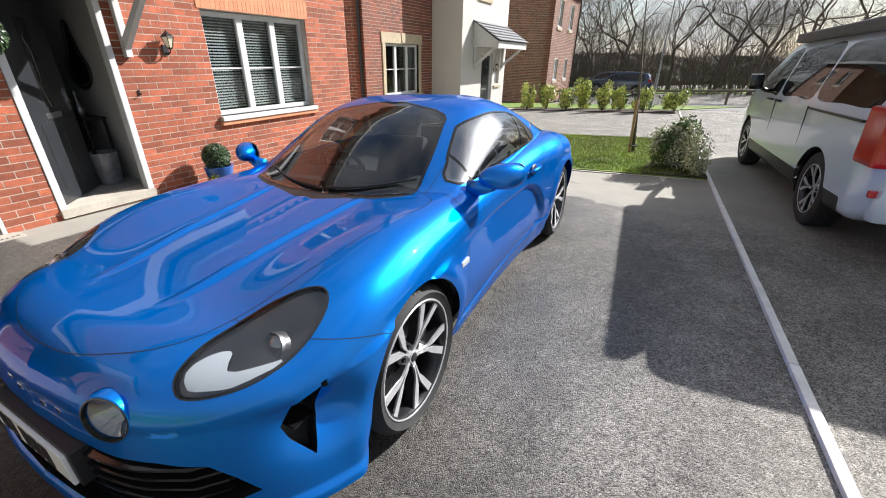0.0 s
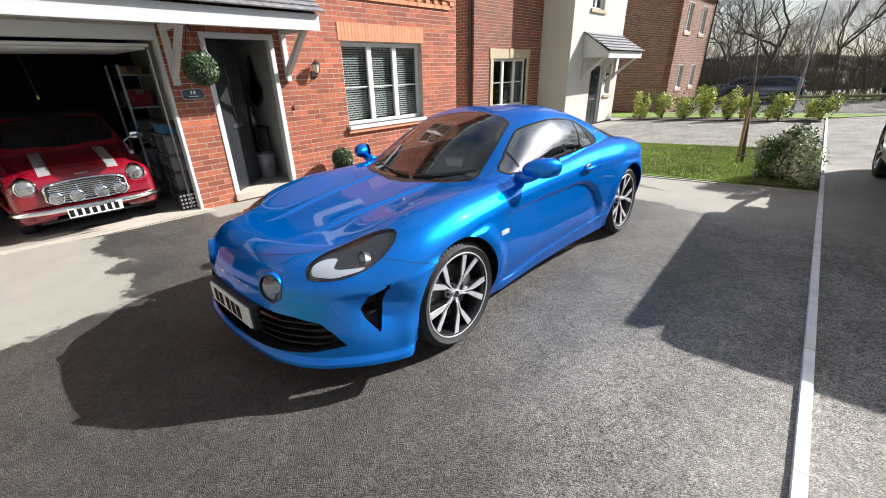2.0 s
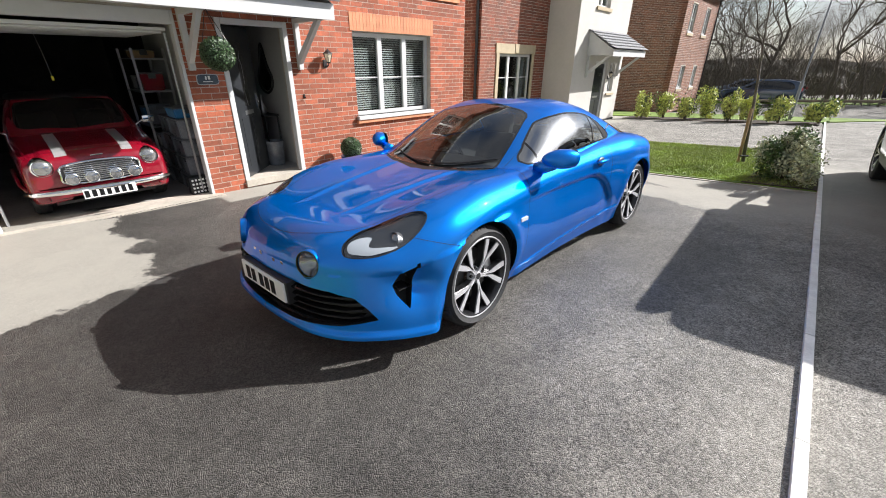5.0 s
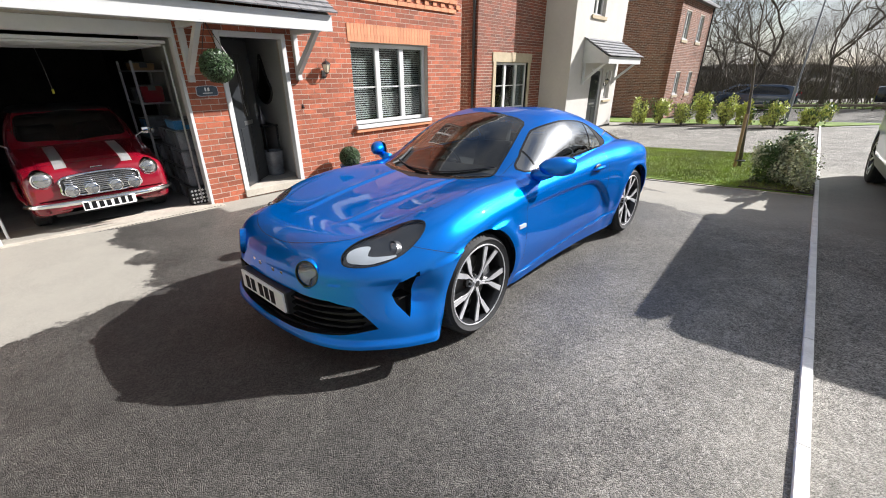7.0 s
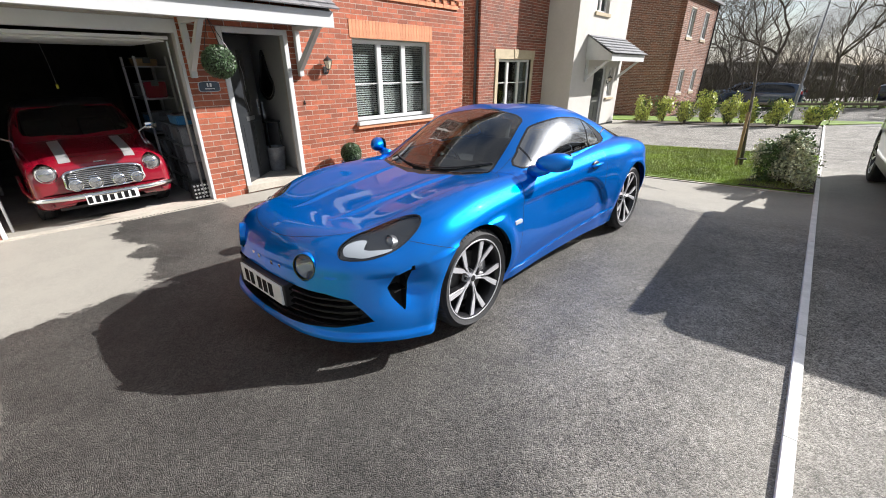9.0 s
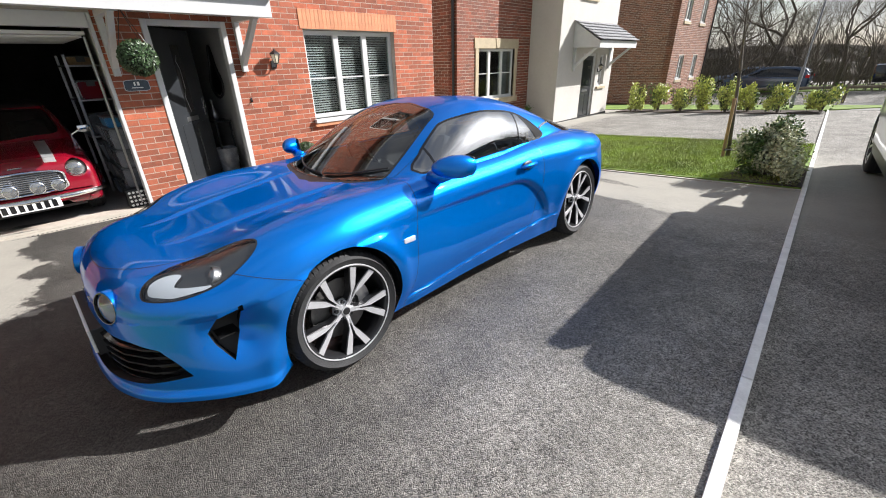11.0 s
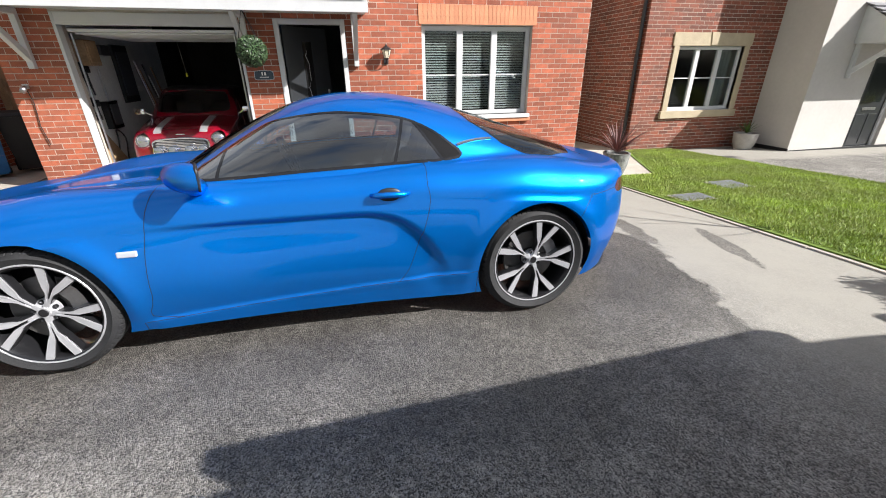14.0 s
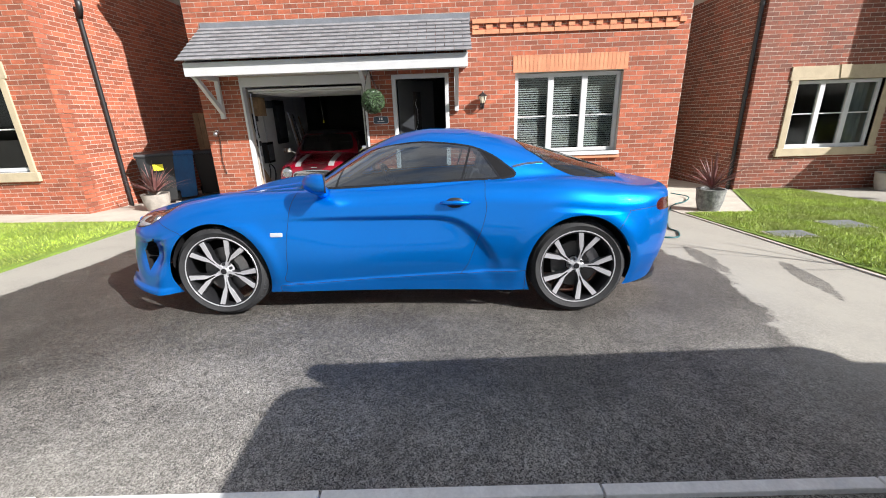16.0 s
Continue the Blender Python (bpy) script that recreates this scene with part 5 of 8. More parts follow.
# arch liners, floor, cabin
for s, r in ((0.0, 0.352), (2.42, 0.368)):
    for sd in (1, -1):
        bm = bmesh.new()
        ring = [(math.cos(a), math.sin(a)) for a in [math.pi * (-0.13 + 1.26 * i / 28) for i in range(29)]]
        lo = [bm.verts.new((sd * 0.50, s + r * 0.955 * c, 0.308 + r * q)) for c, q in ring]
        hi = [bm.verts.new((sd * (0.858 - 0.10 * sstep(0.25, -0.3, q)), s + r * 0.955 * c, 0.308 + (r + 0.002) * q)) for c, q in ring]
        for i in range(28):
            bm.faces.new((lo[i], hi[i], hi[i + 1], lo[i + 1]))
        bm.faces.new(lo)
        part("arch_liner", bm, "black", car, smooth=False)
bm = bmesh.new()
prism(bm, [(K["half"](s) * 0.90 if abs(s) > 0.42 and abs(s - 2.42) > 0.42 else 0.48, s) for s in [-0.80 + 0.05 * i for i in range(80)]] + [(-(K["half"](s) * 0.90 if abs(s) > 0.42 and abs(s - 2.42) > 0.42 else 0.48), s) for s in [3.15 - 0.05 * i for i in range(80)]], 0.165, 0.195, "z")
part("floor_pan", bm, "black", car)
part("dashboard", boxbm(-0.62, 0.62, 0.62, 0.98, 0.55, 0.82, 0.05), "interior", car)
part("centre_console", boxbm(-0.10, 0.10, 0.9, 1.75, 0.25, 0.55, 0.03), "interior", car)
part("rear_bulkhead", boxbm(-0.60, 0.60, 1.95, 2.0, 0.3, 0.98, 0.02), "interior", car)
for sd in (1, -1):
    seat = part("seat", bmesh.new(), "interior", car, "black bucket seat")
    part("seat_cushion", boxbm(sd * 0.33 - 0.22, sd * 0.33 + 0.22, 1.15, 1.62, 0.25, 0.42, 0.06), "interior", seat, smooth="auto")
    bm = boxbm(sd * 0.33 - 0.22, sd * 0.33 + 0.22, -0.06, 0.06, 0.0, 0.56, 0.05)
    part("seat_back", bm, "interior", seat, smooth="auto", m=Matrix.Translation((0, 1.63, 0.38)) @ Matrix.Rotation(radians(-20), 4, "X"))
    bm = boxbm(sd * 0.33 - 0.13, sd * 0.33 + 0.13, -0.04, 0.04, 0.0, 0.20, 0.035)
    part("head_rest", bm, "interior", seat, smooth="auto", m=Matrix.Translation((0, 1.83, 0.89)) @ Matrix.Rotation(radians(-15), 4, "X"))
bm = bmesh.new()
sw = Matrix.Translation((-0.33, 1.02, 0.80)) @ Matrix.Rotation(radians(-65), 4, "X")
tube(bm, [sw @ Vector((0.17 * math.cos(a), 0.155 * math.sin(a), 0)) for a in [i * math.tau / 28 for i in range(29)]], 0.015, 8)
box(bm, -0.14, 0.14, -0.02, 0.02, -0.01, 0.01, m=sw)
box(bm, -0.05, 0.05, -0.05, 0.05, -0.03, 0.012, m=sw)
part("steering_wheel", bm, "gloss_black", car)
for x0, x1 in ((-0.46, 0.02), (0.06, 0.52)):
    bm = bmesh.new()
    pts = []
    for i in range(13):
        x = x0 + (x1 - x0) * i / 12
        s = 0.40 + 0.62 * x * x + 0.035
        pts.append((x, s, K["top"](abs(x), s, 0.86) + 0.012))
    tube(bm, pts, 0.006, 6)
    part("wiper", bm, "black", car)
# rear trim strip on the pillar
for sd in (1, -1):
    pts = [(sd * (0.690 - 0.060 * i / 5), 1.99 + 0.042 * i, 0.0) for i in range(6)]
    pts = [(x, s, K["top"](abs(x), s, K["half"](s)) + 0.002) for x, s, _ in pts]
    part("pillar_strip", tube(bmesh.new(), pts, 0.009, 6), "chrome", car, "bright strip on the rear pillar")
body.free()


# ---- edging, drain, paths ----
def edging():
    run = thing("trim_edging", "pale concrete edging kerb along the drive", "kerb", kind="structure")
    y, k = -7.3, 0
    rng = random.Random(5)
    bm = boxbm(-0.023, 0.023, 0.004, 0.958, -0.10, 0.0, 0.005)
    first = part("edging_block", bm, "kerb", run)
    while y < 19.5:
        x0, x1 = kerb_x(y), kerb_x(y + 0.963)
        m = Matrix.Translation((x0, y, g(x0, y) + 0.024 + rng.uniform(-0.002, 0.002))) @ Matrix.Rotation(math.atan2(x0 - x1, 0.963), 4, "Z") @ Matrix.Rotation(-0.014, 4, "X")
        ob = first if k == 0 else new("edging_block", first.data)
        ob.parent, ob.matrix_basis = run, m
        y += 0.963
        k += 1
    return run


edging()
lawn_edge = thing("trim_lawn_edging", "thin pale edging strip between lawn and drive", "edging", kind="structure")
for i in range(6):
    a, b = -4.1 + i * 0.9, -4.1 + (i + 1) * 0.9
    if b > 1.3:
        b = 1.27
    ya, yb = 6.36 + 0.004 * i, 6.37 + 0.004 * i
    bm = boxbm(0.004, b - a - 0.004, -0.022, 0.022, -0.1, 0.0, 0.004)
    part("edging_block", bm, "concrete", lawn_edge, m=Matrix.Translation((a, ya, g(a, ya) + 0.014)) @ Matrix.Rotation(-math.atan(0.053), 4, "Y"))

drain = thing("drain_channel", "slotted drain channel across the garage threshold", "drain", kind="structure")
zd = g(-4.9, 0.3)
part("channel_bed", boxbm(-4.95, -4.80, -1.0, 1.45, zd - 0.06, zd + 0.006, 0.004), "concrete", drain)
for i in range(60):
    y = -0.97 + i * 0.04
    part("drain_slot", boxbm(-4.835, -4.813, y, y + 0.02, zd + 0.004, zd + 0.0085), "black", drain)
sheet("garage_apron", rect(-5.06, -4.95, -0.86, 1.43), "concrete", 0.012, "pale concrete strip before the garage", "threshold", n=6)
sheet("path_side", quad((-12.0, 6.45), (-3.6, 6.33), (-3.5, 7.46), (-12.0, 11.9)), "concrete", 0.012, "pale concrete path to the side passage", "path", n=8)
sheet("path_left", quad((-12, -3.4), (-3.55, -1.62), (-3.6, -1.95), (-3.75, -3.9)), "concrete", 0.010, "pale concrete path beside the house", "path", n=8)
sheet("path_left_b", quad((-4.4, -8.5), (-3.7, -8.5), (-3.7, -3.6), (-4.42, -3.5)), "concrete", 0.014, "pale concrete path along the neighbouring house", "path", n=8)
sheet("road", quad((1.5, 17.5), (30, 17.0), (40, 25.0), (1.0, 24.2)), "road", 0.008, "pale worn residential road", "road", n=10)
sheet("verge", quad((-9.0, 17.5), (0.9, 17.3), (3.2, 19.2), (-9.0, 23.0)), "grass", 0.03, "grass verge beside the road", "verge", n=10)
sheet("verge_far", quad((-40, 36.5), (50, 32.5), (50, 38), (-40, 44)), "grass", 0.03, "grass bank below the trees", "verge", n=10)
sheet("hedge_bed", quad((-4.9, 16.35), (0.9, 16.1), (0.9, 17.2), (-4.9, 17.4)), "soil", 0.02, "dark soil bed under the shrubs", "flower bed", n=10)
sheet("shrub_bed", quad((0.45, 6.43), (kerb_x(6.4) - 0.03, 6.43), (kerb_x(7.6) - 0.03, 7.6), (0.5, 7.3)), "soil", 0.035, "dark soil bed at the lawn's corner", "flower bed", n=6)


def grass_blades(name, fn, count, hmin, hmax, seed):
    rng = random.Random(seed)
    verts, faces = [], []
    for i in range(count):
        x, y = fn(rng.random(), rng.random())
        z = g(x, y) + 0.024
        a, h, w = rng.uniform(0, math.tau), rng.uniform(hmin, hmax), rng.uniform(0.002, 0.005)
        lx, ly = rng.gauss(0, 0.015), rng.gauss(0, 0.015)
        c, s = math.cos(a) * w, math.sin(a) * w
        k = len(verts)
        verts += [(x - c, y - s, z), (x + c, y + s, z), (x + lx, y + ly, z + h)]
        faces.append((k, k + 1, k + 2))
    me = bpy.data.meshes.new(name)
    me.from_pydata(verts, [], faces)
    me.materials.append(M["blade"])
    return tagged(new(name, me), "short bright green lawn grass", "grass", kind="stuff")


M["blade"] = mat("grass_blade", (0.25, 0.34, 0.034), 0.6, vary=0.4, scale=1.2, island=0.55, dirt=((0.24, 0.25, 0.07), 0.6, 1.7))
grass_blades("grass", quad((-3.60, 6.42), (kerb_x(6.42) - 0.08, 6.46), (kerb_x(10.0) - 0.05, 10.02), (-3.60, 9.93)), 112000, 0.014, 0.040, 3)
grass_blades("grass", quad((-3.62, 7.46), (-3.62, 9.93), (-6.10, 9.93), (-6.10, 8.82)), 36000, 0.014, 0.040, 6)
grass_blades("grass", quad((-3.65, -6.5), (1.4, -6.5), (0.9, -1.40), (-3.55, -1.9)), 50000, 0.014, 0.038, 4)
for x, y, w, d in ((-2.14, 6.75, 0.14, 0.24), (-2.60, 7.82, 0.20, 0.23)):
    c = thing("drain_cover", "flat grey inspection cover set in the lawn", "cover", Matrix.Translation((x, y, g(x, y) + 0.036)), group="covers in the lawn")
    part("cover_frame", boxbm(-w, w, -d, d, -0.06, 0.0, 0.006), "concrete", c)
    part("cover_lid", boxbm(-w + 0.03, w - 0.03, -d + 0.03, d - 0.03, 0.0, 0.008, 0.003), "lead", c)


# ---- front door, porch lamp, plaque, garage door ----
def front_door():
    fr = thing("door_1", "charcoal front door standing open in a white frame", "door", kind="structure")
    y0, y1, z0, z1 = DOOR
    bm = bmesh.new()
    for a in ((y0 + 0.004, y0 + 0.072, z0, z1 - 0.004), (y1 - 0.072, y1 - 0.004, z0, z1 - 0.004), (y0 + 0.072, y1 - 0.072, z1 - 0.075, z1 - 0.004)):
        box(bm, HX - 0.10, HX + 0.012, a[0], a[1], a[2], a[3], 0.006)
    part("door_frame", bm, "upvc", fr)
    part("threshold", boxbm(HX - 0.15, HX + 0.035, y0, y1, z0 - 0.10, z0 + 0.004, 0.006), "concrete", fr)
    w, h = y1 - y0 - 0.16, z1 - z0 - 0.095
    leaf = part("door_leaf", boxbm(0.0, w, -0.022, 0.022, 0, h, 0.004), "door", fr, m=Matrix.Translation((HX - 0.10, y0 + 0.085, z0 + 0.012)) @ Matrix.Rotation(radians(134), 4, "Z"))
    for u0, u1, v0, v1 in ((0.12, 0.35, 0.15, 0.85), (w - 0.35, w - 0.12, 0.15, 0.85)):
        part("door_panel", boxbm(u0, u1, -0.030, 0.030, v0, v1, 0.006), "door", leaf)
    part("door_glass", boxbm(w / 2 - 0.09, w / 2 + 0.09, -0.026, 0.026, 1.0, 1.85, 0.004), "gloss_black", leaf)
    bm = bmesh.new()
    for sd in (-0.028, 0.028):
        tube(bm, [(w / 2, sd, 1.0), (w / 2 - 0.05, sd, 1.2), (w / 2, sd, 1.3), (w / 2 + 0.05, sd, 1.2), (w / 2, sd, 1.0)], 0.004, 5)
        tube(bm, [(w / 2, sd, 1.3), (w / 2, sd, 1.55), (w / 2 - 0.05, sd, 1.65), (w / 2, sd, 1.75), (w / 2 + 0.05, sd, 1.65), (w / 2, sd, 1.55)], 0.004, 5)
    part("leading", bm, "steel", leaf, "bright leaded lines in the glass")
    bm = bmesh.new()
    for sd in (-1, 1):
        box(bm, w - 0.085, w - 0.045, min(sd * 0.022, sd * 0.03), max(sd * 0.022, sd * 0.03), 0.92, 1.16)
        tube(bm, [(w - 0.065, sd * 0.03, 1.03), (w - 0.065, sd * 0.06, 1.03), (w - 0.18, sd * 0.065, 1.03)], 0.009, 8)
    part("handle", bm, "chrome", leaf, "bright lever handle")
    part("letter_slot", boxbm(w / 2 - 0.14, w / 2 + 0.14, -0.03, 0.03, 0.88, 0.94, 0.004), "steel", leaf)
    return fr


front_door()


def wall_lantern(m, label):
    ob = thing("wall_lantern", label, "lamp", m @ Matrix.Scale(0.82, 4))
    part("back_plate", boxbm(-0.045, 0.045, 0.0, 0.02, -0.10, 0.04, 0.008), "black", ob)
    bm = bmesh.new()
    tube(bm, [(0, 0.01, -0.06), (0, 0.06, -0.09), (0, 0.12, -0.06), (0, 0.13, -0.02)], 0.010, 8)
    part("arm", bm, "black", ob, smooth=True)
    bm = bmesh.new()
    revolve(bm, [(-0.03, 0.0), (-0.02, 0.03), (0.0, 0.045)], 6, "z", Matrix.Translation((0, 0.13, 0)))
    part("base_cup", bm, "black", ob)
    bm = bmesh.new()
    revolve(bm, [(0.0, 0.042), (0.14, 0.085)], 6, "z", Matrix.Translation((0, 0.13, 0)))
    part("lantern_glass", bm, "lamp_glass", ob)
    bm = bmesh.new()
    for k in range(6):
        a = k * math.tau / 6
        tube(bm, [(0.044 * math.cos(a), 0.13 + 0.044 * math.sin(a), 0.0), (0.087 * math.cos(a), 0.13 + 0.087 * math.sin(a), 0.14)], 0.005, 5)
    part("cage", bm, "black", ob)
    bm = bmesh.new()
    revolve(bm, [(0.138, 0.098), (0.15, 0.095), (0.19, 0.04), (0.205, 0.015), (0.225, 0.012), (0.235, 0.0)], 6, "z", Matrix.Translation((0, 0.13, 0)))
    part("lid", bm, "black", ob)
    bm = bmesh.new()
    revolve(bm, [(0.02, 0.0), (0.03, 0.022), (0.08, 0.028), (0.11, 0.0)], 12, "z", Matrix.Translation((0, 0.13, 0)))
    part("bulb", bm, "lamp_white", ob, smooth=True)
    return ob


M["lamp_glass"] = mat("lantern_glass", (0.80, 0.72, 0.54), 0.15, alpha=0.88)
lan = wall_lantern(F(3.40, 1.47, 0.008), "black six-sided wall lantern on the brickwork")

plq = thing("house_plaque", "small slate house plaque with pale border", "plaque", F(1.615, 1.255, 0.012), kind="")
oval = rounded([(-0.115, -0.055), (-0.125, 0.0), (-0.115, 0.045), (-0.05, 0.055), (0.05, 0.055), (0.115, 0.045), (0.125, 0.0), (0.115, -0.055), (0, -0.06)], 4)
part("plaque_border", prism(bmesh.new(), [(a * 1.06, b * 1.12) for a, b in oval], -0.006, 0.008, "y"), "silver", plq)
M["slate_blue"] = mat("dark_slate_plaque", (0.04, 0.06, 0.08), 0.5, vary=0.2, scale=20)
part("plaque_face", prism(bmesh.new(), oval, 0.0085, 0.013, "y"), "slate_blue", plq)
for x0, x1, z0, z1 in ((-0.03, -0.012, -0.005, 0.038), (0.005, 0.03, -0.005, 0.038), (-0.06, 0.06, -0.034, -0.024)):
    part("plaque_bar", boxbm(x0, x1, 0.0132, 0.0155, z0, z1), "plate_white", plq)

gd = thing("garage_door", "white up-and-over garage door, opened under the ceiling", "garage door", kind="structure")
y0, y1, z0, z1 = GAR
bm = bmesh.new()
for a in ((y0 + 0.004, y0 + 0.042, z0, z1), (y1 - 0.042, y1 - 0.004, z0, z1), (y0 + 0.042, y1 - 0.042, z1 - 0.15, z1)):
    box(bm, HX - 0.12, HX + 0.010, a[0], a[1], a[2], a[3] - 0.003, 0.005)
part("door_frame", bm, "upvc", gd)
part("door_leaf", boxbm(HX - 2.1, HX - 0.10, y0 + 0.09, y1 - 0.09, 1.80, 1.835, 0.004), "upvc", gd)
for i in range(9):
    x = HX - 0.25 - i * 0.2
    part("door_rib", boxbm(x - 0.03, x + 0.03, y0 + 0.11, y1 - 0.11, 1.775, 1.80, 0.006), "upvc", gd)
for y in (y0 + 0.10, y1 - 0.10):
    bm = bmesh.new()
    tube(bm, [(HX - 0.15, y, -0.2), (HX - 0.15, y, 1.78)], 0.014, 8)
    part("door_track", bm, "steel", gd)

# hanging topiary ball
def topiary(m, r, label):
    ob = thing("topiary_ball", label, "topiary", m)
    rng = random.Random(8)
    verts, faces = [], []
    for i in range(2600):
        d = Vector((rng.gauss(0, 1), rng.gauss(0, 1), rng.gauss(0, 1))).normalized()
        p = d * r * rng.uniform(0.90, 1.02)
        t = d.cross(Vector((rng.gauss(0, 1), rng.gauss(0, 1), rng.gauss(0, 1)))).normalized()
        b = d.cross(t)
        n = (d * 0.6 + t * 0.8).normalized()
        l, w = rng.uniform(0.018, 0.028), rng.uniform(0.006, 0.009)
        k = len(verts)
        verts += [p - n * l * 0.3, p + b * w + n * l * 0.3, p + n * l * 0.9, p - b * w + n * l * 0.3]
        faces.append((k, k + 1, k + 2, k + 3))
    me = bpy.data.meshes.new("leaves")
    me.from_pydata(verts, [], faces)
    me.materials.append(M["box_leaf"])
    lv = new("leaves", me)
    lv.parent = ob
    bm = bmesh.new()
    bmesh.ops.create_icosphere(bm, subdivisions=3, radius=r * 0.9)
    part("core", bm, "core", ob)
    return ob


M["box_leaf"] = mat("box_leaf", (0.045, 0.085, 0.032), 0.4, vary=0.3, scale=20, island=0.5)
M["core"] = mat("leaf_core", (0.012, 0.02, 0.008), 0.9)
ball = topiary(Matrix.Translation((-4.46, 1.60, 1.545)), 0.184, "round green topiary ball hung from the canopy")
bm = bmesh.new()
for dx, dy in ((0.05, 0.05), (-0.05, 0.05), (0.0, -0.07)):
    tube(bm, [(dx * 2, dy * 2, 0.13), (0, -0.04, 0.48)], 0.004, 5)
part("cord", bm, "black", ball)


def blade_plant(m, label, n, length, pot_r, pot_h, pot_mat, seed, leaf_mat="cordyline"):
    ob = thing("potted_plant", label, "plant", m)
    bm = bmesh.new()
    revolve(bm, [(0.0, 0.0), (0.0, pot_r * 0.72), (0.02, pot_r * 0.76), (pot_h * 0.5, pot_r * 0.95), (pot_h * 0.85, pot_r), (pot_h, pot_r * 1.04), (pot_h, pot_r * 0.9), (pot_h - 0.05, pot_r * 0.85), (pot_h - 0.05, 0.0)], 28, "z")
    part("pot", bm, pot_mat, ob, smooth="auto")
    rng = random.Random(seed)
    bm = bmesh.new()
    for i in range(n):
        a, tilt, l = rng.uniform(0, math.tau), rng.uniform(0.05, 1.15), length * rng.uniform(0.6, 1.0)
        d = Vector((math.cos(a) * math.sin(tilt), math.sin(a) * math.sin(tilt), math.cos(tilt)))
        side = Vector((-math.sin(a), math.cos(a), 0))
        prev = None
        for k in range(6):
            u = k / 5
            p = Vector((0, 0, pot_h)) + d * l * u + Vector((math.cos(a), math.sin(a), -0.6)) * 0.28 * l * u * u * tilt
            w = 0.016 * (1 - u) ** 0.6 + 0.001
            cur = (bm.verts.new(p - side * w), bm.verts.new(p + side * w))
            if prev:
                bm.faces.new((prev[0], prev[1], cur[1], cur[0]))
            prev = cur
    part("leaves", bm, leaf_mat, ob, "narrow dark red strap leaves")
    return ob


M["cordyline"] = mat("cordyline_leaf", (0.14, 0.06, 0.055), 0.5, vary=0.3, scale=6, island=0.4)
M["pot_grey"] = mat("mottled_grey_pot", (0.20, 0.20, 0.19), 0.85, vary=0.5, scale=18, bump=0.6, bscale=50)
M["pot_pale"] = mat("pale_stone_pot", (0.30, 0.27, 0.235), 0.85, vary=0.2, scale=10, bump=0.5, bscale=50)
blade_plant(Matrix.Translation((-3.85, 6.86, g(-3.85, 6.86) + 0.012)), "red-leaved cordyline in a mottled grey round pot", 70, 0.62, 0.20, 0.34, "pot_grey", 1)
blade_plant(Matrix.Translation((-4.75, -2.55, g(-4.75, -2.55) + 0.012)), "red-leaved cordyline in a pale stone pot", 70, 0.62, 0.22, 0.30, "pot_pale", 2)
M["pot_white"] = mat("off_white_pot", (0.38, 0.36, 0.33), 0.7, vary=0.1, scale=10)
blade_plant(Matrix.Translation((-5.75, 11.6, g(-5.75, 11.6))), "grey-green plant in an off-white pot", 40, 0.32, 0.24, 0.36, "pot_white", 3, "leaf")

# bulkhead outside socket light on the pier
spot = thing("security_light", "small grey security spotlight on the brick pier", "lamp", F(-1.33, 1.15, 0.01))
part("mount", boxbm(-0.03, 0.03, 0.0, 0.03, -0.03, 0.03, 0.004), "silver", spot)
bm = bmesh.new()
tube(bm, [(0, 0.03, 0), (0.02, 0.09, -0.02), (0.03, 0.15, -0.05)], [0.018, 0.03, 0.036], 10)
part("head", bm, "steel", spot, smooth=True)
bm = bmesh.new()
tube(bm, [(0.0, 0.015, -0.03), (0.02, 0.012, -0.2), (-0.01, 0.012, -0.5), (0.02, 0.012, -0.75)], 0.006, 6)
part("cable", bm, "black", spot)


# ---- windows and trim of the neighbours ----
def surround(name, m, w, h, t=0.105, keystone=False):
    ob = thing(name, "pale cast-stone window surround", "surround", m, kind="structure")
    for nm, a in (("jamb", (-t, 0, -0.005, h)), ("jamb", (w, w + t, -0.005, h)), ("sill", (-t - 0.04, w + t + 0.04, -0.16, -0.005)), ("lintel", (-t - 0.04, w + t + 0.04, h, h + 0.25))):
        part(nm, boxbm(a[0], a[1], -0.10, 0.03 if nm != "sill" else 0.06, a[2], a[3], 0.006), "stone", ob)
    if keystone:
        part("keystone", prism(bmesh.new(), [(w / 2 - 0.07, h + 0.02), (w / 2 + 0.07, h + 0.02), (w / 2 + 0.11, h + 0.26), (w / 2 - 0.11, h + 0.26)], 0.0, 0.045, "y"), "stone", ob)
    return ob


def FX_(x, y, z):
    return Matrix(((0, 1, 0, x), (1, 0, 0, y), (0, 0, 1, z), (0, 0, 0, 1)))


surround("trim_surround_right", FX_(RX, RW[0], RW[2]), RW[1] - RW[0], RW[3] - RW[2], 0.13, keystone=True)
window("window_2", FX_(RX - 0.05, RW[0] + 0.005, RW[2]), RW[1] - RW[0] - 0.01, RW[3] - RW[2] - 0.005, (0.55, 1.12), (0.66,), "white three-light window in a stone surround")
# indoor gloom painted into this room's walls and floor
dark_room("room_right", FX_(RX - 0.30, RW[0] - 0.3, RW[2] - 0.8), 2.5, 3.0, 2.4, ("dim_dark", "dim_dark"))
cur = thing("curtain", "pale grey curtain behind the neighbour's window", "curtain", FX_(RX - 0.22, RW[0] + 1.20, RW[2] + 0.02))
bm = bmesh.new()
rows = [[bm.verts.new((0.022 * i, 0.02 * math.sin(i * 1.5), z)) for i in range(19)] for z in (0.0, 1.24)]
for i in range(18):
    bm.faces.new((rows[0][i], rows[0][i + 1], rows[1][i + 1], rows[1][i]))
part("cloth", bm, "inner", cur, smooth=True)
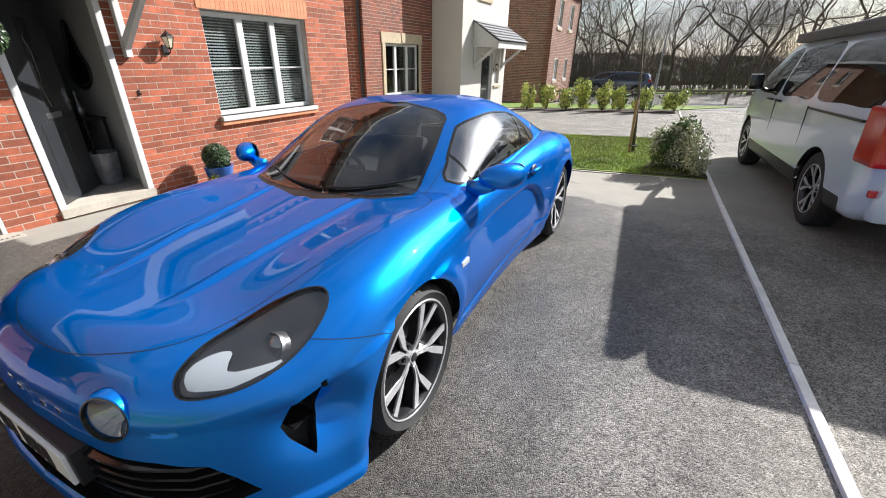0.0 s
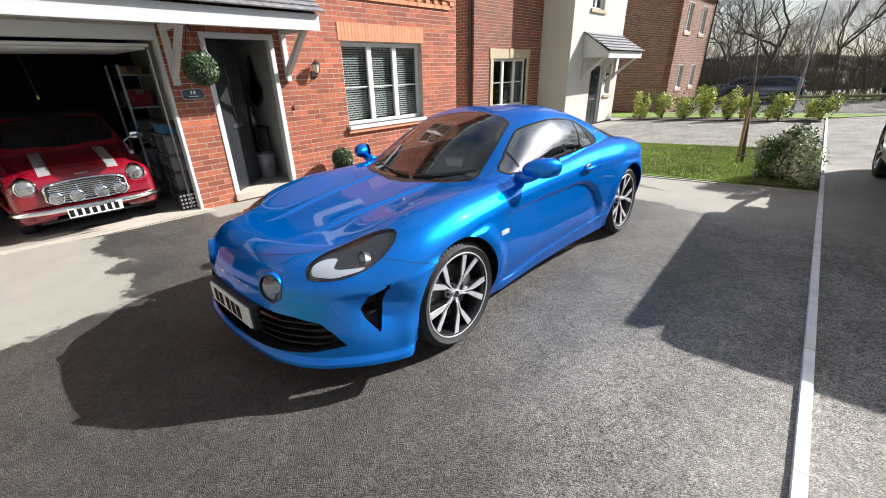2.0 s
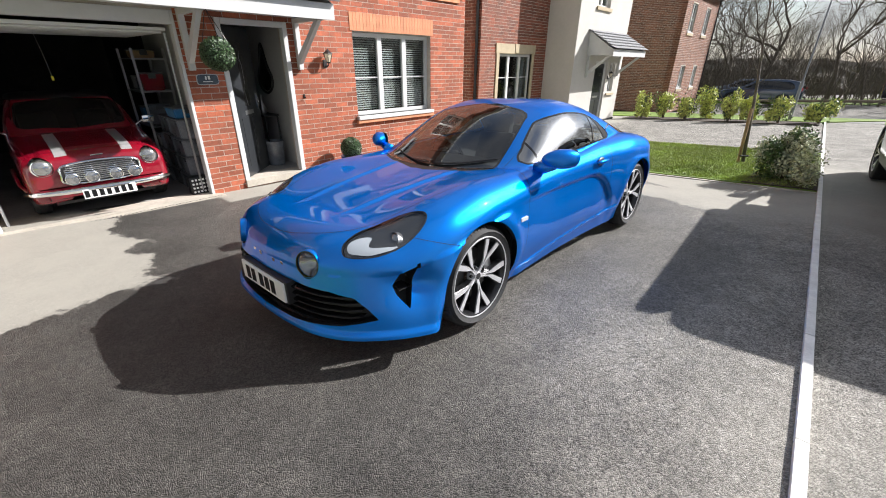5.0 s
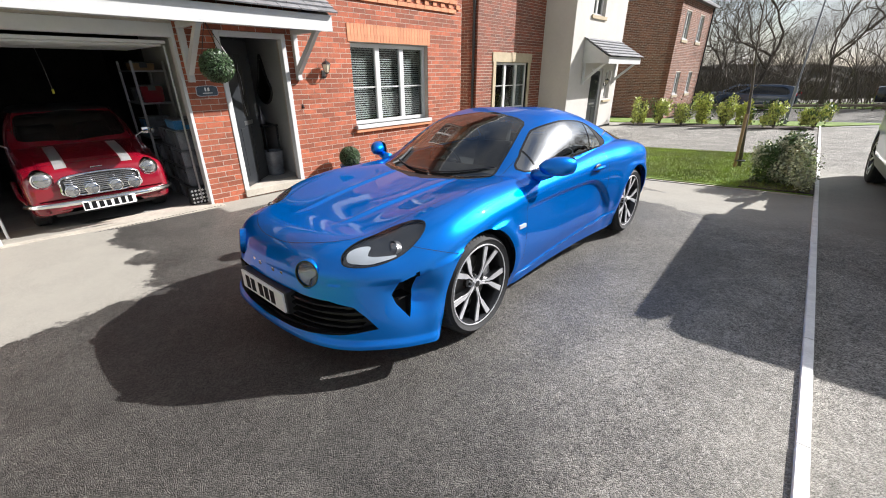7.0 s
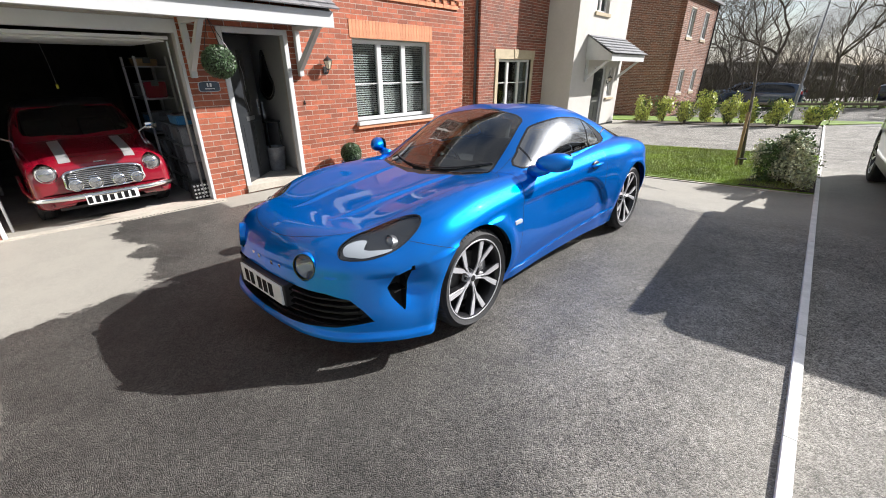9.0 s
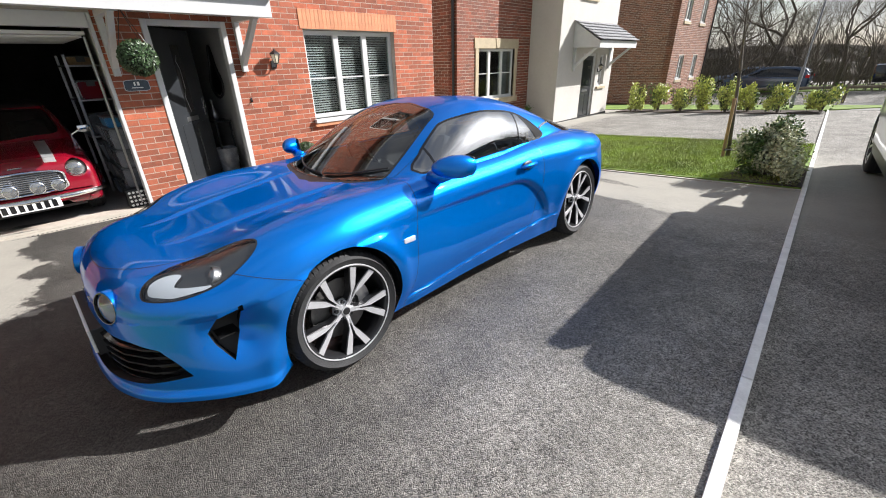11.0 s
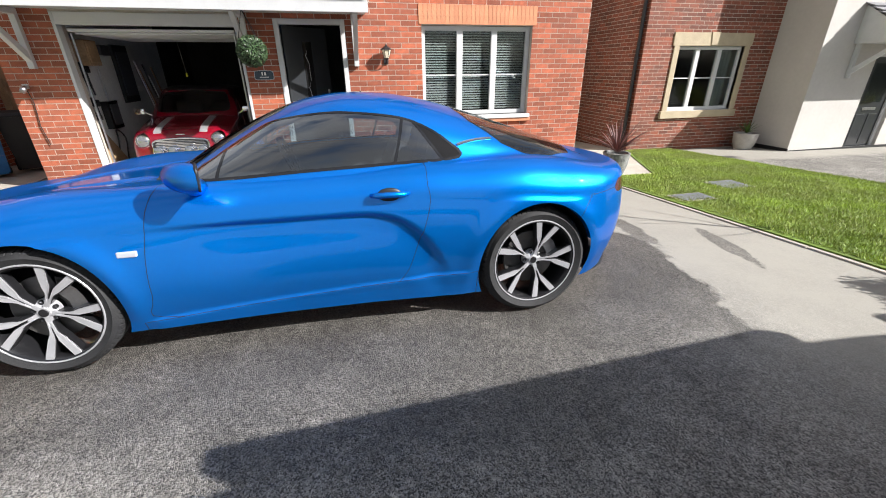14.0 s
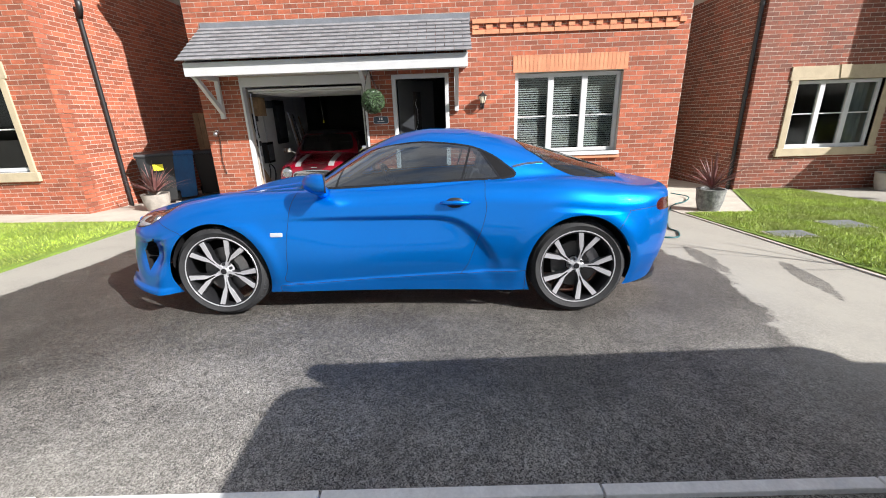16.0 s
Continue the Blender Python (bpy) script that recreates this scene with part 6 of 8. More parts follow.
lw = (NY - 3.0, NY - 0.78, NZ + 0.95, NZ + 2.42)
surround("trim_surround_left", FX_(NX, lw[0], lw[2]), lw[1] - lw[0], lw[3] - lw[2])
window("window_3", FX_(NX - 0.05, lw[0] + 0.005, lw[2]), lw[1] - lw[0] - 0.01, lw[3] - lw[2] - 0.005, (0.74, 1.48), (0.7,), "white window in a stone surround")
dark_room("room_left", FX_(NX - 0.30, lw[0] - 0.3, lw[2] - 0.8), 2.8, 3.0, 2.4, ("dim_dark", "dim_dark"))
for i, (a, b, c, d) in enumerate(fw):
    window("window_%d" % (4 + i), FX_(FX - 0.05, a + 0.005, c), b - a - 0.01, d - c - 0.005, ((b - a) / 2,), (0.55,), "small white two-light window of the far house")
    tagged(finish(boxbm(FX - 0.05, FX + 0.05, a - 0.08, b + 0.08, c - 0.16, c - 0.05, 0.006), "trim_sill", "stone"), "pale stone sill of the far house", "sill", kind="structure")
dark_room("room_far", FX_(FX - 0.30, 23.2, FZ), 5.0, 3.0, 5.0, ("dim_dark", "dim_dark"))


def downpipe(name, x, y, z0, z1, label):
    ob = thing(name, label, "downpipe", kind="structure")
    bm = bmesh.new()
    tube(bm, [(x, y, z0), (x, y, z1)], 0.036, 12)
    part("pipe", bm, "black", ob, smooth="auto")
    z = z0 + 0.3
    while z < z1:
        bm = bmesh.new()
        revolve(bm, [(z, 0.036), (z, 0.046), (z + 0.05, 0.046), (z + 0.05, 0.036)], 12, "z", Matrix.Translation((x, y, 0)))
        part("collar", bm, "black", ob)
        z += 1.6
    return ob


downpipe("trim_downpipe_left", -5.36, NY + 0.06, -0.22, 3.12, "black plastic downpipe on red brickwork")
hop = thing("trim_hopper", "black gutter outlet above the downpipe", "gutter", kind="structure")
bm = bmesh.new()
tube(bm, [(-5.36, NY + 0.06, 3.1), (-5.34, NY + 0.12, 3.22), (-5.3, NY + 0.16, 3.35)], 0.05, 10)
part("bend", bm, "black", hop, smooth=True)
downpipe("trim_downpipe_right", -6.24, 8.74, -0.45, 5.2, "black downpipe beside the neighbour's corner")
downpipe("trim_downpipe_far", FX + 0.06, FY1 - 0.15, -0.7, 4.8, "black downpipe on the far house")

# cream bay: door, window, porch
nd = thing("door_2", "dark panelled front door of the cream house", "door", kind="structure")
bm = bmesh.new()
for a in ((wd[0] + 0.004, wd[0] + 0.08, wd[2], wd[3] - 0.004), (wd[1] - 0.08, wd[1] - 0.004, wd[2], wd[3] - 0.004), (wd[0] + 0.08, wd[1] - 0.08, wd[3] - 0.08, wd[3] - 0.004)):
    box(bm, WX - 0.16, WX - 0.06, *a, 0.005)
part("door_frame", bm, "upvc", nd)
leaf = part("door_leaf", boxbm(WX - 0.14, WX - 0.09, wd[0] + 0.085, wd[1] - 0.085, wd[2], wd[3] - 0.085, 0.005), "door", nd)
part("door_glass", boxbm(WX - 0.095, WX - 0.085, wd[0] + 0.22, wd[1] - 0.22, 0.55, 1.35), "pane", nd)
part("letter_slot", boxbm(WX - 0.09, WX - 0.08, wd[0] + 0.3, wd[1] - 0.3, 0.38, 0.44), "steel", nd)
for u0, u1 in ((wd[0] + 0.18, wd[0] + 0.45), (wd[1] - 0.45, wd[1] - 0.18)):
    part("door_panel", boxbm(WX - 0.095, WX - 0.08, u0, u1, -0.35, 0.3, 0.006), "door", nd)
window("window_8", FX_(WX - 0.10, ww[0] + 0.005, ww[2]), ww[1] - ww[0] - 0.01, ww[3] - ww[2] - 0.005, (), (0.5,), "narrow white window beside the neighbour's door")
tagged(finish(boxbm(WX - 0.02, WX + 0.06, ww[0] - 0.1, ww[1] + 0.1, ww[2] - 0.12, ww[2] - 0.046, 0.006), "trim_sill_cream", "stone"), "stone sill on cream render", "sill", kind="structure")
dark_room("room_cream", FX_(WX - 0.31, 13.3, RZ), 2.5, 2.5, 2.4, ("dim_dark", "dim_dark"))
tagged(finish(boxbm(WX - 0.02, WX + 0.012, WY0 - 0.012, WY1, RZ, -0.40), "baseboard_cream", "black"), "dark plinth under the cream wall", "plinth", kind="structure")
tagged(finish(boxbm(WX - 3.0, WX + 0.012, WY0 - 0.014, WY0 + 0.0, RZ, -0.36), "baseboard_cream_side", "black"), "dark plinth under the cream wall", "plinth", kind="structure")
lan2 = wall_lantern(FX_(WX + 0.004, 14.88, 1.05), "black wall lantern on cream render")


def porch():
    ob = thing("porch_canopy", "white bracketed porch with grey tiles", "canopy", kind="structure")
    xf, xw, y0, y1, zb = -4.30, WX, 12.95, 15.75, 1.68
    part("fascia", boxbm(xf - 0.025, xf, y0, y1, zb, zb + 0.20, 0.004), "paint", ob)
    part("soffit", boxbm(xw + 0.005, xf - 0.026, y0, y1, zb + 0.03, zb + 0.045), "paint", ob)
    for y in (y0, y1 - 0.03):
        part("side_cheek", prism(bmesh.new(), [(xf - 0.03, zb + 0.046), (xf - 0.03, zb + 0.20), (xw + 0.005, zb + 0.72), (xw + 0.005, zb + 0.046)], y, y + 0.03, "y"), "paint", ob)
    slope = math.atan2(0.55, xf + 0.06 - xw)
    ln = math.hypot(0.55, xf + 0.06 - xw)
    tile_rows(ob, xf + 0.06, y0, y1, zb + 0.215, slope, ln, 6)
    for y in (y0 + 0.08, y1 - 0.15):
        bm = bmesh.new()
        box(bm, xw + 0.004, xw + 0.075, y, y + 0.07, zb - 0.62, zb + 0.03, 0.006)
        prism(bm, [(xw + 0.05, zb - 0.56), (xw + 0.05, zb - 0.45), (xf - 0.22, zb + 0.0), (xf - 0.12, zb + 0.0)], y + 0.005, y + 0.065, "y")
        part("bracket", bm, "paint", ob)
    return ob


porch()
window("window_10", FX_(WX - 0.10, 13.305, 3.082), 0.89, 1.113, (0.445,), (0.55,), "white two-light upper window in cream render", sill=False)
dark_room("room_cream_upper", FX_(WX - 0.31, 13.0, 2.6), 1.6, 2.0, 2.0, ("dim_dark", "dim_dark"))
tagged(finish(boxbm(WX - 0.02, WX + 0.05, 13.2, 14.3, 2.98, 3.08, 0.006), "trim_sill_upper", "stone"), "upper stone sill on the cream wall", "sill", kind="structure")


# ---- bins ----
def wheelie_bin(m, label, material, wide=0.86):
    ob = thing("wheelie_bin", label, "bin", m, group="wheelie bins by the house")
    bm = bmesh.new()
    for z, w, d in ((0.08, 0.21, 0.24),):
        lo = [bm.verts.new((sx * 0.21, sy * 0.24, 0.06)) for sx, sy in ((-1, -1), (1, -1), (1, 1), (-1, 1))]
        hi = [bm.verts.new((sx * 0.28, sy * 0.34, 0.98)) for sx, sy in ((-1, -1), (1, -1), (1, 1), (-1, 1))]
        bm.faces.new(lo[::-1])
        bm.faces.new(hi)
        for i in range(4):
            bm.faces.new((lo[i], lo[(i + 1) % 4], hi[(i + 1) % 4], hi[i]))
    bmesh.ops.bevel(bm, geom=bm.edges[:], offset=0.025, segments=2, affect="EDGES")
    part("body", bm, material, ob)
    part("rim", boxbm(-0.295, 0.295, -0.355, 0.355, 0.955, 0.99, 0.012), material, ob)
    bm = bmesh.new()
    prism(bm, [(-0.37, 0.992), (0.38, 0.992), (0.36, 1.03), (0.1, 1.065), (-0.33, 1.04)], -0.29, 0.29, "x")
    part("lid", bm, material, ob)
    for sx in (-0.24, 0.24):
        bm = bmesh.new()
        revolve(bm, [(-0.03, 0.0), (-0.03, 0.085), (-0.02, 0.1), (0.02, 0.1), (0.03, 0.085), (0.03, 0.0)], 20, "x", Matrix.Translation((sx, -0.26, 0.1)))
        part("wheel", bm, "rubber", ob)
    bm = bmesh.new()
    tube(bm, [(-0.22, -0.37, 0.99), (-0.22, -0.42, 1.0), (0.22, -0.42, 1.0), (0.22, -0.37, 0.99)], 0.014, 8)
    part("handle_bar", bm, material, ob)
    ob.scale = (wide, 0.80, 0.97)
    return ob


M["bin_blue"] = mat("blue_bin_plastic", (0.008, 0.12, 0.33), 0.5, vary=0.15, scale=8)
M["bin_black"] = mat("black_bin_plastic", (0.012, 0.013, 0.014), 0.5, vary=0.2, scale=8)
M["yellow"] = mat("yellow_sticker", (0.75, 0.68, 0.03), 0.5)
b1 = wheelie_bin(Matrix.Translation((-5.62, -3.02, g(-5.62, -3.02) + 0.012)) @ Matrix.Rotation(radians(-56), 4, "Z"), "black wheelie bin with a yellow sticker", "bin_black", 1.08)
part("sticker", boxbm(-0.10, 0.05, 0.305, 0.3085, 0.74, 0.86), "yellow", b1, "bright yellow sticker", m=Matrix.Rotation(radians(-6), 4, "X"))
wheelie_bin(Matrix.Translation((-6.28, -2.98, g(-6.28, -2.98) + 0.012)) @ Matrix.Rotation(radians(-52), 4, "Z"), "blue wheelie bin between the houses", "bin_blue")
wheelie_bin(Matrix.Translation((-6.95, -2.80, g(-6.95, -2.80) + 0.012)) @ Matrix.Rotation(radians(-60), 4, "Z"), "black wheelie bin in the side passage", "bin_black")
gate = thing("side_gate", "tall brown timber gate across the side passage", "gate", kind="structure")
for i in range(15):
    part("gate_board", boxbm(-8.06, -8.03, NY + 0.03 + i * 0.135, NY + 0.155 + i * 0.135, -0.3, 1.55, 0.004), "timber", gate)
gate2 = thing("far_gate", "dark timber gate between the houses", "gate", kind="structure")
for i in range(14):
    part("gate_board", boxbm(-10.06, -10.03, 6.86 + i * 0.138, 6.99 + i * 0.138, -0.5, 1.35, 0.004), "timber", gate2)
fp = thing("small_flowerpot", "small blue pot with clipped green shrub", "plant", Matrix.Translation((-4.72, 3.55, g(-4.72, 3.55))))
M["pot_blue"] = mat("blue_glazed_pot", (0.02, 0.09, 0.33), 0.2, coat=0.6, vary=0.1, scale=8)
bm = bmesh.new()
revolve(bm, [(0.0, 0.0), (0.0, 0.12), (0.2, 0.17), (0.30, 0.19), (0.30, 0.165), (0.26, 0.15), (0.26, 0.0)], 26, "z")
part("pot", bm, "pot_blue", fp, smooth="auto")
tb = topiary(Matrix.Translation((-4.72, 3.55, g(-4.72, 3.55) + 0.42)), 0.17, "clipped green ball shrub above a blue pot")
hook = thing("wall_hook", "small dark hook on the brickwork by the door", "hook", F(2.97, 0.98, 0.006))
part("hook_plate", boxbm(-0.012, 0.012, 0.0, 0.008, -0.03, 0.03, 0.003), "black", hook)
part("hook_arm", tube(bmesh.new(), [(0, 0.006, -0.015), (0, 0.035, -0.025), (0, 0.045, 0.0)], 0.005, 6), "black", hook)
fl = thing("flower_pot", "small pot of yellow flowers by the wall", "plant", Matrix.Translation((-4.62, 3.38, g(-4.62, 3.38))))
part("pot", revolve(bmesh.new(), [(0.0, 0.0), (0.0, 0.07), (0.12, 0.095), (0.12, 0.085), (0.10, 0.08), (0.10, 0.0)], 20, "z"), "pot_grey", fl, smooth="auto")
rng = random.Random(41)
verts, faces, vy, fy = [], [], [], []
for i in range(120):
    a, r, h = rng.uniform(0, math.tau), rng.uniform(0, 0.085), rng.uniform(0.11, 0.20)
    p = Vector((r * math.cos(a), r * math.sin(a), h))
    d = Vector((rng.gauss(0, 1), rng.gauss(0, 1), rng.gauss(0, 0.6) + 0.6)).normalized()
    b = d.orthogonal().normalized()
    tgt, fc = (vy, fy) if i % 2 else (verts, faces)
    k = len(tgt)
    tgt += [p - b * 0.012, p + d * 0.02, p + b * 0.012, p - d * 0.008]
    fc.append((k, k + 1, k + 2, k + 3))
for nm, vv, ff, mt in (("leaves", verts, faces, "leaf"), ("petals", vy, fy, "yellow")):
    me = bpy.data.meshes.new(nm)
    me.from_pydata(vv, [], ff)
    me.materials.append(M[mt])
    o = new(nm, me)
    o.parent = fl


# ---- bodies of the other vehicles ----
def loft(knots, n=90, m=44):
    """Half of a vehicle body: knots of (s, half width, lowest, waist, top, half width at the top)."""
    fn = [spline([(k[0], k[i]) for k in knots]) for i in range(1, 6)]
    s0, s1 = knots[0][0], knots[-1][0]
    bm = bmesh.new()
    rows = []
    for i in range(n + 1):
        u = i / n
        s = s0 + (s1 - s0) * (u - math.sin(math.tau * u) / math.tau * 0.75)
        w, lo, waist, top, wt = (f(s) for f in fn)
        ctrl = [(w * 0.55, lo), (w * 0.93, lo), (w, lo + 0.12), (w * 1.005, (lo + waist) / 2), (w * 0.985, waist), ((w + wt) / 2, (waist + top) / 2), (wt, top - 0.10 * min(1, (top - waist) * 3)), (wt * 0.86, top - 0.012), (wt * 0.45, top), (0.0, top)]
        pts = []
        for k in range(len(ctrl) - 1):
            p = [Vector((*ctrl[min(max(k + q, 0), len(ctrl) - 1)], 0)) for q in (-1, 0, 1, 2)]
            for j in range(5):
                t = j / 5
                v = 0.5 * (2 * p[1] + (p[2] - p[0]) * t + (2 * p[0] - 5 * p[1] + 4 * p[2] - p[3]) * t * t + (3 * p[1] - p[0] - 3 * p[2] + p[3]) * t**3)
                pts.append((max(0.0, v.x), v.y))
        pts.append(ctrl[-1])
        rows.append([bm.verts.new((x, s, z)) for x, z in pts])
    for a, b in zip(rows, rows[1:]):
        for j in range(len(a) - 1):
            bm.faces.new((a[j], b[j], b[j + 1], a[j + 1]))
    for row in (rows[0], rows[-1]):
        base = [bm.verts.new((0.0, v.co.y, v.co.z)) for v in row]
        for j in range(len(row) - 1):
            q = [row[j], row[j + 1], base[j + 1], base[j]]
            bm.faces.new(q)
    bmesh.ops.remove_doubles(bm, verts=bm.verts, dist=5e-4)
    bmesh.ops.dissolve_degenerate(bm, edges=bm.edges, dist=1e-4)
    bmesh.ops.recalc_face_normals(bm, faces=bm.faces)
    if sum(f.normal.z * f.calc_area() * (f.calc_center_median().z - 0.6) for f in bm.faces) < 0:
        bmesh.ops.reverse_faces(bm, faces=bm.faces)
    return bm


def skin(bm, tests, parent, paint, glazing=(), dark=()):
    groups_, normals_ = split(bm, tests)
    for nm, fs in groups_.items():
        if nm.startswith("arch"):
            continue
        both = nm in ("body", "windscreen", "rear_window", "bonnet", "bumper", "grille", "roof")
        mt = "van_glass" if nm in glazing else ("black" if nm in dark else paint)
        for ob in half_part(nm if nm != "body" else "body_shell", fs, normals_, mt, parent, both):
            if nm in glazing:
                ob.visible_shadow = False
    inner = [f for f in groups_["body"] if f.calc_center_median().z > 0.5]
    half_part("cabin_lining", inner, normals_, "interior", parent, True, push=-0.04)
    bm.free()


M["van_glass"] = glass("tinted_glass", (0.35, 0.38, 0.38), 0.5, f0=0.07)


def van_wheels(parent, track, places, r, width, rim):
    for s in places:
        for sd in (1, -1):
            bolt_wheel(parent, sd * (track - width / 2), s, r, width, sd, rim=rim, turn=0.3)
            bm = bmesh.new()
            ring = [(math.cos(a), math.sin(a)) for a in [math.pi * (-0.1 + 1.2 * i / 20) for i in range(21)]]
            lo = [bm.verts.new((sd * (track - 0.34), s + (r + 0.055) * c, r + (r + 0.055) * q)) for c, q in ring]
            hi = [bm.verts.new((sd * (track - 0.01), s + (r + 0.055) * c, r + (r + 0.055) * q)) for c, q in ring]
            for i in range(20):
                bm.faces.new((lo[i], hi[i], hi[i + 1], lo[i + 1]))
            bm.faces.new(lo)
            part("arch_liner", bm, "black", parent)


def camper_van():
    x0, y0 = 2.88, 3.98
    v = thing("camper_van", "pale grey camper van with a pop-top roof, parked next door", "van",
              Matrix.Translation((x0, y0, g(x0, y0))) @ Matrix.Rotation(radians(3.0), 4, "Z") @ Matrix.Rotation(-math.atan(0.053), 4, "Y") @ Matrix.Rotation(-0.014, 4, "X"))
    bm = loft([(0.0, 0.82, 0.42, 1.00, 1.46, 0.66), (0.06, 0.89, 0.36, 1.02, 1.57, 0.70), (0.22, 0.935, 0.30, 1.03, 1.66, 0.75), (1.5, 0.95, 0.27, 1.03, 1.69, 0.77), (3.0, 0.95, 0.27, 1.03, 1.68, 0.77),
               (3.4, 0.948, 0.27, 1.03, 1.63, 0.77), (3.8, 0.945, 0.27, 1.02, 1.46, 0.78), (4.12, 0.93, 0.27, 0.98, 1.20, 0.82), (4.5, 0.89, 0.27, 0.90, 1.10, 0.80), (4.78, 0.78, 0.27, 0.78, 0.95, 0.68), (4.9, 0.55, 0.30, 0.60, 0.70, 0.48)])
    side_a = inside_poly(rounded([(0.28, 1.12), (0.32, 1.48), (0.5, 1.55), (1.1, 1.57), (1.48, 1.55), (1.5, 1.40), (1.48, 1.10), (0.9, 1.09)], 4))
    side_b = inside_poly(rounded([(1.60, 1.10), (1.60, 1.55), (2.1, 1.57), (2.66, 1.55), (2.68, 1.4), (2.66, 1.08), (2.1, 1.08)], 4))
    side_c = inside_poly(rounded([(2.78, 1.08), (2.78, 1.54), (3.1, 1.54), (3.4, 1.47), (3.75, 1.26), (3.92, 1.12), (3.6, 1.06), (3.1, 1.06)], 4))
    front = inside_poly([(-0.1, 1.24), (0.66, 1.24), (0.70, 1.30), (0.66, 1.60), (-0.1, 1.63)])
    skin(bm, [
        ("arch_rear", lambda c: math.hypot(c.y - 0.98, c.z - 0.33) - 0.385 if c.x > 0.6 else 1.0),
        ("arch_front", lambda c: math.hypot(c.y - 3.90, c.z - 0.33) - 0.385 if c.x > 0.6 else 1.0),
        ("rear_side_window", lambda c: side_a(c.y, c.z) if c.x > 0.7 and 0.2 < c.y else 1.0),
        ("side_window", lambda c: side_b(c.y, c.z) if c.x > 0.7 else 1.0),
        ("door_window", lambda c: side_c(c.y, c.z) if c.x > 0.7 else 1.0),
        ("windscreen", lambda c: front(c.x, c.z) if c.y > 3.2 else 1.0),
        ("rear_window", lambda c: max(front(c.x, c.z), 1.12 - c.z) if c.y < 0.12 else 1.0),
        ("sill_panel", lambda c: max(c.z - 0.44, 0.3 - c.y, c.y - 4.3)),
    ], v, "van", ("rear_side_window", "side_window", "door_window", "windscreen", "rear_window"), ("sill_panel",))
    van_wheels(v, 0.925, (0.98, 3.90), 0.335, 0.22, 0.225)
    # pop-top, awning rail, rails, handles, lamps
    bm = bmesh.new()
    prism(bm, [(0.45, 1.68), (0.45, 1.69), (0.6, 1.71), (2.7, 1.715), (3.0, 1.70), (3.05, 1.69)], -0.64, 0.64, "x")
    bmesh.ops.bevel(bm, geom=bm.edges[:], offset=0.02, segments=2, affect="EDGES")
    part("pop_top", bm, "van", v)
    for sd in (1, -1):
        bm = bmesh.new()
        box(bm, sd * 0.76 - 0.06, sd * 0.76 + 0.06, 0.35, 3.15, 1.63, 1.735, 0.025)
        part("awning_case", bm, "awning", v, "dark grey awning case along the roof")
        part("sliding_rail", boxbm(sd * 0.940 - 0.012, sd * 0.940 + 0.012, 0.35, 1.55, 0.99, 1.01, 0.004), "black", v)
        bm = bmesh.new()
        tube(bm, [(sd * 0.95, 2.88, 1.0), (sd * 0.975, 2.92, 1.005), (sd * 0.975, 3.02, 1.005), (sd * 0.95, 3.06, 1.0)], 0.014, 8)
        part("door_handle", bm, "black", v)
        bm = bmesh.new()
        tube(bm, [(sd * 0.95, 2.52, 1.0), (sd * 0.975, 2.56, 1.005), (sd * 0.975, 2.66, 1.005), (sd * 0.95, 2.70, 1.0)], 0.014, 8)
        part("door_handle", bm, "black", v)
        bm = bmesh.new()
        box(bm, sd * 0.875 - 0.075, sd * 0.875 + 0.075, -0.02, 0.32, 0.72, 1.12, 0.035)
        part("tail_light", bm, "tail", v, "tall red tail light")
        part("reflector", boxbm(sd * 0.80 - 0.1, sd * 0.80 + 0.1, -0.015, 0.03, 0.52, 0.57, 0.01), "tail", v)
        for s in (1.555, 2.73, 3.60):
            if s < 3:
                part("door_gap", boxbm(sd * 0.951 - 0.004, sd * 0.951 + 0.004, s - 0.004, s + 0.004, 0.46, 1.02), "black", v)
        mir = part("mirror", boxbm(sd * 1.07 - 0.085, sd * 1.07 + 0.085, 3.34, 3.46, 1.09, 1.29, 0.04), "gloss_black", v, smooth="auto")
        bm = bmesh.new()
        tube(bm, [(sd * 0.93, 3.42, 1.08), (sd * 1.03, 3.42, 1.13)], 0.025, 8)
        part("mirror_arm", bm, "black", mir)
    part("bumper", boxbm(-0.86, 0.86, -0.06, 0.10, 0.34, 0.60, 0.05), "van", v, smooth="auto")
    part("floor_pan", boxbm(-0.60, 0.60, 0.1, 4.75, 0.26, 0.30), "black", v)
    part("number_plate", boxbm(-0.26, 0.26, -0.075, -0.062, 0.62, 0.73), "plate_white", v, "white number plate")
    for x in (-0.33, 0.33):
        part("seat", boxbm(x - 0.25, x + 0.25, 2.75, 2.95, 0.7, 1.42, 0.06), "interior", v, smooth="auto")
    return v


M["awning"] = mat("dark_grey_awning", (0.06, 0.06, 0.065), 0.5, vary=0.1, scale=6)
camper_van()


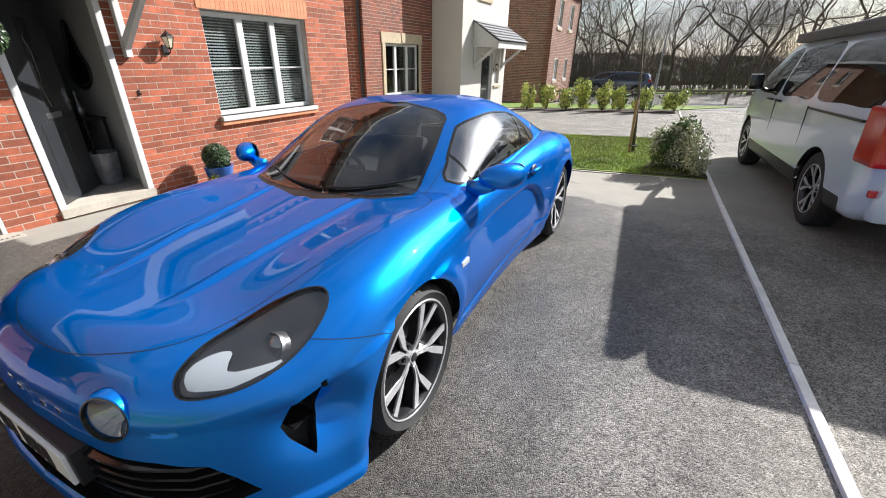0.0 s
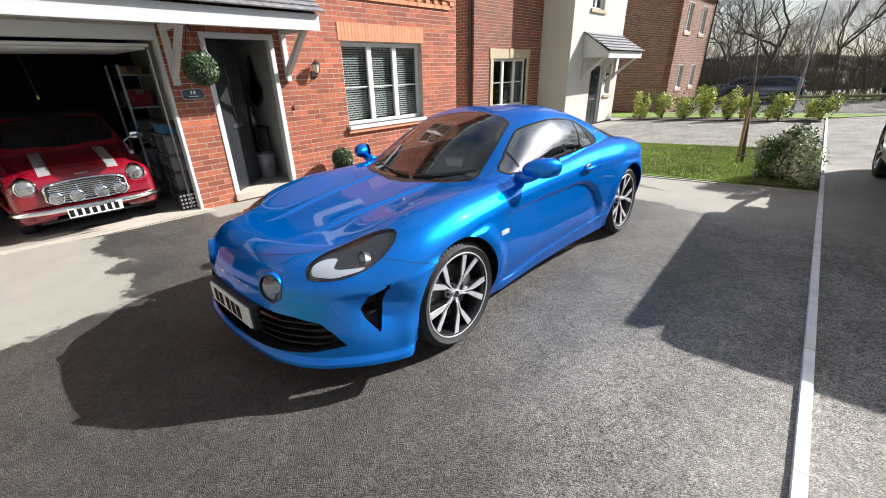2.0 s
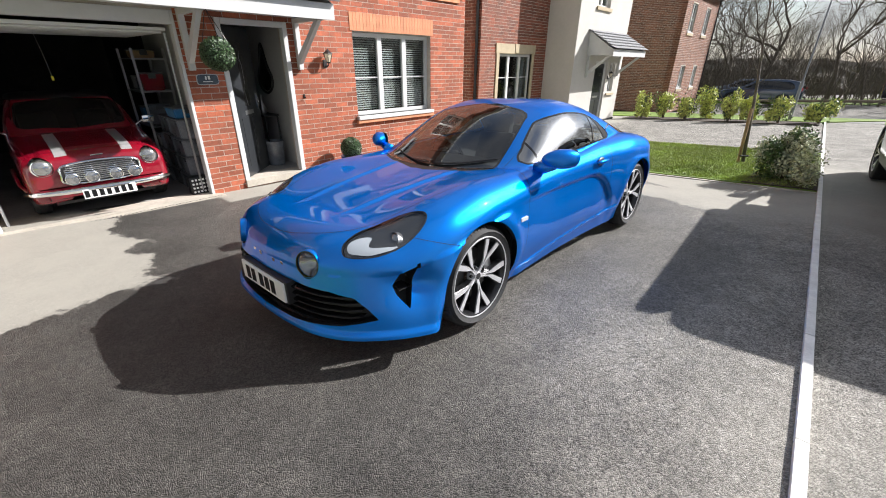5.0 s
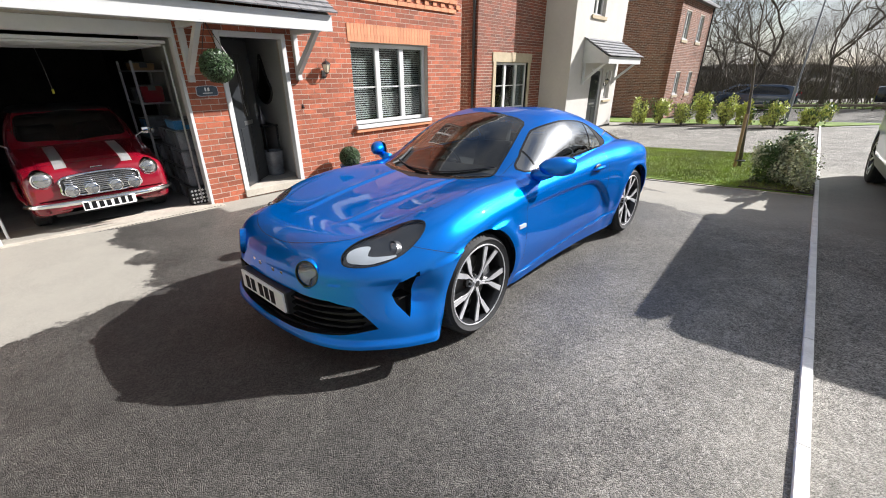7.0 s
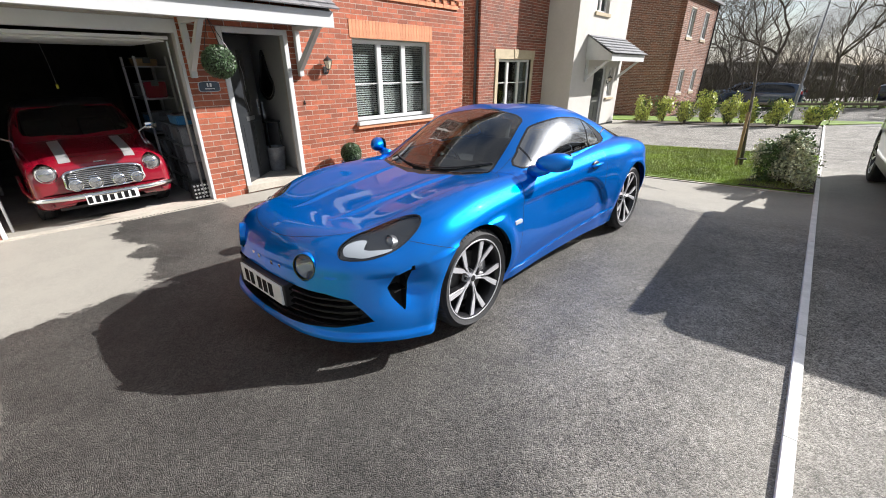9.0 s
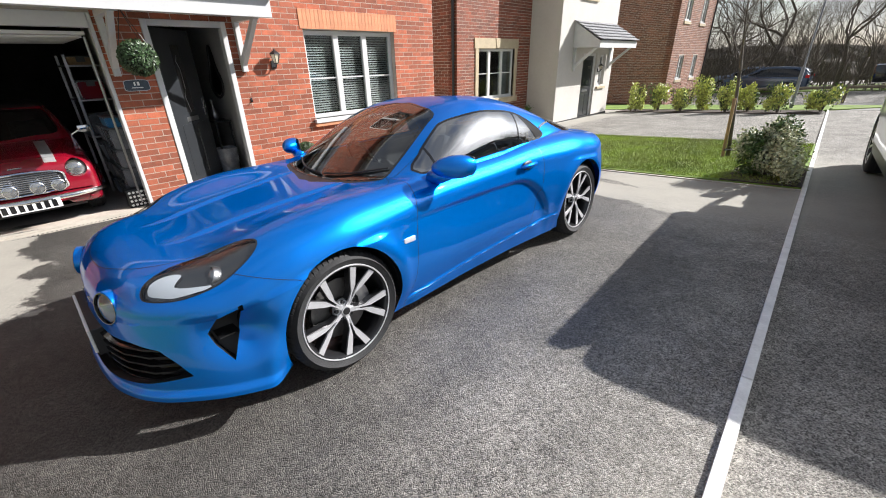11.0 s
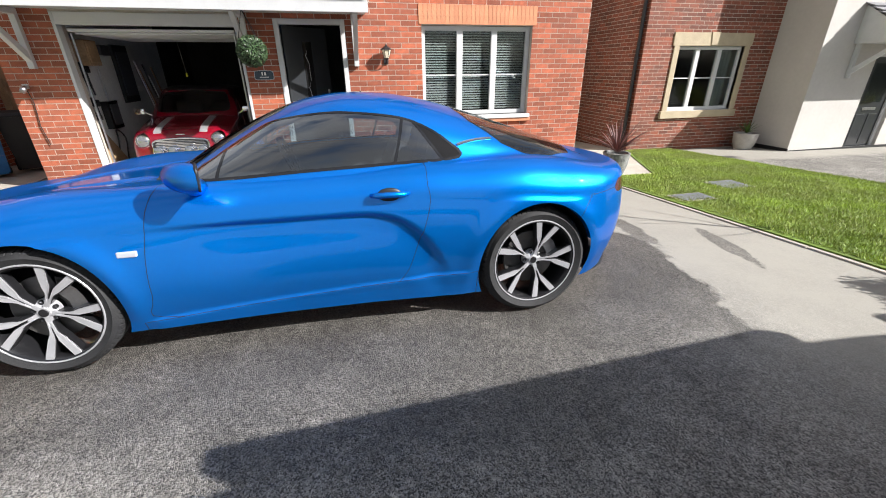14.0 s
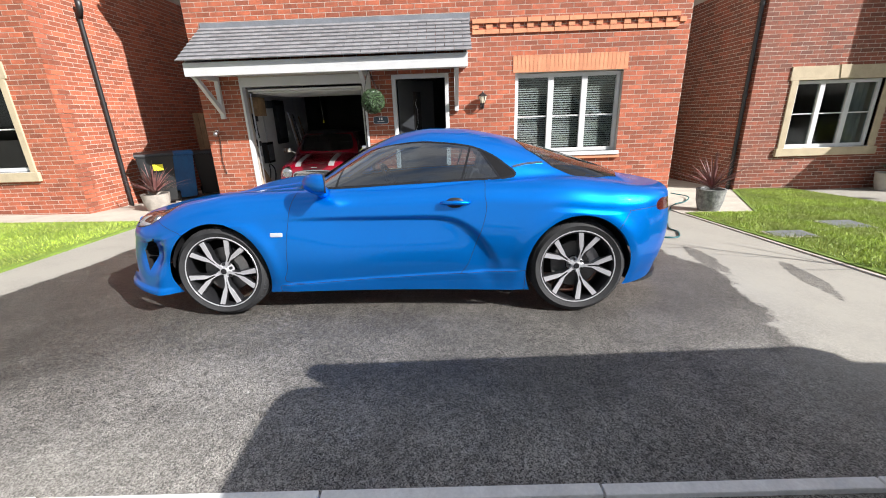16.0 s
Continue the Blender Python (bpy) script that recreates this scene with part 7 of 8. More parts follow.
def far_car(m, paint, label):
    v = thing("estate_car", label, "car", m, group="cars parked beyond the shrubs")
    bm = loft([(0.0, 0.72, 0.34, 0.80, 0.98, 0.62), (0.1, 0.84, 0.28, 0.88, 1.25, 0.60), (0.4, 0.90, 0.24, 0.92, 1.50, 0.60), (1.2, 0.91, 0.22, 0.92, 1.58, 0.62), (2.2, 0.91, 0.22, 0.90, 1.55, 0.62), (2.7, 0.91, 0.22, 0.90, 1.36, 0.62),
               (3.15, 0.90, 0.22, 0.88, 1.06, 0.72), (3.8, 0.86, 0.24, 0.80, 0.95, 0.70), (4.25, 0.74, 0.26, 0.66, 0.78, 0.6), (4.4, 0.5, 0.3, 0.5, 0.6, 0.4)], 70)
    sg = inside_poly(rounded([(0.45, 1.0), (0.6, 1.38), (1.2, 1.45), (2.1, 1.43), (2.6, 1.22), (2.9, 1.0), (1.6, 0.97)], 4))
    rg = inside_poly([(-0.1, 1.02), (0.55, 1.02), (0.50, 1.4), (-0.1, 1.4)])
    skin(bm, [
        ("arch_rear", lambda c: math.hypot(c.y - 0.85, c.z - 0.33) - 0.37 if c.x > 0.55 else 1.0),
        ("arch_front", lambda c: math.hypot(c.y - 3.5, c.z - 0.33) - 0.37 if c.x > 0.55 else 1.0),
        ("side_window", lambda c: sg(c.y, c.z) if c.x > 0.55 else 1.0),
        ("rear_window", lambda c: rg(c.x, c.z) if c.y < 0.5 else 1.0),
        ("windscreen", lambda c: max(2.72 - c.y, c.y - 3.15, c.x - 0.62, 1.06 - c.z) if c.y > 2.2 else 1.0),
    ], v, paint, ("side_window", "rear_window", "windscreen"))
    van_wheels(v, 0.89, (0.85, 3.5), 0.33, 0.21, 0.22)
    for sd in (1, -1):
        part("tail_light", boxbm(sd * 0.76 - 0.09, sd * 0.76 + 0.09, 0.02, 0.2, 0.92, 1.10, 0.03), "tail", v, "red tail light")
    part("floor_pan", boxbm(-0.55, 0.55, 0.2, 4.2, 0.22, 0.26), "black", v)
    return v


M["navy"] = mat("dark_blue_paint", (0.04, 0.065, 0.11), 0.25, metal=0.4, coat=1.0)
M["pale_paint"] = mat("pale_blue_grey_paint", (0.22, 0.26, 0.33), 0.25, metal=0.4, coat=1.0)
for x, y, p, lb in ((-0.55, 33.4, "navy", "dark blue estate car parked beyond the shrubs"), (-1.9, 36.2, "pale_paint", "pale grey-blue estate car parked behind another")):
    far_car(Matrix.Translation((x, y, g(x, y))) @ Matrix.Rotation(radians(86), 4, "Z") @ Matrix.Diagonal((1, 1, 0.93, 1)), p, lb)


# ---- the small red car in the garage ----
def small_red_car():
    # s runs from its nose backwards; the nose points out of the garage
    xn, yc = -5.18, 0.255
    zf = -0.262
    v = thing("small_red_car", "small classic red car with silver bonnet stripes in the garage", "car",
              Matrix.Translation((xn, yc, zf)) @ Matrix.Rotation(radians(90), 4, "Z"))
    bm = loft([(0.0, 0.60, 0.27, 0.50, 0.66, 0.44), (0.03, 0.66, 0.23, 0.56, 0.71, 0.50), (0.12, 0.69, 0.20, 0.64, 0.775, 0.52), (0.35, 0.70, 0.18, 0.72, 0.83, 0.53), (0.80, 0.705, 0.17, 0.80, 0.90, 0.60),
               (0.92, 0.705, 0.17, 0.82, 0.98, 0.60), (1.15, 0.705, 0.17, 0.84, 1.24, 0.565), (1.30, 0.705, 0.17, 0.84, 1.315, 0.56), (1.6, 0.70, 0.17, 0.84, 1.345, 0.56), (2.2, 0.69, 0.17, 0.84, 1.32, 0.55), (2.5, 0.68, 0.18, 0.84, 1.20, 0.53), (2.9, 0.64, 0.22, 0.78, 0.86, 0.5), (3.05, 0.5, 0.3, 0.55, 0.62, 0.4)])
    sg = inside_poly([(1.22, 0.89), (1.36, 1.20), (2.2, 1.20), (2.45, 0.90)])
    scr = inside_poly(rounded([(-0.1, 0.955), (0.3, 0.955), (0.545, 0.975), (0.525, 1.15), (0.47, 1.245), (0.2, 1.265), (-0.1, 1.265)], 3))
    skin(bm, [
        ("arch_front", lambda c: math.hypot(c.y - 0.55, c.z - 0.26) - 0.29 if c.x > 0.45 else 1.0),
        ("arch_rear", lambda c: math.hypot(c.y - 2.57, c.z - 0.26) - 0.28 if c.x > 0.45 else 1.0),
        ("windscreen", lambda c: scr(c.x, c.z) if 0.8 < c.y < 1.4 else 1.0),
        ("side_window", lambda c: sg(c.y, c.z) if c.x > 0.5 else 1.0),
        ("roof", lambda c: 1.278 - c.z),
    ], v, "red", ("windscreen", "side_window"), ("roof",))
    van_wheels(v, 0.70, (0.55, 2.57), 0.255, 0.165, 0.165)
    # grille with chrome slats
    gr = part("grille", prism(bmesh.new(), rounded([(-0.34, 0.43), (-0.37, 0.53), (-0.33, 0.625), (0, 0.65), (0.33, 0.625), (0.37, 0.53), (0.34, 0.43), (0, 0.42)], 4), -0.03, 0.03, "y"), "black", v, "chrome slatted grille")
    bm = bmesh.new()
    tube(bm, [(a, -0.035, b) for a, b in rounded([(-0.35, 0.43), (-0.38, 0.53), (-0.34, 0.63), (0, 0.658), (0.34, 0.63), (0.38, 0.53), (0.35, 0.43), (0, 0.412)], 4)] + [(-0.35, -0.035, 0.43)], 0.012, 8)
    part("grille_surround", bm, "chrome", gr)
    for k in range(9):
        z = 0.445 + k * 0.0225
        w = 0.345 if 1 < k < 7 else 0.325
        part("grille_slat", boxbm(-w, w, -0.040, -0.03, z - 0.006, z + 0.006, 0.002), "chrome", gr)
    part("bonnet_badge", boxbm(-0.06, 0.06, 0.02, 0.05, 0.70, 0.715, 0.004), "chrome", v)
    for sd in (1, -1):
        hl = part("headlight", revolve(bmesh.new(), [(0.16, 0.115), (0.0, 0.105), (-0.02, 0.098), (-0.028, 0.088), (0.0, 0.086)], 32, "y", Matrix.Translation((sd * 0.512, 0.02, 0.625))), "chrome", v, "round chrome-ringed headlight", smooth="auto")
        part("lamp_lens", revolve(bmesh.new(), [(-0.048, 0.0), (-0.043, 0.04), (-0.030, 0.072), (-0.012, 0.088)], 28, "y", Matrix.Translation((sd * 0.512, 0.02, 0.625))), "lamp_clear", hl, smooth=True)
        part("indicator", revolve(bmesh.new(), [(-0.03, 0.0), (-0.02, 0.025), (0.02, 0.034)], 20, "y", Matrix.Translation((sd * 0.555, 0.03, 0.455))), "lamp_clear", v, smooth=True)
        for x in (0.115, 0.30):
            sp = part("spot_lamp", revolve(bmesh.new(), [(0.06, 0.0), (0.05, 0.05), (0.0, 0.066), (-0.03, 0.068), (-0.035, 0.060)], 26, "y", Matrix.Translation((sd * x, -0.08, 0.485))), "chrome", v, "round chrome spot lamp", smooth="auto")
            part("lamp_lens", revolve(bmesh.new(), [(-0.040, 0.0), (-0.036, 0.03), (-0.028, 0.060)], 24, "y", Matrix.Translation((sd * x, -0.08, 0.485))), "lamp_clear", sp, smooth=True)
        bm = bmesh.new()
        rows_ = []
        for k in range(14):
            s = 0.05 + k * 0.055
            zt = spline([(0.03, 0.712), (0.12, 0.778), (0.35, 0.832), (0.80, 0.902)])(s) - 0.004
            a = sd * 0.26
            b = sd * 0.37
            rows_.append((bm.verts.new((a, s, zt + 0.008)), bm.verts.new((b, s, zt - 0.002 + 0.004))))
        for q, r_ in zip(rows_, rows_[1:]):
            bm.faces.new((q[0], q[1], r_[1], r_[0]))
        part("bonnet_stripe", bm, "silver", v, "silver bonnet stripe")
        mir = part("mirror", boxbm(sd * 0.82 - 0.075, sd * 0.82 + 0.075, 0.93, 1.0, 0.93, 1.02, 0.02), "chrome", v, smooth="auto")
        bm = bmesh.new()
        tube(bm, [(sd * 0.66, 1.0, 0.90), (sd * 0.76, 0.98, 0.96)], 0.012, 6)
        part("mirror_arm", bm, "chrome", mir)
        bm = bmesh.new()
        tube(bm, [(sd * 0.55, -0.01, 0.27), (sd * 0.66, 0.15, 0.28), (sd * 0.735, 0.30, 0.42), (sd * 0.74, 0.52, 0.555), (sd * 0.735, 0.74, 0.46), (sd * 0.72, 0.84, 0.25)], 0.022, 8)
        part("arch_flare", bm, "red", v, smooth=True)
    bm = bmesh.new()
    tube(bm, [(-0.72, 0.10, 0.34), (-0.66, 0.0, 0.345), (-0.4, -0.10, 0.35), (0.0, -0.125, 0.35), (0.4, -0.10, 0.35), (0.66, 0.0, 0.345), (0.72, 0.10, 0.34)], 0.030, 10)
    part("bumper", bm, "chrome", v, "curved chrome bumper", smooth=True)
    pl = part("number_plate", boxbm(-0.26, 0.26, -0.165, -0.155, 0.235, 0.345, 0.003), "plate_white", v, "white number plate", m=Matrix.Rotation(radians(-4), 4, "X"))
    for x0 in (-0.225, -0.155, -0.085, -0.015, 0.06, 0.13, 0.20):
        part("plate_bar", boxbm(x0 - 0.022, x0 + 0.022, -0.168, -0.1655, 0.25, 0.33), "gloss_black", pl)
    for x0, x1 in ((-0.42, -0.02), (0.05, 0.45)):
        bm = bmesh.new()
        tube(bm, [(x0, 0.945, 0.955), ((x0 + x1) / 2, 0.952, 0.962), (x1, 0.962, 0.968)], 0.006, 6)
        part("wiper", bm, "black", v)
    part("floor_pan", boxbm(-0.5, 0.5, 0.1, 2.9, 0.17, 0.2), "black", v)
    for x in (-0.3, 0.3):
        part("seat", boxbm(x - 0.2, x + 0.2, 1.65, 1.8, 0.5, 1.08, 0.05), "interior", v, smooth="auto")
    bm = bmesh.new()
    tube(bm, [(0.3 + 0.18 * math.cos(a), 1.32 + 0.08 * math.sin(a), 0.93 + 0.14 * math.sin(a)) for a in [k * math.tau / 24 for k in range(25)]], 0.011, 6)
    part("steering_wheel", bm, "black", v)
    return v


small_red_car()


# ---- garage and hall contents ----
M["clear_box"] = mat("clear_plastic_box", (0.17, 0.18, 0.20), 0.25, vary=0.25, scale=8, coat=0.3)
M["box_lid"] = mat("grey_box_lid", (0.07, 0.075, 0.085), 0.4, vary=0.2, scale=8)
M["blue_box"] = mat("blue_box", (0.03, 0.17, 0.36), 0.45, vary=0.15, scale=10)


def storage_box(x, y, z, w, d, h, body_mat="clear_box", label="clear plastic storage box with grey lid in the garage"):
    ob = thing("storage_box", label, "box", Matrix.Translation((x, y, z)), group="storage boxes in the garage")
    bm = bmesh.new()
    lo = [bm.verts.new((sx * d * 0.46, sy * w * 0.46, 0)) for sx, sy in ((-1, -1), (1, -1), (1, 1), (-1, 1))]
    hi = [bm.verts.new((sx * d * 0.5, sy * w * 0.5, h - 0.02)) for sx, sy in ((-1, -1), (1, -1), (1, 1), (-1, 1))]
    bm.faces.new(lo[::-1]), bm.faces.new(hi)
    for i in range(4):
        bm.faces.new((lo[i], lo[(i + 1) % 4], hi[(i + 1) % 4], hi[i]))
    bmesh.ops.bevel(bm, geom=bm.edges[:], offset=0.012, segments=2, affect="EDGES")
    part("body", bm, body_mat, ob)
    part("lid", boxbm(-d * 0.52, d * 0.52, -w * 0.52, w * 0.52, h - 0.018, h, 0.006), "box_lid", ob)
    part("clip", boxbm(d * 0.5, d * 0.53, -0.05, 0.05, h - 0.08, h - 0.01, 0.004), "box_lid", ob)
    return ob


rng = random.Random(12)
zf = -0.268
for col, (x, y) in enumerate(((-5.55, 1.42), (-6.0, 1.42), (-6.45, 1.40))):
    z = zf
    for k in range(4 - (col == 2)):
        h = 0.24 + 0.03 * ((k + col) % 2)
        storage_box(x, y, z, 0.40, 0.40, h)
        z += h
storage_box(-5.60, 1.42, zf + 1.02, 0.38, 0.40, 0.14, "blue_box", "blue plastic box on top of the stack")
bag = thing("tool_bag", "black bag with white spots on the garage floor", "bag", Matrix.Translation((-5.24, 1.27, zf)))
part("bag_body", boxbm(-0.07, 0.07, -0.13, 0.13, 0.0, 0.26, 0.03), "black", bag, smooth="auto")
for i in range(5):
    for j in range(4):
        part("spot", revolve(bmesh.new(), [(0.0705, 0.016), (0.072, 0.0)], 10, "x", Matrix.Translation((0, -0.09 + i * 0.045, 0.05 + j * 0.055))), "plate_white", bag)
shelf = thing("shelf_unit", "metal garage shelving with cluttered boxes", "shelving", Matrix.Translation((-6.9, 1.38, zf)))
for x in (-0.4, 0.4):
    for y in (-0.2, 0.2):
        part("upright", boxbm(x - 0.015, x + 0.015, y - 0.015, y + 0.015, 0, 1.9), "steel", shelf)
for z in (0.3, 0.8, 1.3, 1.75):
    part("shelf", boxbm(-0.42, 0.42, -0.22, 0.22, z, z + 0.02), "steel", shelf)
for x, z, w, h, mt in ((-7.1, 0.82, 0.25, 0.25, "blue_box"), (-6.75, 0.82, 0.22, 0.3, "clear_box"), (-7.05, 1.32, 0.3, 0.2, "box_lid"), (-6.7, 1.32, 0.2, 0.25, "red"), (-6.95, 0.32, 0.4, 0.3, "clear_box"), (-6.9, 1.77, 0.35, 0.12, "timber")):
    storage_box(x, 1.38, zf + z, 0.3, w, h, mt, "small box standing on the garage shelves")
# posters and boards on the side wall
for i, (x, z, w, h, mt) in enumerate(((-5.45, 1.30, 0.22, 0.42, "plate_white"), (-5.75, 1.35, 0.25, 0.30, "red"), (-6.1, 1.30, 0.3, 0.42, "dim_dark"), (-6.5, 1.6, 0.3, 0.25, "plate_white"), (-5.75, 0.98, 0.3, 0.2, "timber"), (-5.5, 1.0, 0.16, 0.22, "blue_box"))):
    p_ = thing("wall_sign", "small enamel sign hung on the garage wall", "sign", Matrix.Translation((x, 1.693, z)), group="signs on the garage wall")
    part("sign_plate", boxbm(-w / 2, w / 2, -0.012, 0.0, -h / 2, h / 2, 0.004), mt, p_)
    part("sign_bar", boxbm(-w * 0.35, w * 0.35, -0.0145, -0.0122, -h * 0.08, h * 0.08), "black" if mt != "dim_dark" else "plate_white", p_)
M["white_wall"] = mat("white_painted_block", (0.76, 0.76, 0.74), 0.85, vary=0.08, scale=3, bump=0.3, bscale=25)
lin = thing("garage_lining", "white painted side wall inside the garage", "wall", kind="structure")
part("lining", boxbm(-9.0, HX - 0.285, -1.047, -1.03, -0.27, 2.15), "white_wall", lin)
pull = thing("pull_cord", "hanging pull cord in the garage", "cord", Matrix.Translation((-6.3, 0.22, 1.28)))
bm = bmesh.new()
tube(bm, [(0, 0, 0.0), (0.01, -0.01, 0.25), (0.0, -0.03, 0.495)], 0.003, 5)
part("cord", bm, "steel", pull)
part("pull_handle", boxbm(-0.012, 0.012, -0.012, 0.012, -0.05, 0.0, 0.004), "yellow", pull)
def wall_item(name, label, category, x, z, w, h, d, material, front=None):
    """A case fixed to the white garage wall, centred at x, z."""
    o = thing(name, label, category, Matrix.Translation((x, -1.02, z)))
    part("case", boxbm(-w / 2, w / 2, 0.0, d, -h / 2, h / 2, 0.012), material, o)
    if front:
        part("case_front", boxbm(-w * 0.38, w * 0.38, d, d + 0.012, -h * 0.38, h * 0.38, 0.004), front, o)
    return o


board = thing("plywood_board", "pale plywood offcut leaning on the garage wall", "board", Matrix.Translation((-5.52, -1.02, -0.262)))
part("sheet", prism(bmesh.new(), [(-0.72, 0.0), (0.08, 0.0), (0.02, 0.94), (-0.13, 0.93)], 0.0, 0.018, "y", Matrix.Translation((0, 0.12, 0)) @ Matrix.Rotation(radians(8), 4, "X")), "timber", board)
wall_item("wall_cabinet", "small wooden cabinet on the garage wall", "cabinet", -5.84, 1.57, 0.34, 0.34, 0.20, "timber", "timber")
wall_item("wall_charger", "black charger box on the white garage wall", "charger", -6.14, 0.68, 0.32, 0.42, 0.11, "gloss_black", "box_lid")
wall_item("pegboard", "tall dark pegboard of tools on the garage wall", "pegboard", -7.08, 1.27, 0.54, 0.92, 0.05, "black", "box_lid")
wall_item("fuse_box", "small dark fuse box high on the wall", "fuse box", -6.48, 1.63, 0.28, 0.15, 0.09, "box_lid")
wall_item("wall_socket", "white double socket on the garage wall", "socket", -7.55, 1.02, 0.15, 0.09, 0.03, "plate_white")
con = thing("conduit", "grey conduit pipe running up the garage wall", "conduit", Matrix.Translation((-6.24, -1.02, 0.88)))
part("pipe", tube(bmesh.new(), [(0, 0.02, 0.0), (0, 0.02, 0.72)], 0.011, 8), "silver", con)
for k, (x, l, mt) in enumerate(((-7.62, 1.75, "steel"), (-7.76, 1.6, "timber"), (-7.92, 1.7, "black"), (-8.1, 1.5, "steel"), (-8.3, 1.65, "timber"))):
    pole = thing("long_tool", "long-handled garden tool leaning in the garage", "tool", Matrix.Translation((x, -0.72, -0.262)), group="tools leaning on the garage wall")
    part("shaft", tube(bmesh.new(), [(0, 0, 0.02), (0.02, -0.13, l * 0.5), (0.05, -0.27, l)], 0.014, 8), mt, pole)
    part("tool_head", boxbm(-0.08, 0.08, -0.02, 0.02, 0.0, 0.16, 0.008), "black" if k % 2 else "steel", pole)
for k, (x, z, l) in enumerate(((-5.70, 1.38, 0.30), (-5.80, 1.33, 0.34), (-5.64, 0.90, 0.26), (-5.77, 0.86, 0.22))):
    hk = thing("hanging_tool", "dark hand tool hung on the garage wall", "tool", Matrix.Translation((x, -1.0, z)), group="tools hung on the garage wall")
    part("shaft", tube(bmesh.new(), [(0, 0.02, 0.0), (0.01, 0.04, -l * 0.6), (0.0, 0.05, -l)], [0.02, 0.016, 0.012], 8), "black", hk)
    part("tool_head", boxbm(-0.05, 0.05, 0.0, 0.07, -0.03, 0.07, 0.015), "black", hk)
cable = thing("charging_cable", "dark cable looped on the garage wall", "cable", Matrix.Translation((-6.14, -0.96, 0.24)))
bm = bmesh.new()
tube(bm, [(0.14 * math.cos(a) , 0.02 * math.sin(3 * a), 0.3 * math.sin(a) - 0.1) for a in [k * math.tau / 24 for k in range(25)]], 0.012, 6)
part("loop", bm, "black", cable)

mirr = thing("wall_mirror", "teardrop wall mirror with a dark frame in the hall", "mirror", Matrix.Translation((-6.2, 2.955, 1.30)))
drop = rounded([(0.0, 0.44), (0.13, 0.12), (0.25, -0.08), (0.19, -0.25), (0.0, -0.33), (-0.19, -0.25), (-0.25, -0.08), (-0.13, 0.12)], 5)
part("mirror_glass", prism(bmesh.new(), [(a * 0.85, b * 0.85 - 0.01) for a, b in drop], -0.012, -0.006, "y"), "chrome", mirr)
bm = bmesh.new()
tube(bm, [(a, -0.012, b) for a, b in drop] + [(drop[0][0], -0.012, drop[0][1])], 0.018, 8)
part("mirror_frame", bm, "black", mirr)
tab = thing("console_table", "slim black metal console table in the hall", "table", Matrix.Translation((-6.2, 2.78, -0.16)))
part("tabletop", boxbm(-0.35, 0.35, -0.13, 0.13, 0.78, 0.81, 0.004), "black", tab)
for x in (-0.33, 0.33):
    for y in (-0.11, 0.11):
        part("leg", boxbm(x - 0.012, x + 0.012, y - 0.012, y + 0.012, 0, 0.78), "black", tab)
vase = thing("ornament", "pale bird ornament on the hall table", "ornament", Matrix.Translation((-6.1, 2.76, 0.65)))
bm = bmesh.new()
revolve(bm, [(0.0, 0.05), (0.06, 0.07), (0.12, 0.05), (0.18, 0.018), (0.26, 0.012), (0.29, 0.022), (0.31, 0.0)], 18, "z")
part("body", bm, "steel", vase, smooth=True)
tubb = thing("hall_bin", "translucent white tub on the hall floor", "tub", Matrix.Translation((-5.75, 2.70, -0.155)))
bm = bmesh.new()
revolve(bm, [(0.0, 0.0), (0.0, 0.13), (0.40, 0.165), (0.40, 0.155), (0.03, 0.12), (0.03, 0.0)], 26, "z")
part("tub", bm, "clear_box", tubb, smooth="auto")


# ---- planting ----
def leaf_mass(centre, radii, n, size, seed, shell=0.35, upright=0.0):
    rng = random.Random(seed)
    verts, faces = [], []
    lumps = [(Vector((rng.gauss(0, 0.45) * radii[0], rng.gauss(0, 0.45) * radii[1], rng.uniform(-0.6, 0.5) * radii[2])), rng.uniform(0.45, 0.8)) for _ in range(9)]
    c0 = Vector(centre)
    for i in range(n):
        lc, lr = lumps[rng.randrange(9)]
        d = Vector((rng.gauss(0, 1), rng.gauss(0, 1), rng.gauss(0, 1))).normalized()
        q = rng.uniform(shell, 1.0) ** 0.6
        p = c0 + lc + Vector((d.x * radii[0], d.y * radii[1], d.z * radii[2])) * lr * q
        if p.z < c0.z - radii[2]:
            p.z = c0.z - radii[2] + rng.random() * 0.08
        t = Vector((rng.gauss(0, 1), rng.gauss(0, 1), rng.gauss(0, 1) + upright * 2)).normalized()
        b = t.cross(d + Vector((0, 0, 0.3))).normalized()
        l, w = size * rng.uniform(0.7, 1.3), size * rng.uniform(0.22, 0.4)
        k = len(verts)
        nrm = t.cross(b) * w * 0.3
        verts += [p, p + t * l * 0.5 + b * w + nrm, p + t * l, p + t * l * 0.5 - b * w + nrm]
        faces += [(k, k + 1, k + 2), (k, k + 2, k + 3)]
    return verts, faces


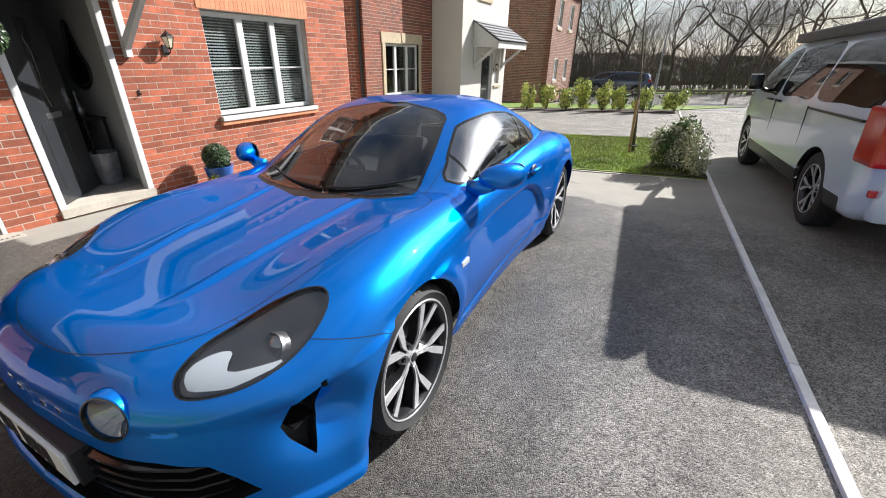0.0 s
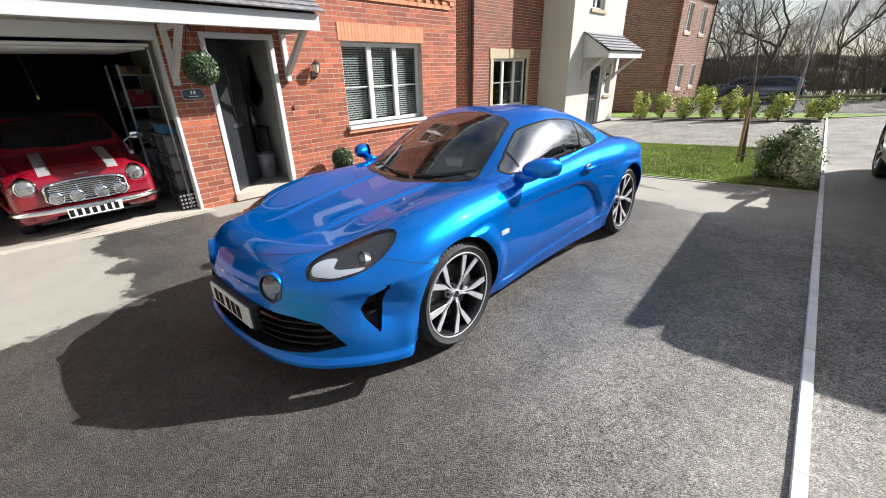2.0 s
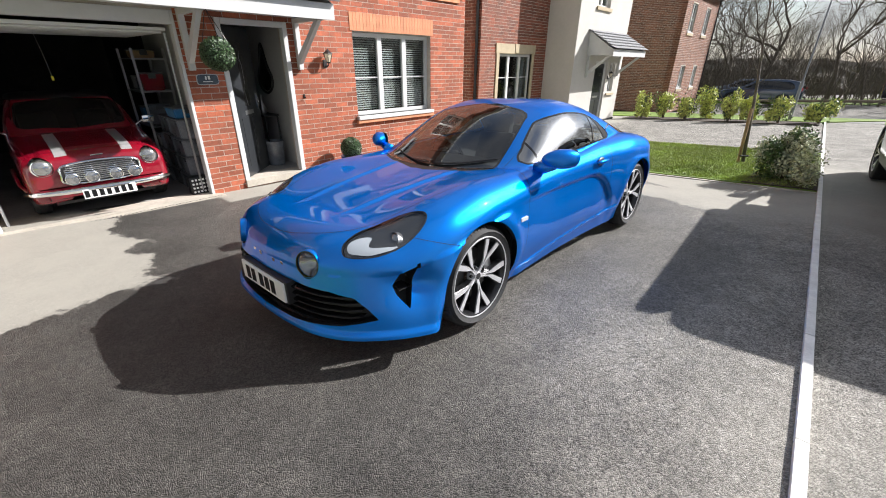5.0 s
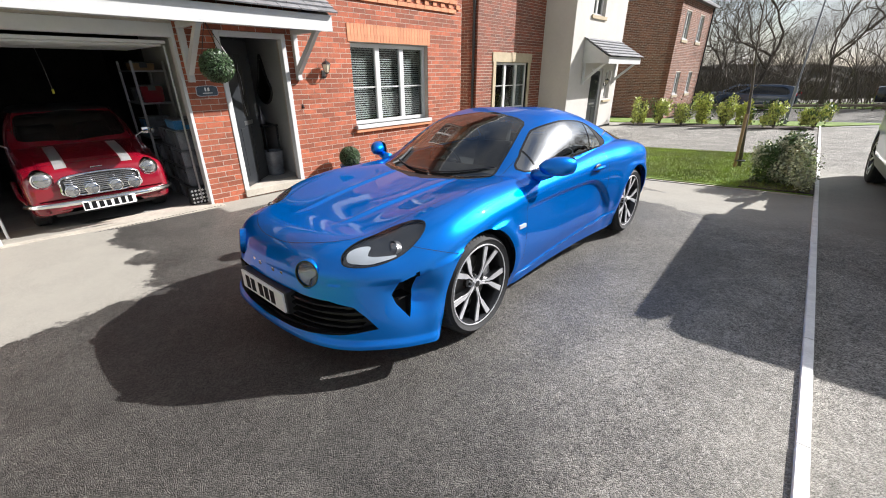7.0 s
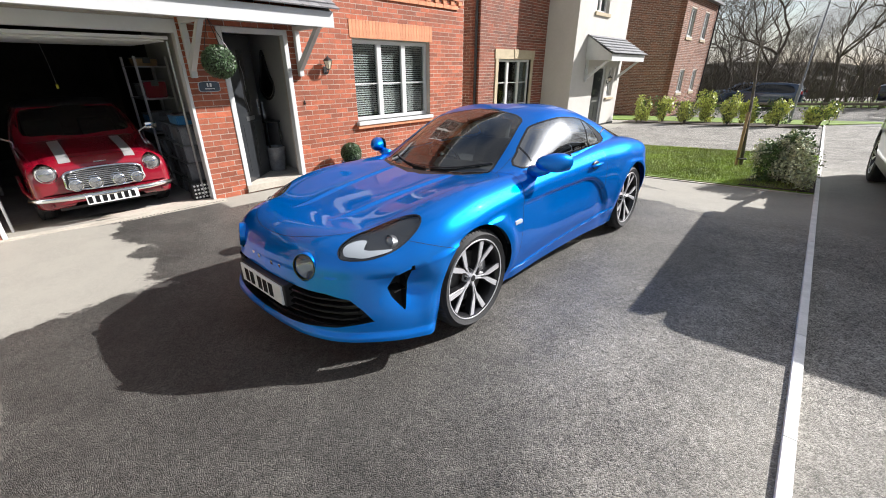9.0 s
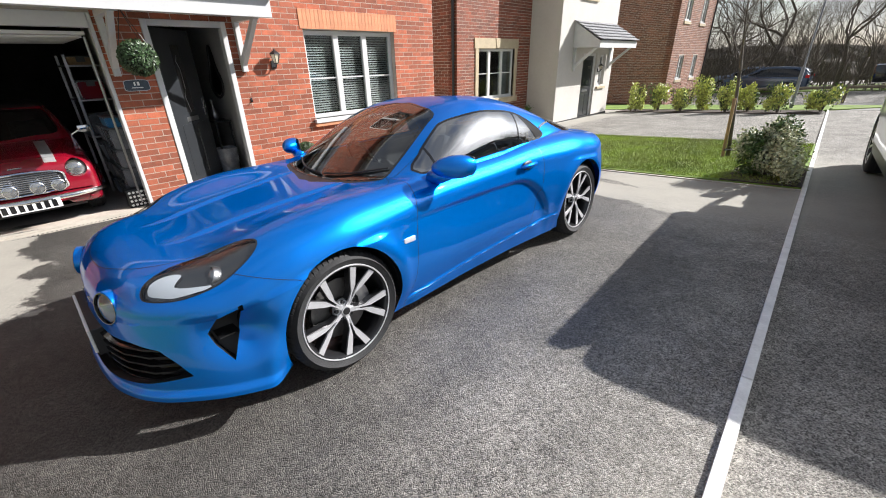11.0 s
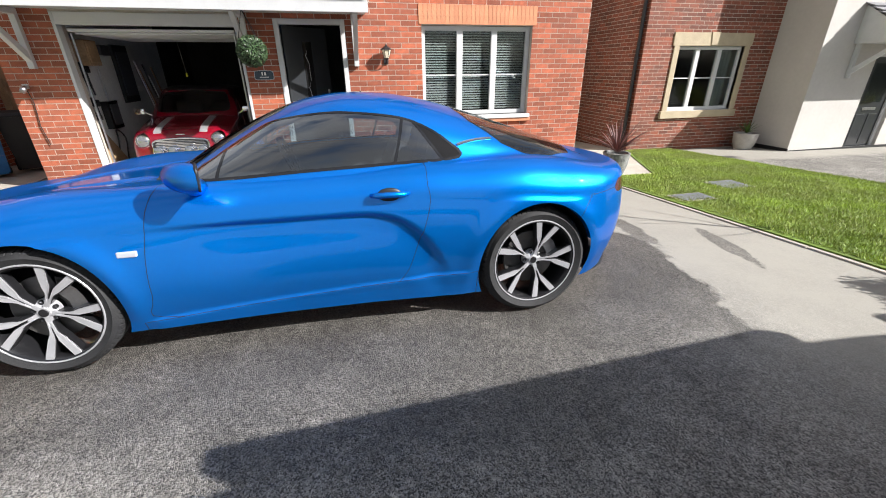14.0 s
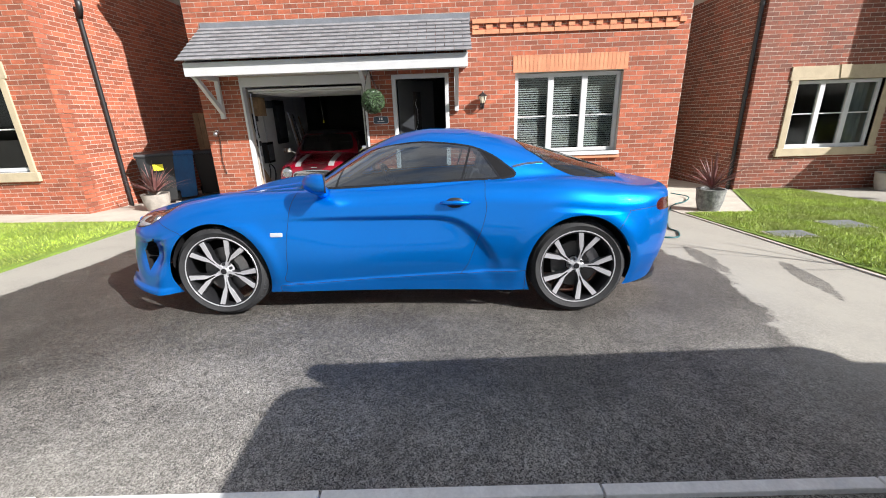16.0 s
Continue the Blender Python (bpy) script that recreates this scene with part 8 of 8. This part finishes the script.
def shrub(x, y, radii, n, size, seed, label, mats, upright=0.0, group=""):
    ob = thing("shrub", label, "shrub", Matrix.Translation((x, y, g(x, y) + 0.02)), group=group)
    rng = random.Random(seed)
    bm = bmesh.new()
    for k in range(14):
        a, r = rng.uniform(0, math.tau), rng.uniform(0.2, 0.8)
        tip = Vector((math.cos(a) * radii[0] * r, math.sin(a) * radii[1] * r, radii[2] * rng.uniform(1.1, 1.9)))
        tube(bm, [(0.02 * math.cos(a), 0.02 * math.sin(a), -0.02), tip * 0.5 + Vector((0, 0, 0.05)), tip], [0.012, 0.008, 0.003], 5)
    part("branchwork", bm, "bark", ob)
    for i, (mt, share) in enumerate(mats):
        verts, faces = leaf_mass((0, 0, radii[2] * 1.0), radii, int(n * share), size, seed * 7 + i, upright=upright)
        me = bpy.data.meshes.new("foliage")
        me.from_pydata(verts, [], faces)
        me.materials.append(M[mt])
        o = new("foliage", me)
        o.parent = ob
    return ob


M["leaf_bright"] = mat("bright_leaf", (0.50, 0.54, 0.13), 0.45, vary=0.3, scale=5, island=0.45)
shrub(0.82, 6.95, (0.25, 0.33, 0.37), 9000, 0.044, 2, "rounded variegated shrub with pale leaf edges", (("leaf", 0.6), ("leaf_pale", 0.4)))
for i, (x, y, r, h) in enumerate(((-4.35, 16.8, 0.32, 0.46), (-3.6, 16.9, 0.34, 0.44), (-2.75, 16.5, 0.42, 0.42), (-2.25, 17.3, 0.32, 0.52), (-1.45, 16.5, 0.34, 0.46), (-0.9, 16.8, 0.28, 0.42), (-0.1, 16.4, 0.38, 0.40), (0.85, 16.8, 0.45, 0.42))):
    shrub(x, y, (r * 0.72, r * 0.72, h * 1.0), 1500, 0.080, 20 + i, "upright bright green young hedge shrub", (("leaf_bright", 0.85), ("leaf", 0.15)), 0.9, "row of hedge shrubs")


def branch(bm, p, d, r, l, depth, rng):
    """A crooked limb that forks on until it ends in fine twigs."""
    n = 4 if depth > 4 else (3 if depth > 2 else 2)
    pts, q, dd = [p], p.copy(), d.copy()
    for k in range(n):
        dd = (dd + Vector((rng.gauss(0, 0.22), rng.gauss(0, 0.22), rng.gauss(0, 0.14) + 0.05))).normalized()
        q = q + dd * l / n
        pts.append(q.copy())
    tube(bm, pts, [r * (1 - 0.42 * k / n) for k in range(n + 1)], 6 if depth > 4 else (4 if depth > 2 else 3), caps=False)
    if depth == 0:
        return
    for k in range(3):
        a, spread = rng.uniform(0, math.tau), rng.uniform(0.25, 0.85)
        side = dd.orthogonal().normalized()
        side.rotate(Matrix.Rotation(a, 3, dd))
        nd = (dd * math.cos(spread) + side * math.sin(spread) + Vector((0, 0, 0.10))).normalized()
        start = pts[-1] if k < 2 else pts[-2].lerp(pts[-1], rng.random())
        branch(bm, start, nd, max(0.0028, r * rng.uniform(0.48, 0.62)), l * rng.uniform(0.62, 0.86), depth - 1, rng)


def tree_meshes(seed):
    """A trunk and a crown of a bare tree ten metres high."""
    rng = random.Random(seed)
    lean = Vector((rng.gauss(0, 0.12), rng.gauss(0, 0.06), 1)).normalized()
    p1, p2 = lean * 1.3, lean * 2.5 + Vector((rng.gauss(0, 0.15), 0, 0))
    trunk, crown = bmesh.new(), bmesh.new()
    tube(trunk, [Vector((0, 0, 0)), lean * 0.3, p1, p2], [0.16, 0.125, 0.11, 0.095], 9)
    for k in range(4):
        a = k * 1.7 + rng.uniform(0, 1)
        d = Vector((math.cos(a) * 0.7, math.sin(a) * 0.7, rng.uniform(0.45, 1.1))).normalized()
        branch(crown, p2 if k else p1.lerp(p2, 0.5), d, rng.uniform(0.05, 0.08), rng.uniform(1.7, 2.4), 6, rng)
    made = []
    for nm, bm in (("trunk", trunk), ("crown", crown)):
        ob = finish(bm, nm, "bark", smooth=nm == "trunk")
        made.append((nm, ob.data))
        bpy.data.objects.remove(ob)
    return made


TREES = [tree_meshes(seed) for seed in (101, 108, 115, 122)]


def bare_tree(x, y, h, kind_of, turn):
    ob = thing("bare_tree", "tall bare winter tree with spreading dark branches" if h > 9 else "low bare tree in the tangled belt beyond the road", "tree",
               Matrix.Translation((x, y, g(x, y) - 0.05)) @ Matrix.Rotation(turn, 4, "Z") @ Matrix.Scale(h / 10, 4), group="bare trees beyond the road")
    for nm, data in TREES[kind_of]:
        o = new(nm, data)
        o.parent = ob
    return ob


rng = random.Random(77)
spots = [(-13.5, 35), (-9.0, 33), (-5.5, 39), (-3.5, 38), (0.4, 39), (3.4, 36.5), (5.2, 34), (7.4, 32), (10.5, 34), (13.5, 32), (16.5, 35), (20.0, 31), (25, 34)]
for i, (x, y) in enumerate(spots):
    bare_tree(x, y, rng.uniform(11, 15.5), i % 4, rng.uniform(0, 6.3))
for i, x in enumerate((-6.5, -4.5, -2.6, -1.0, 1.4, 2.8, 4.6, 6.2, 8.8, 10.4, 12.4, 15.2)):
    bare_tree(x + rng.uniform(-0.4, 0.4), rng.uniform(37.5, 41.0), rng.uniform(5.5, 8.5), (i + 1) % 4, rng.uniform(0, 6.3))


def sapling():
    x, y = 0.22, 8.18
    ob = thing("young_tree", "slender young bare tree tied to a timber stake", "tree", Matrix.Translation((x, y, g(x, y) + 0.02)))
    rng = random.Random(6)
    bm = bmesh.new()
    tube(bm, [(0, 0, -0.05), (-0.07, 0, 0.6), (-0.15, 0, 1.3), (-0.24, 0, 1.9), (-0.33, 0.02, 2.7), (-0.40, 0.02, 3.2)], [0.029, 0.025, 0.020, 0.010, 0.006, 0.003], 9)
    part("trunk", bm, "bark", ob, smooth=True)
    bm = bmesh.new()
    for k in range(13):
        z = 1.25 + k * 0.16
        a = k * 2.4
        l = 0.75 * (1 - k * 0.045) * rng.uniform(0.7, 1.1)
        p = Vector((-0.12 * z, 0, z))
        pts = [p]
        d = Vector((math.cos(a), math.sin(a), 0.75)).normalized()
        for q in range(4):
            d = (d + Vector((0, 0, 0.16))).normalized()
            pts.append(pts[-1] + d * l / 4)
        tube(bm, pts, [0.009, 0.007, 0.0055, 0.004, 0.002], 5)
        for q in (2, 3):
            e = (d + Vector((rng.gauss(0, 0.5), rng.gauss(0, 0.5), 0.2))).normalized()
            tube(bm, [pts[q], pts[q] + e * l * 0.3], [0.004, 0.0015], 4)
    part("crown", bm, "bark", ob)
    bm = bmesh.new()
    tube(bm, [(-0.06, -0.07, -0.1), (-0.11, -0.05, 0.88)], 0.024, 10)
    part("stake", bm, "timber", ob, "round timber stake")
    bm = bmesh.new()
    tube(bm, [(-0.06, -0.09, 0.12), (0.05, -0.04, 0.12), (0.04, 0.04, 0.12), (-0.11, 0.0, 0.12), (-0.06, -0.09, 0.12)], 0.012, 6)
    part("tie", bm, "black", ob)
    return ob


sapling()
lp = thing("street_lamp", "tall thin grey street lamp column", "street lamp", Matrix.Translation((0.08, 17.9, g(0.08, 17.9))))
bm = bmesh.new()
tube(bm, [(0, 0, -0.1), (0, 0, 1.2), (0, 0, 1.25), (0, 0, 6.0)], [0.05, 0.05, 0.026, 0.018], 12)
part("column", bm, "lead", lp, smooth="auto")
part("lantern_head", boxbm(-0.1, 0.1, -0.05, 0.5, 5.95, 6.05, 0.02), "silver", lp)

fence = thing("rail_fence", "low timber post-and-rail fence along the far verge", "fence", kind="structure")
M["fence_wood"] = mat("weathered_rail", (0.17, 0.14, 0.105), 0.85, vary=0.25, scale=4, bump=0.3, bscale=40)
x = -6.0
while x < 30:
    y = 23.6 - 0.02 * x
    part("fence_post", boxbm(x - 0.05, x + 0.05, y - 0.05, y + 0.05, g(x, y) - 0.1, g(x, y) + 0.72, 0.008), "fence_wood", fence)
    bm = bmesh.new()
    x2, y2 = x + 1.8, 23.6 - 0.02 * (x + 1.8)
    tube(bm, [(x, y - 0.06, g(x, y) + 0.62), (x2, y2 - 0.06, g(x2, y2) + 0.62)], 0.055, 8)
    part("fence_rail", bm, "fence_wood", fence)
    x += 1.8


def woodland():
    """The dark belt of undergrowth behind the trees and all round, with an uneven top."""
    verts, faces = [], []
    n = 240
    for i in range(n + 1):
        a = math.tau * i / n
        rad = 46 + 6 * noise.noise(Vector((math.cos(a) * 5, math.sin(a) * 5, 0)))
        top = 1.9 + 0.5 * noise.noise(Vector((math.cos(a) * 9, math.sin(a) * 9, 3))) + 0.5 * noise.noise(Vector((math.cos(a) * 70, math.sin(a) * 70, 7)))
        for j in range(9):
            u = j / 8
            q = rad + 2.5 * u * u + 1.2 * noise.noise(Vector((math.cos(a) * 60, math.sin(a) * 60, j * 1.3)))
            verts.append((q * math.cos(a), q * math.sin(a), -1.5 + (top + 1.5) * u))
    for i in range(n):
        for j in range(8):
            k = i * 9 + j
            faces.append((k, k + 9, k + 10, k + 1))
    me = bpy.data.meshes.new("woodland")
    me.from_pydata(verts, [], faces)
    me.materials.append(M["wood_far"])
    ob = tagged(new("woodland", me), "dark belt of winter woodland in the distance", "woodland", kind="stuff")
    rng = random.Random(31)
    bm = bmesh.new()
    for i in range(3400):
        a = rng.uniform(0.15 * math.pi, 0.85 * math.pi)
        q = rng.uniform(33, 45)
        p = Vector((q * math.cos(a), q * math.sin(a), -0.6))
        d = Vector((rng.gauss(0, 0.25), rng.gauss(0, 0.25), 1)).normalized()
        h = rng.uniform(1.2, 5.0)
        mid = p + d * h * 0.5
        tip = p + d * h + Vector((rng.gauss(0, 0.5), rng.gauss(0, 0.5), 0))
        tube(bm, [p, mid, tip], [0.026, 0.018, 0.006], 3, caps=False)
        for k in range(2):
            tube(bm, [mid, mid + Vector((rng.gauss(0, 0.7), rng.gauss(0, 0.7), rng.uniform(0.3, 1.2)))], [0.013, 0.004], 3, caps=False)
    o = finish(bm, "undergrowth", "bark")
    tagged(o, "tangled bare undergrowth below the trees", "undergrowth", kind="stuff")


woodland()
hose = thing("garden_hose", "teal garden hose lying behind the car", "hose", Matrix.Translation((0, 0, 0)))
M["hose"] = mat("teal_hose", (0.012, 0.10, 0.11), 0.4)
LINE = [(-6.6, 7.05), (-5.6, 7.2), (-5.1, 7.25), (-4.55, 6.9), (-4.3, 6.6), (-3.95, 6.32), (-3.4, 6.0), (-2.67, 5.63), (-2.41, 5.61), (-2.13, 5.42), (-2.35, 5.1), (-3.0, 4.9), (-3.6, 4.95)]
pts = []
for i in range(1, len(LINE) - 2):
    p0, p1, p2, p3 = (Vector(LINE[i + k]) for k in (-1, 0, 1, 2))
    for k in range(8):
        u = k / 8
        q = 0.5 * (2 * p1 + (p2 - p0) * u + (2 * p0 - 5 * p1 + 4 * p2 - p3) * u * u + (3 * p1 - p0 - 3 * p2 + p3) * u ** 3)
        pts.append((q.x, q.y, g(q.x, q.y) + (0.046 if q.x < -3.62 and q.y > 6.33 else 0.012)))
bm = bmesh.new()
tube(bm, pts, 0.010, 8)
part("hose_line", bm, "hose", hose)
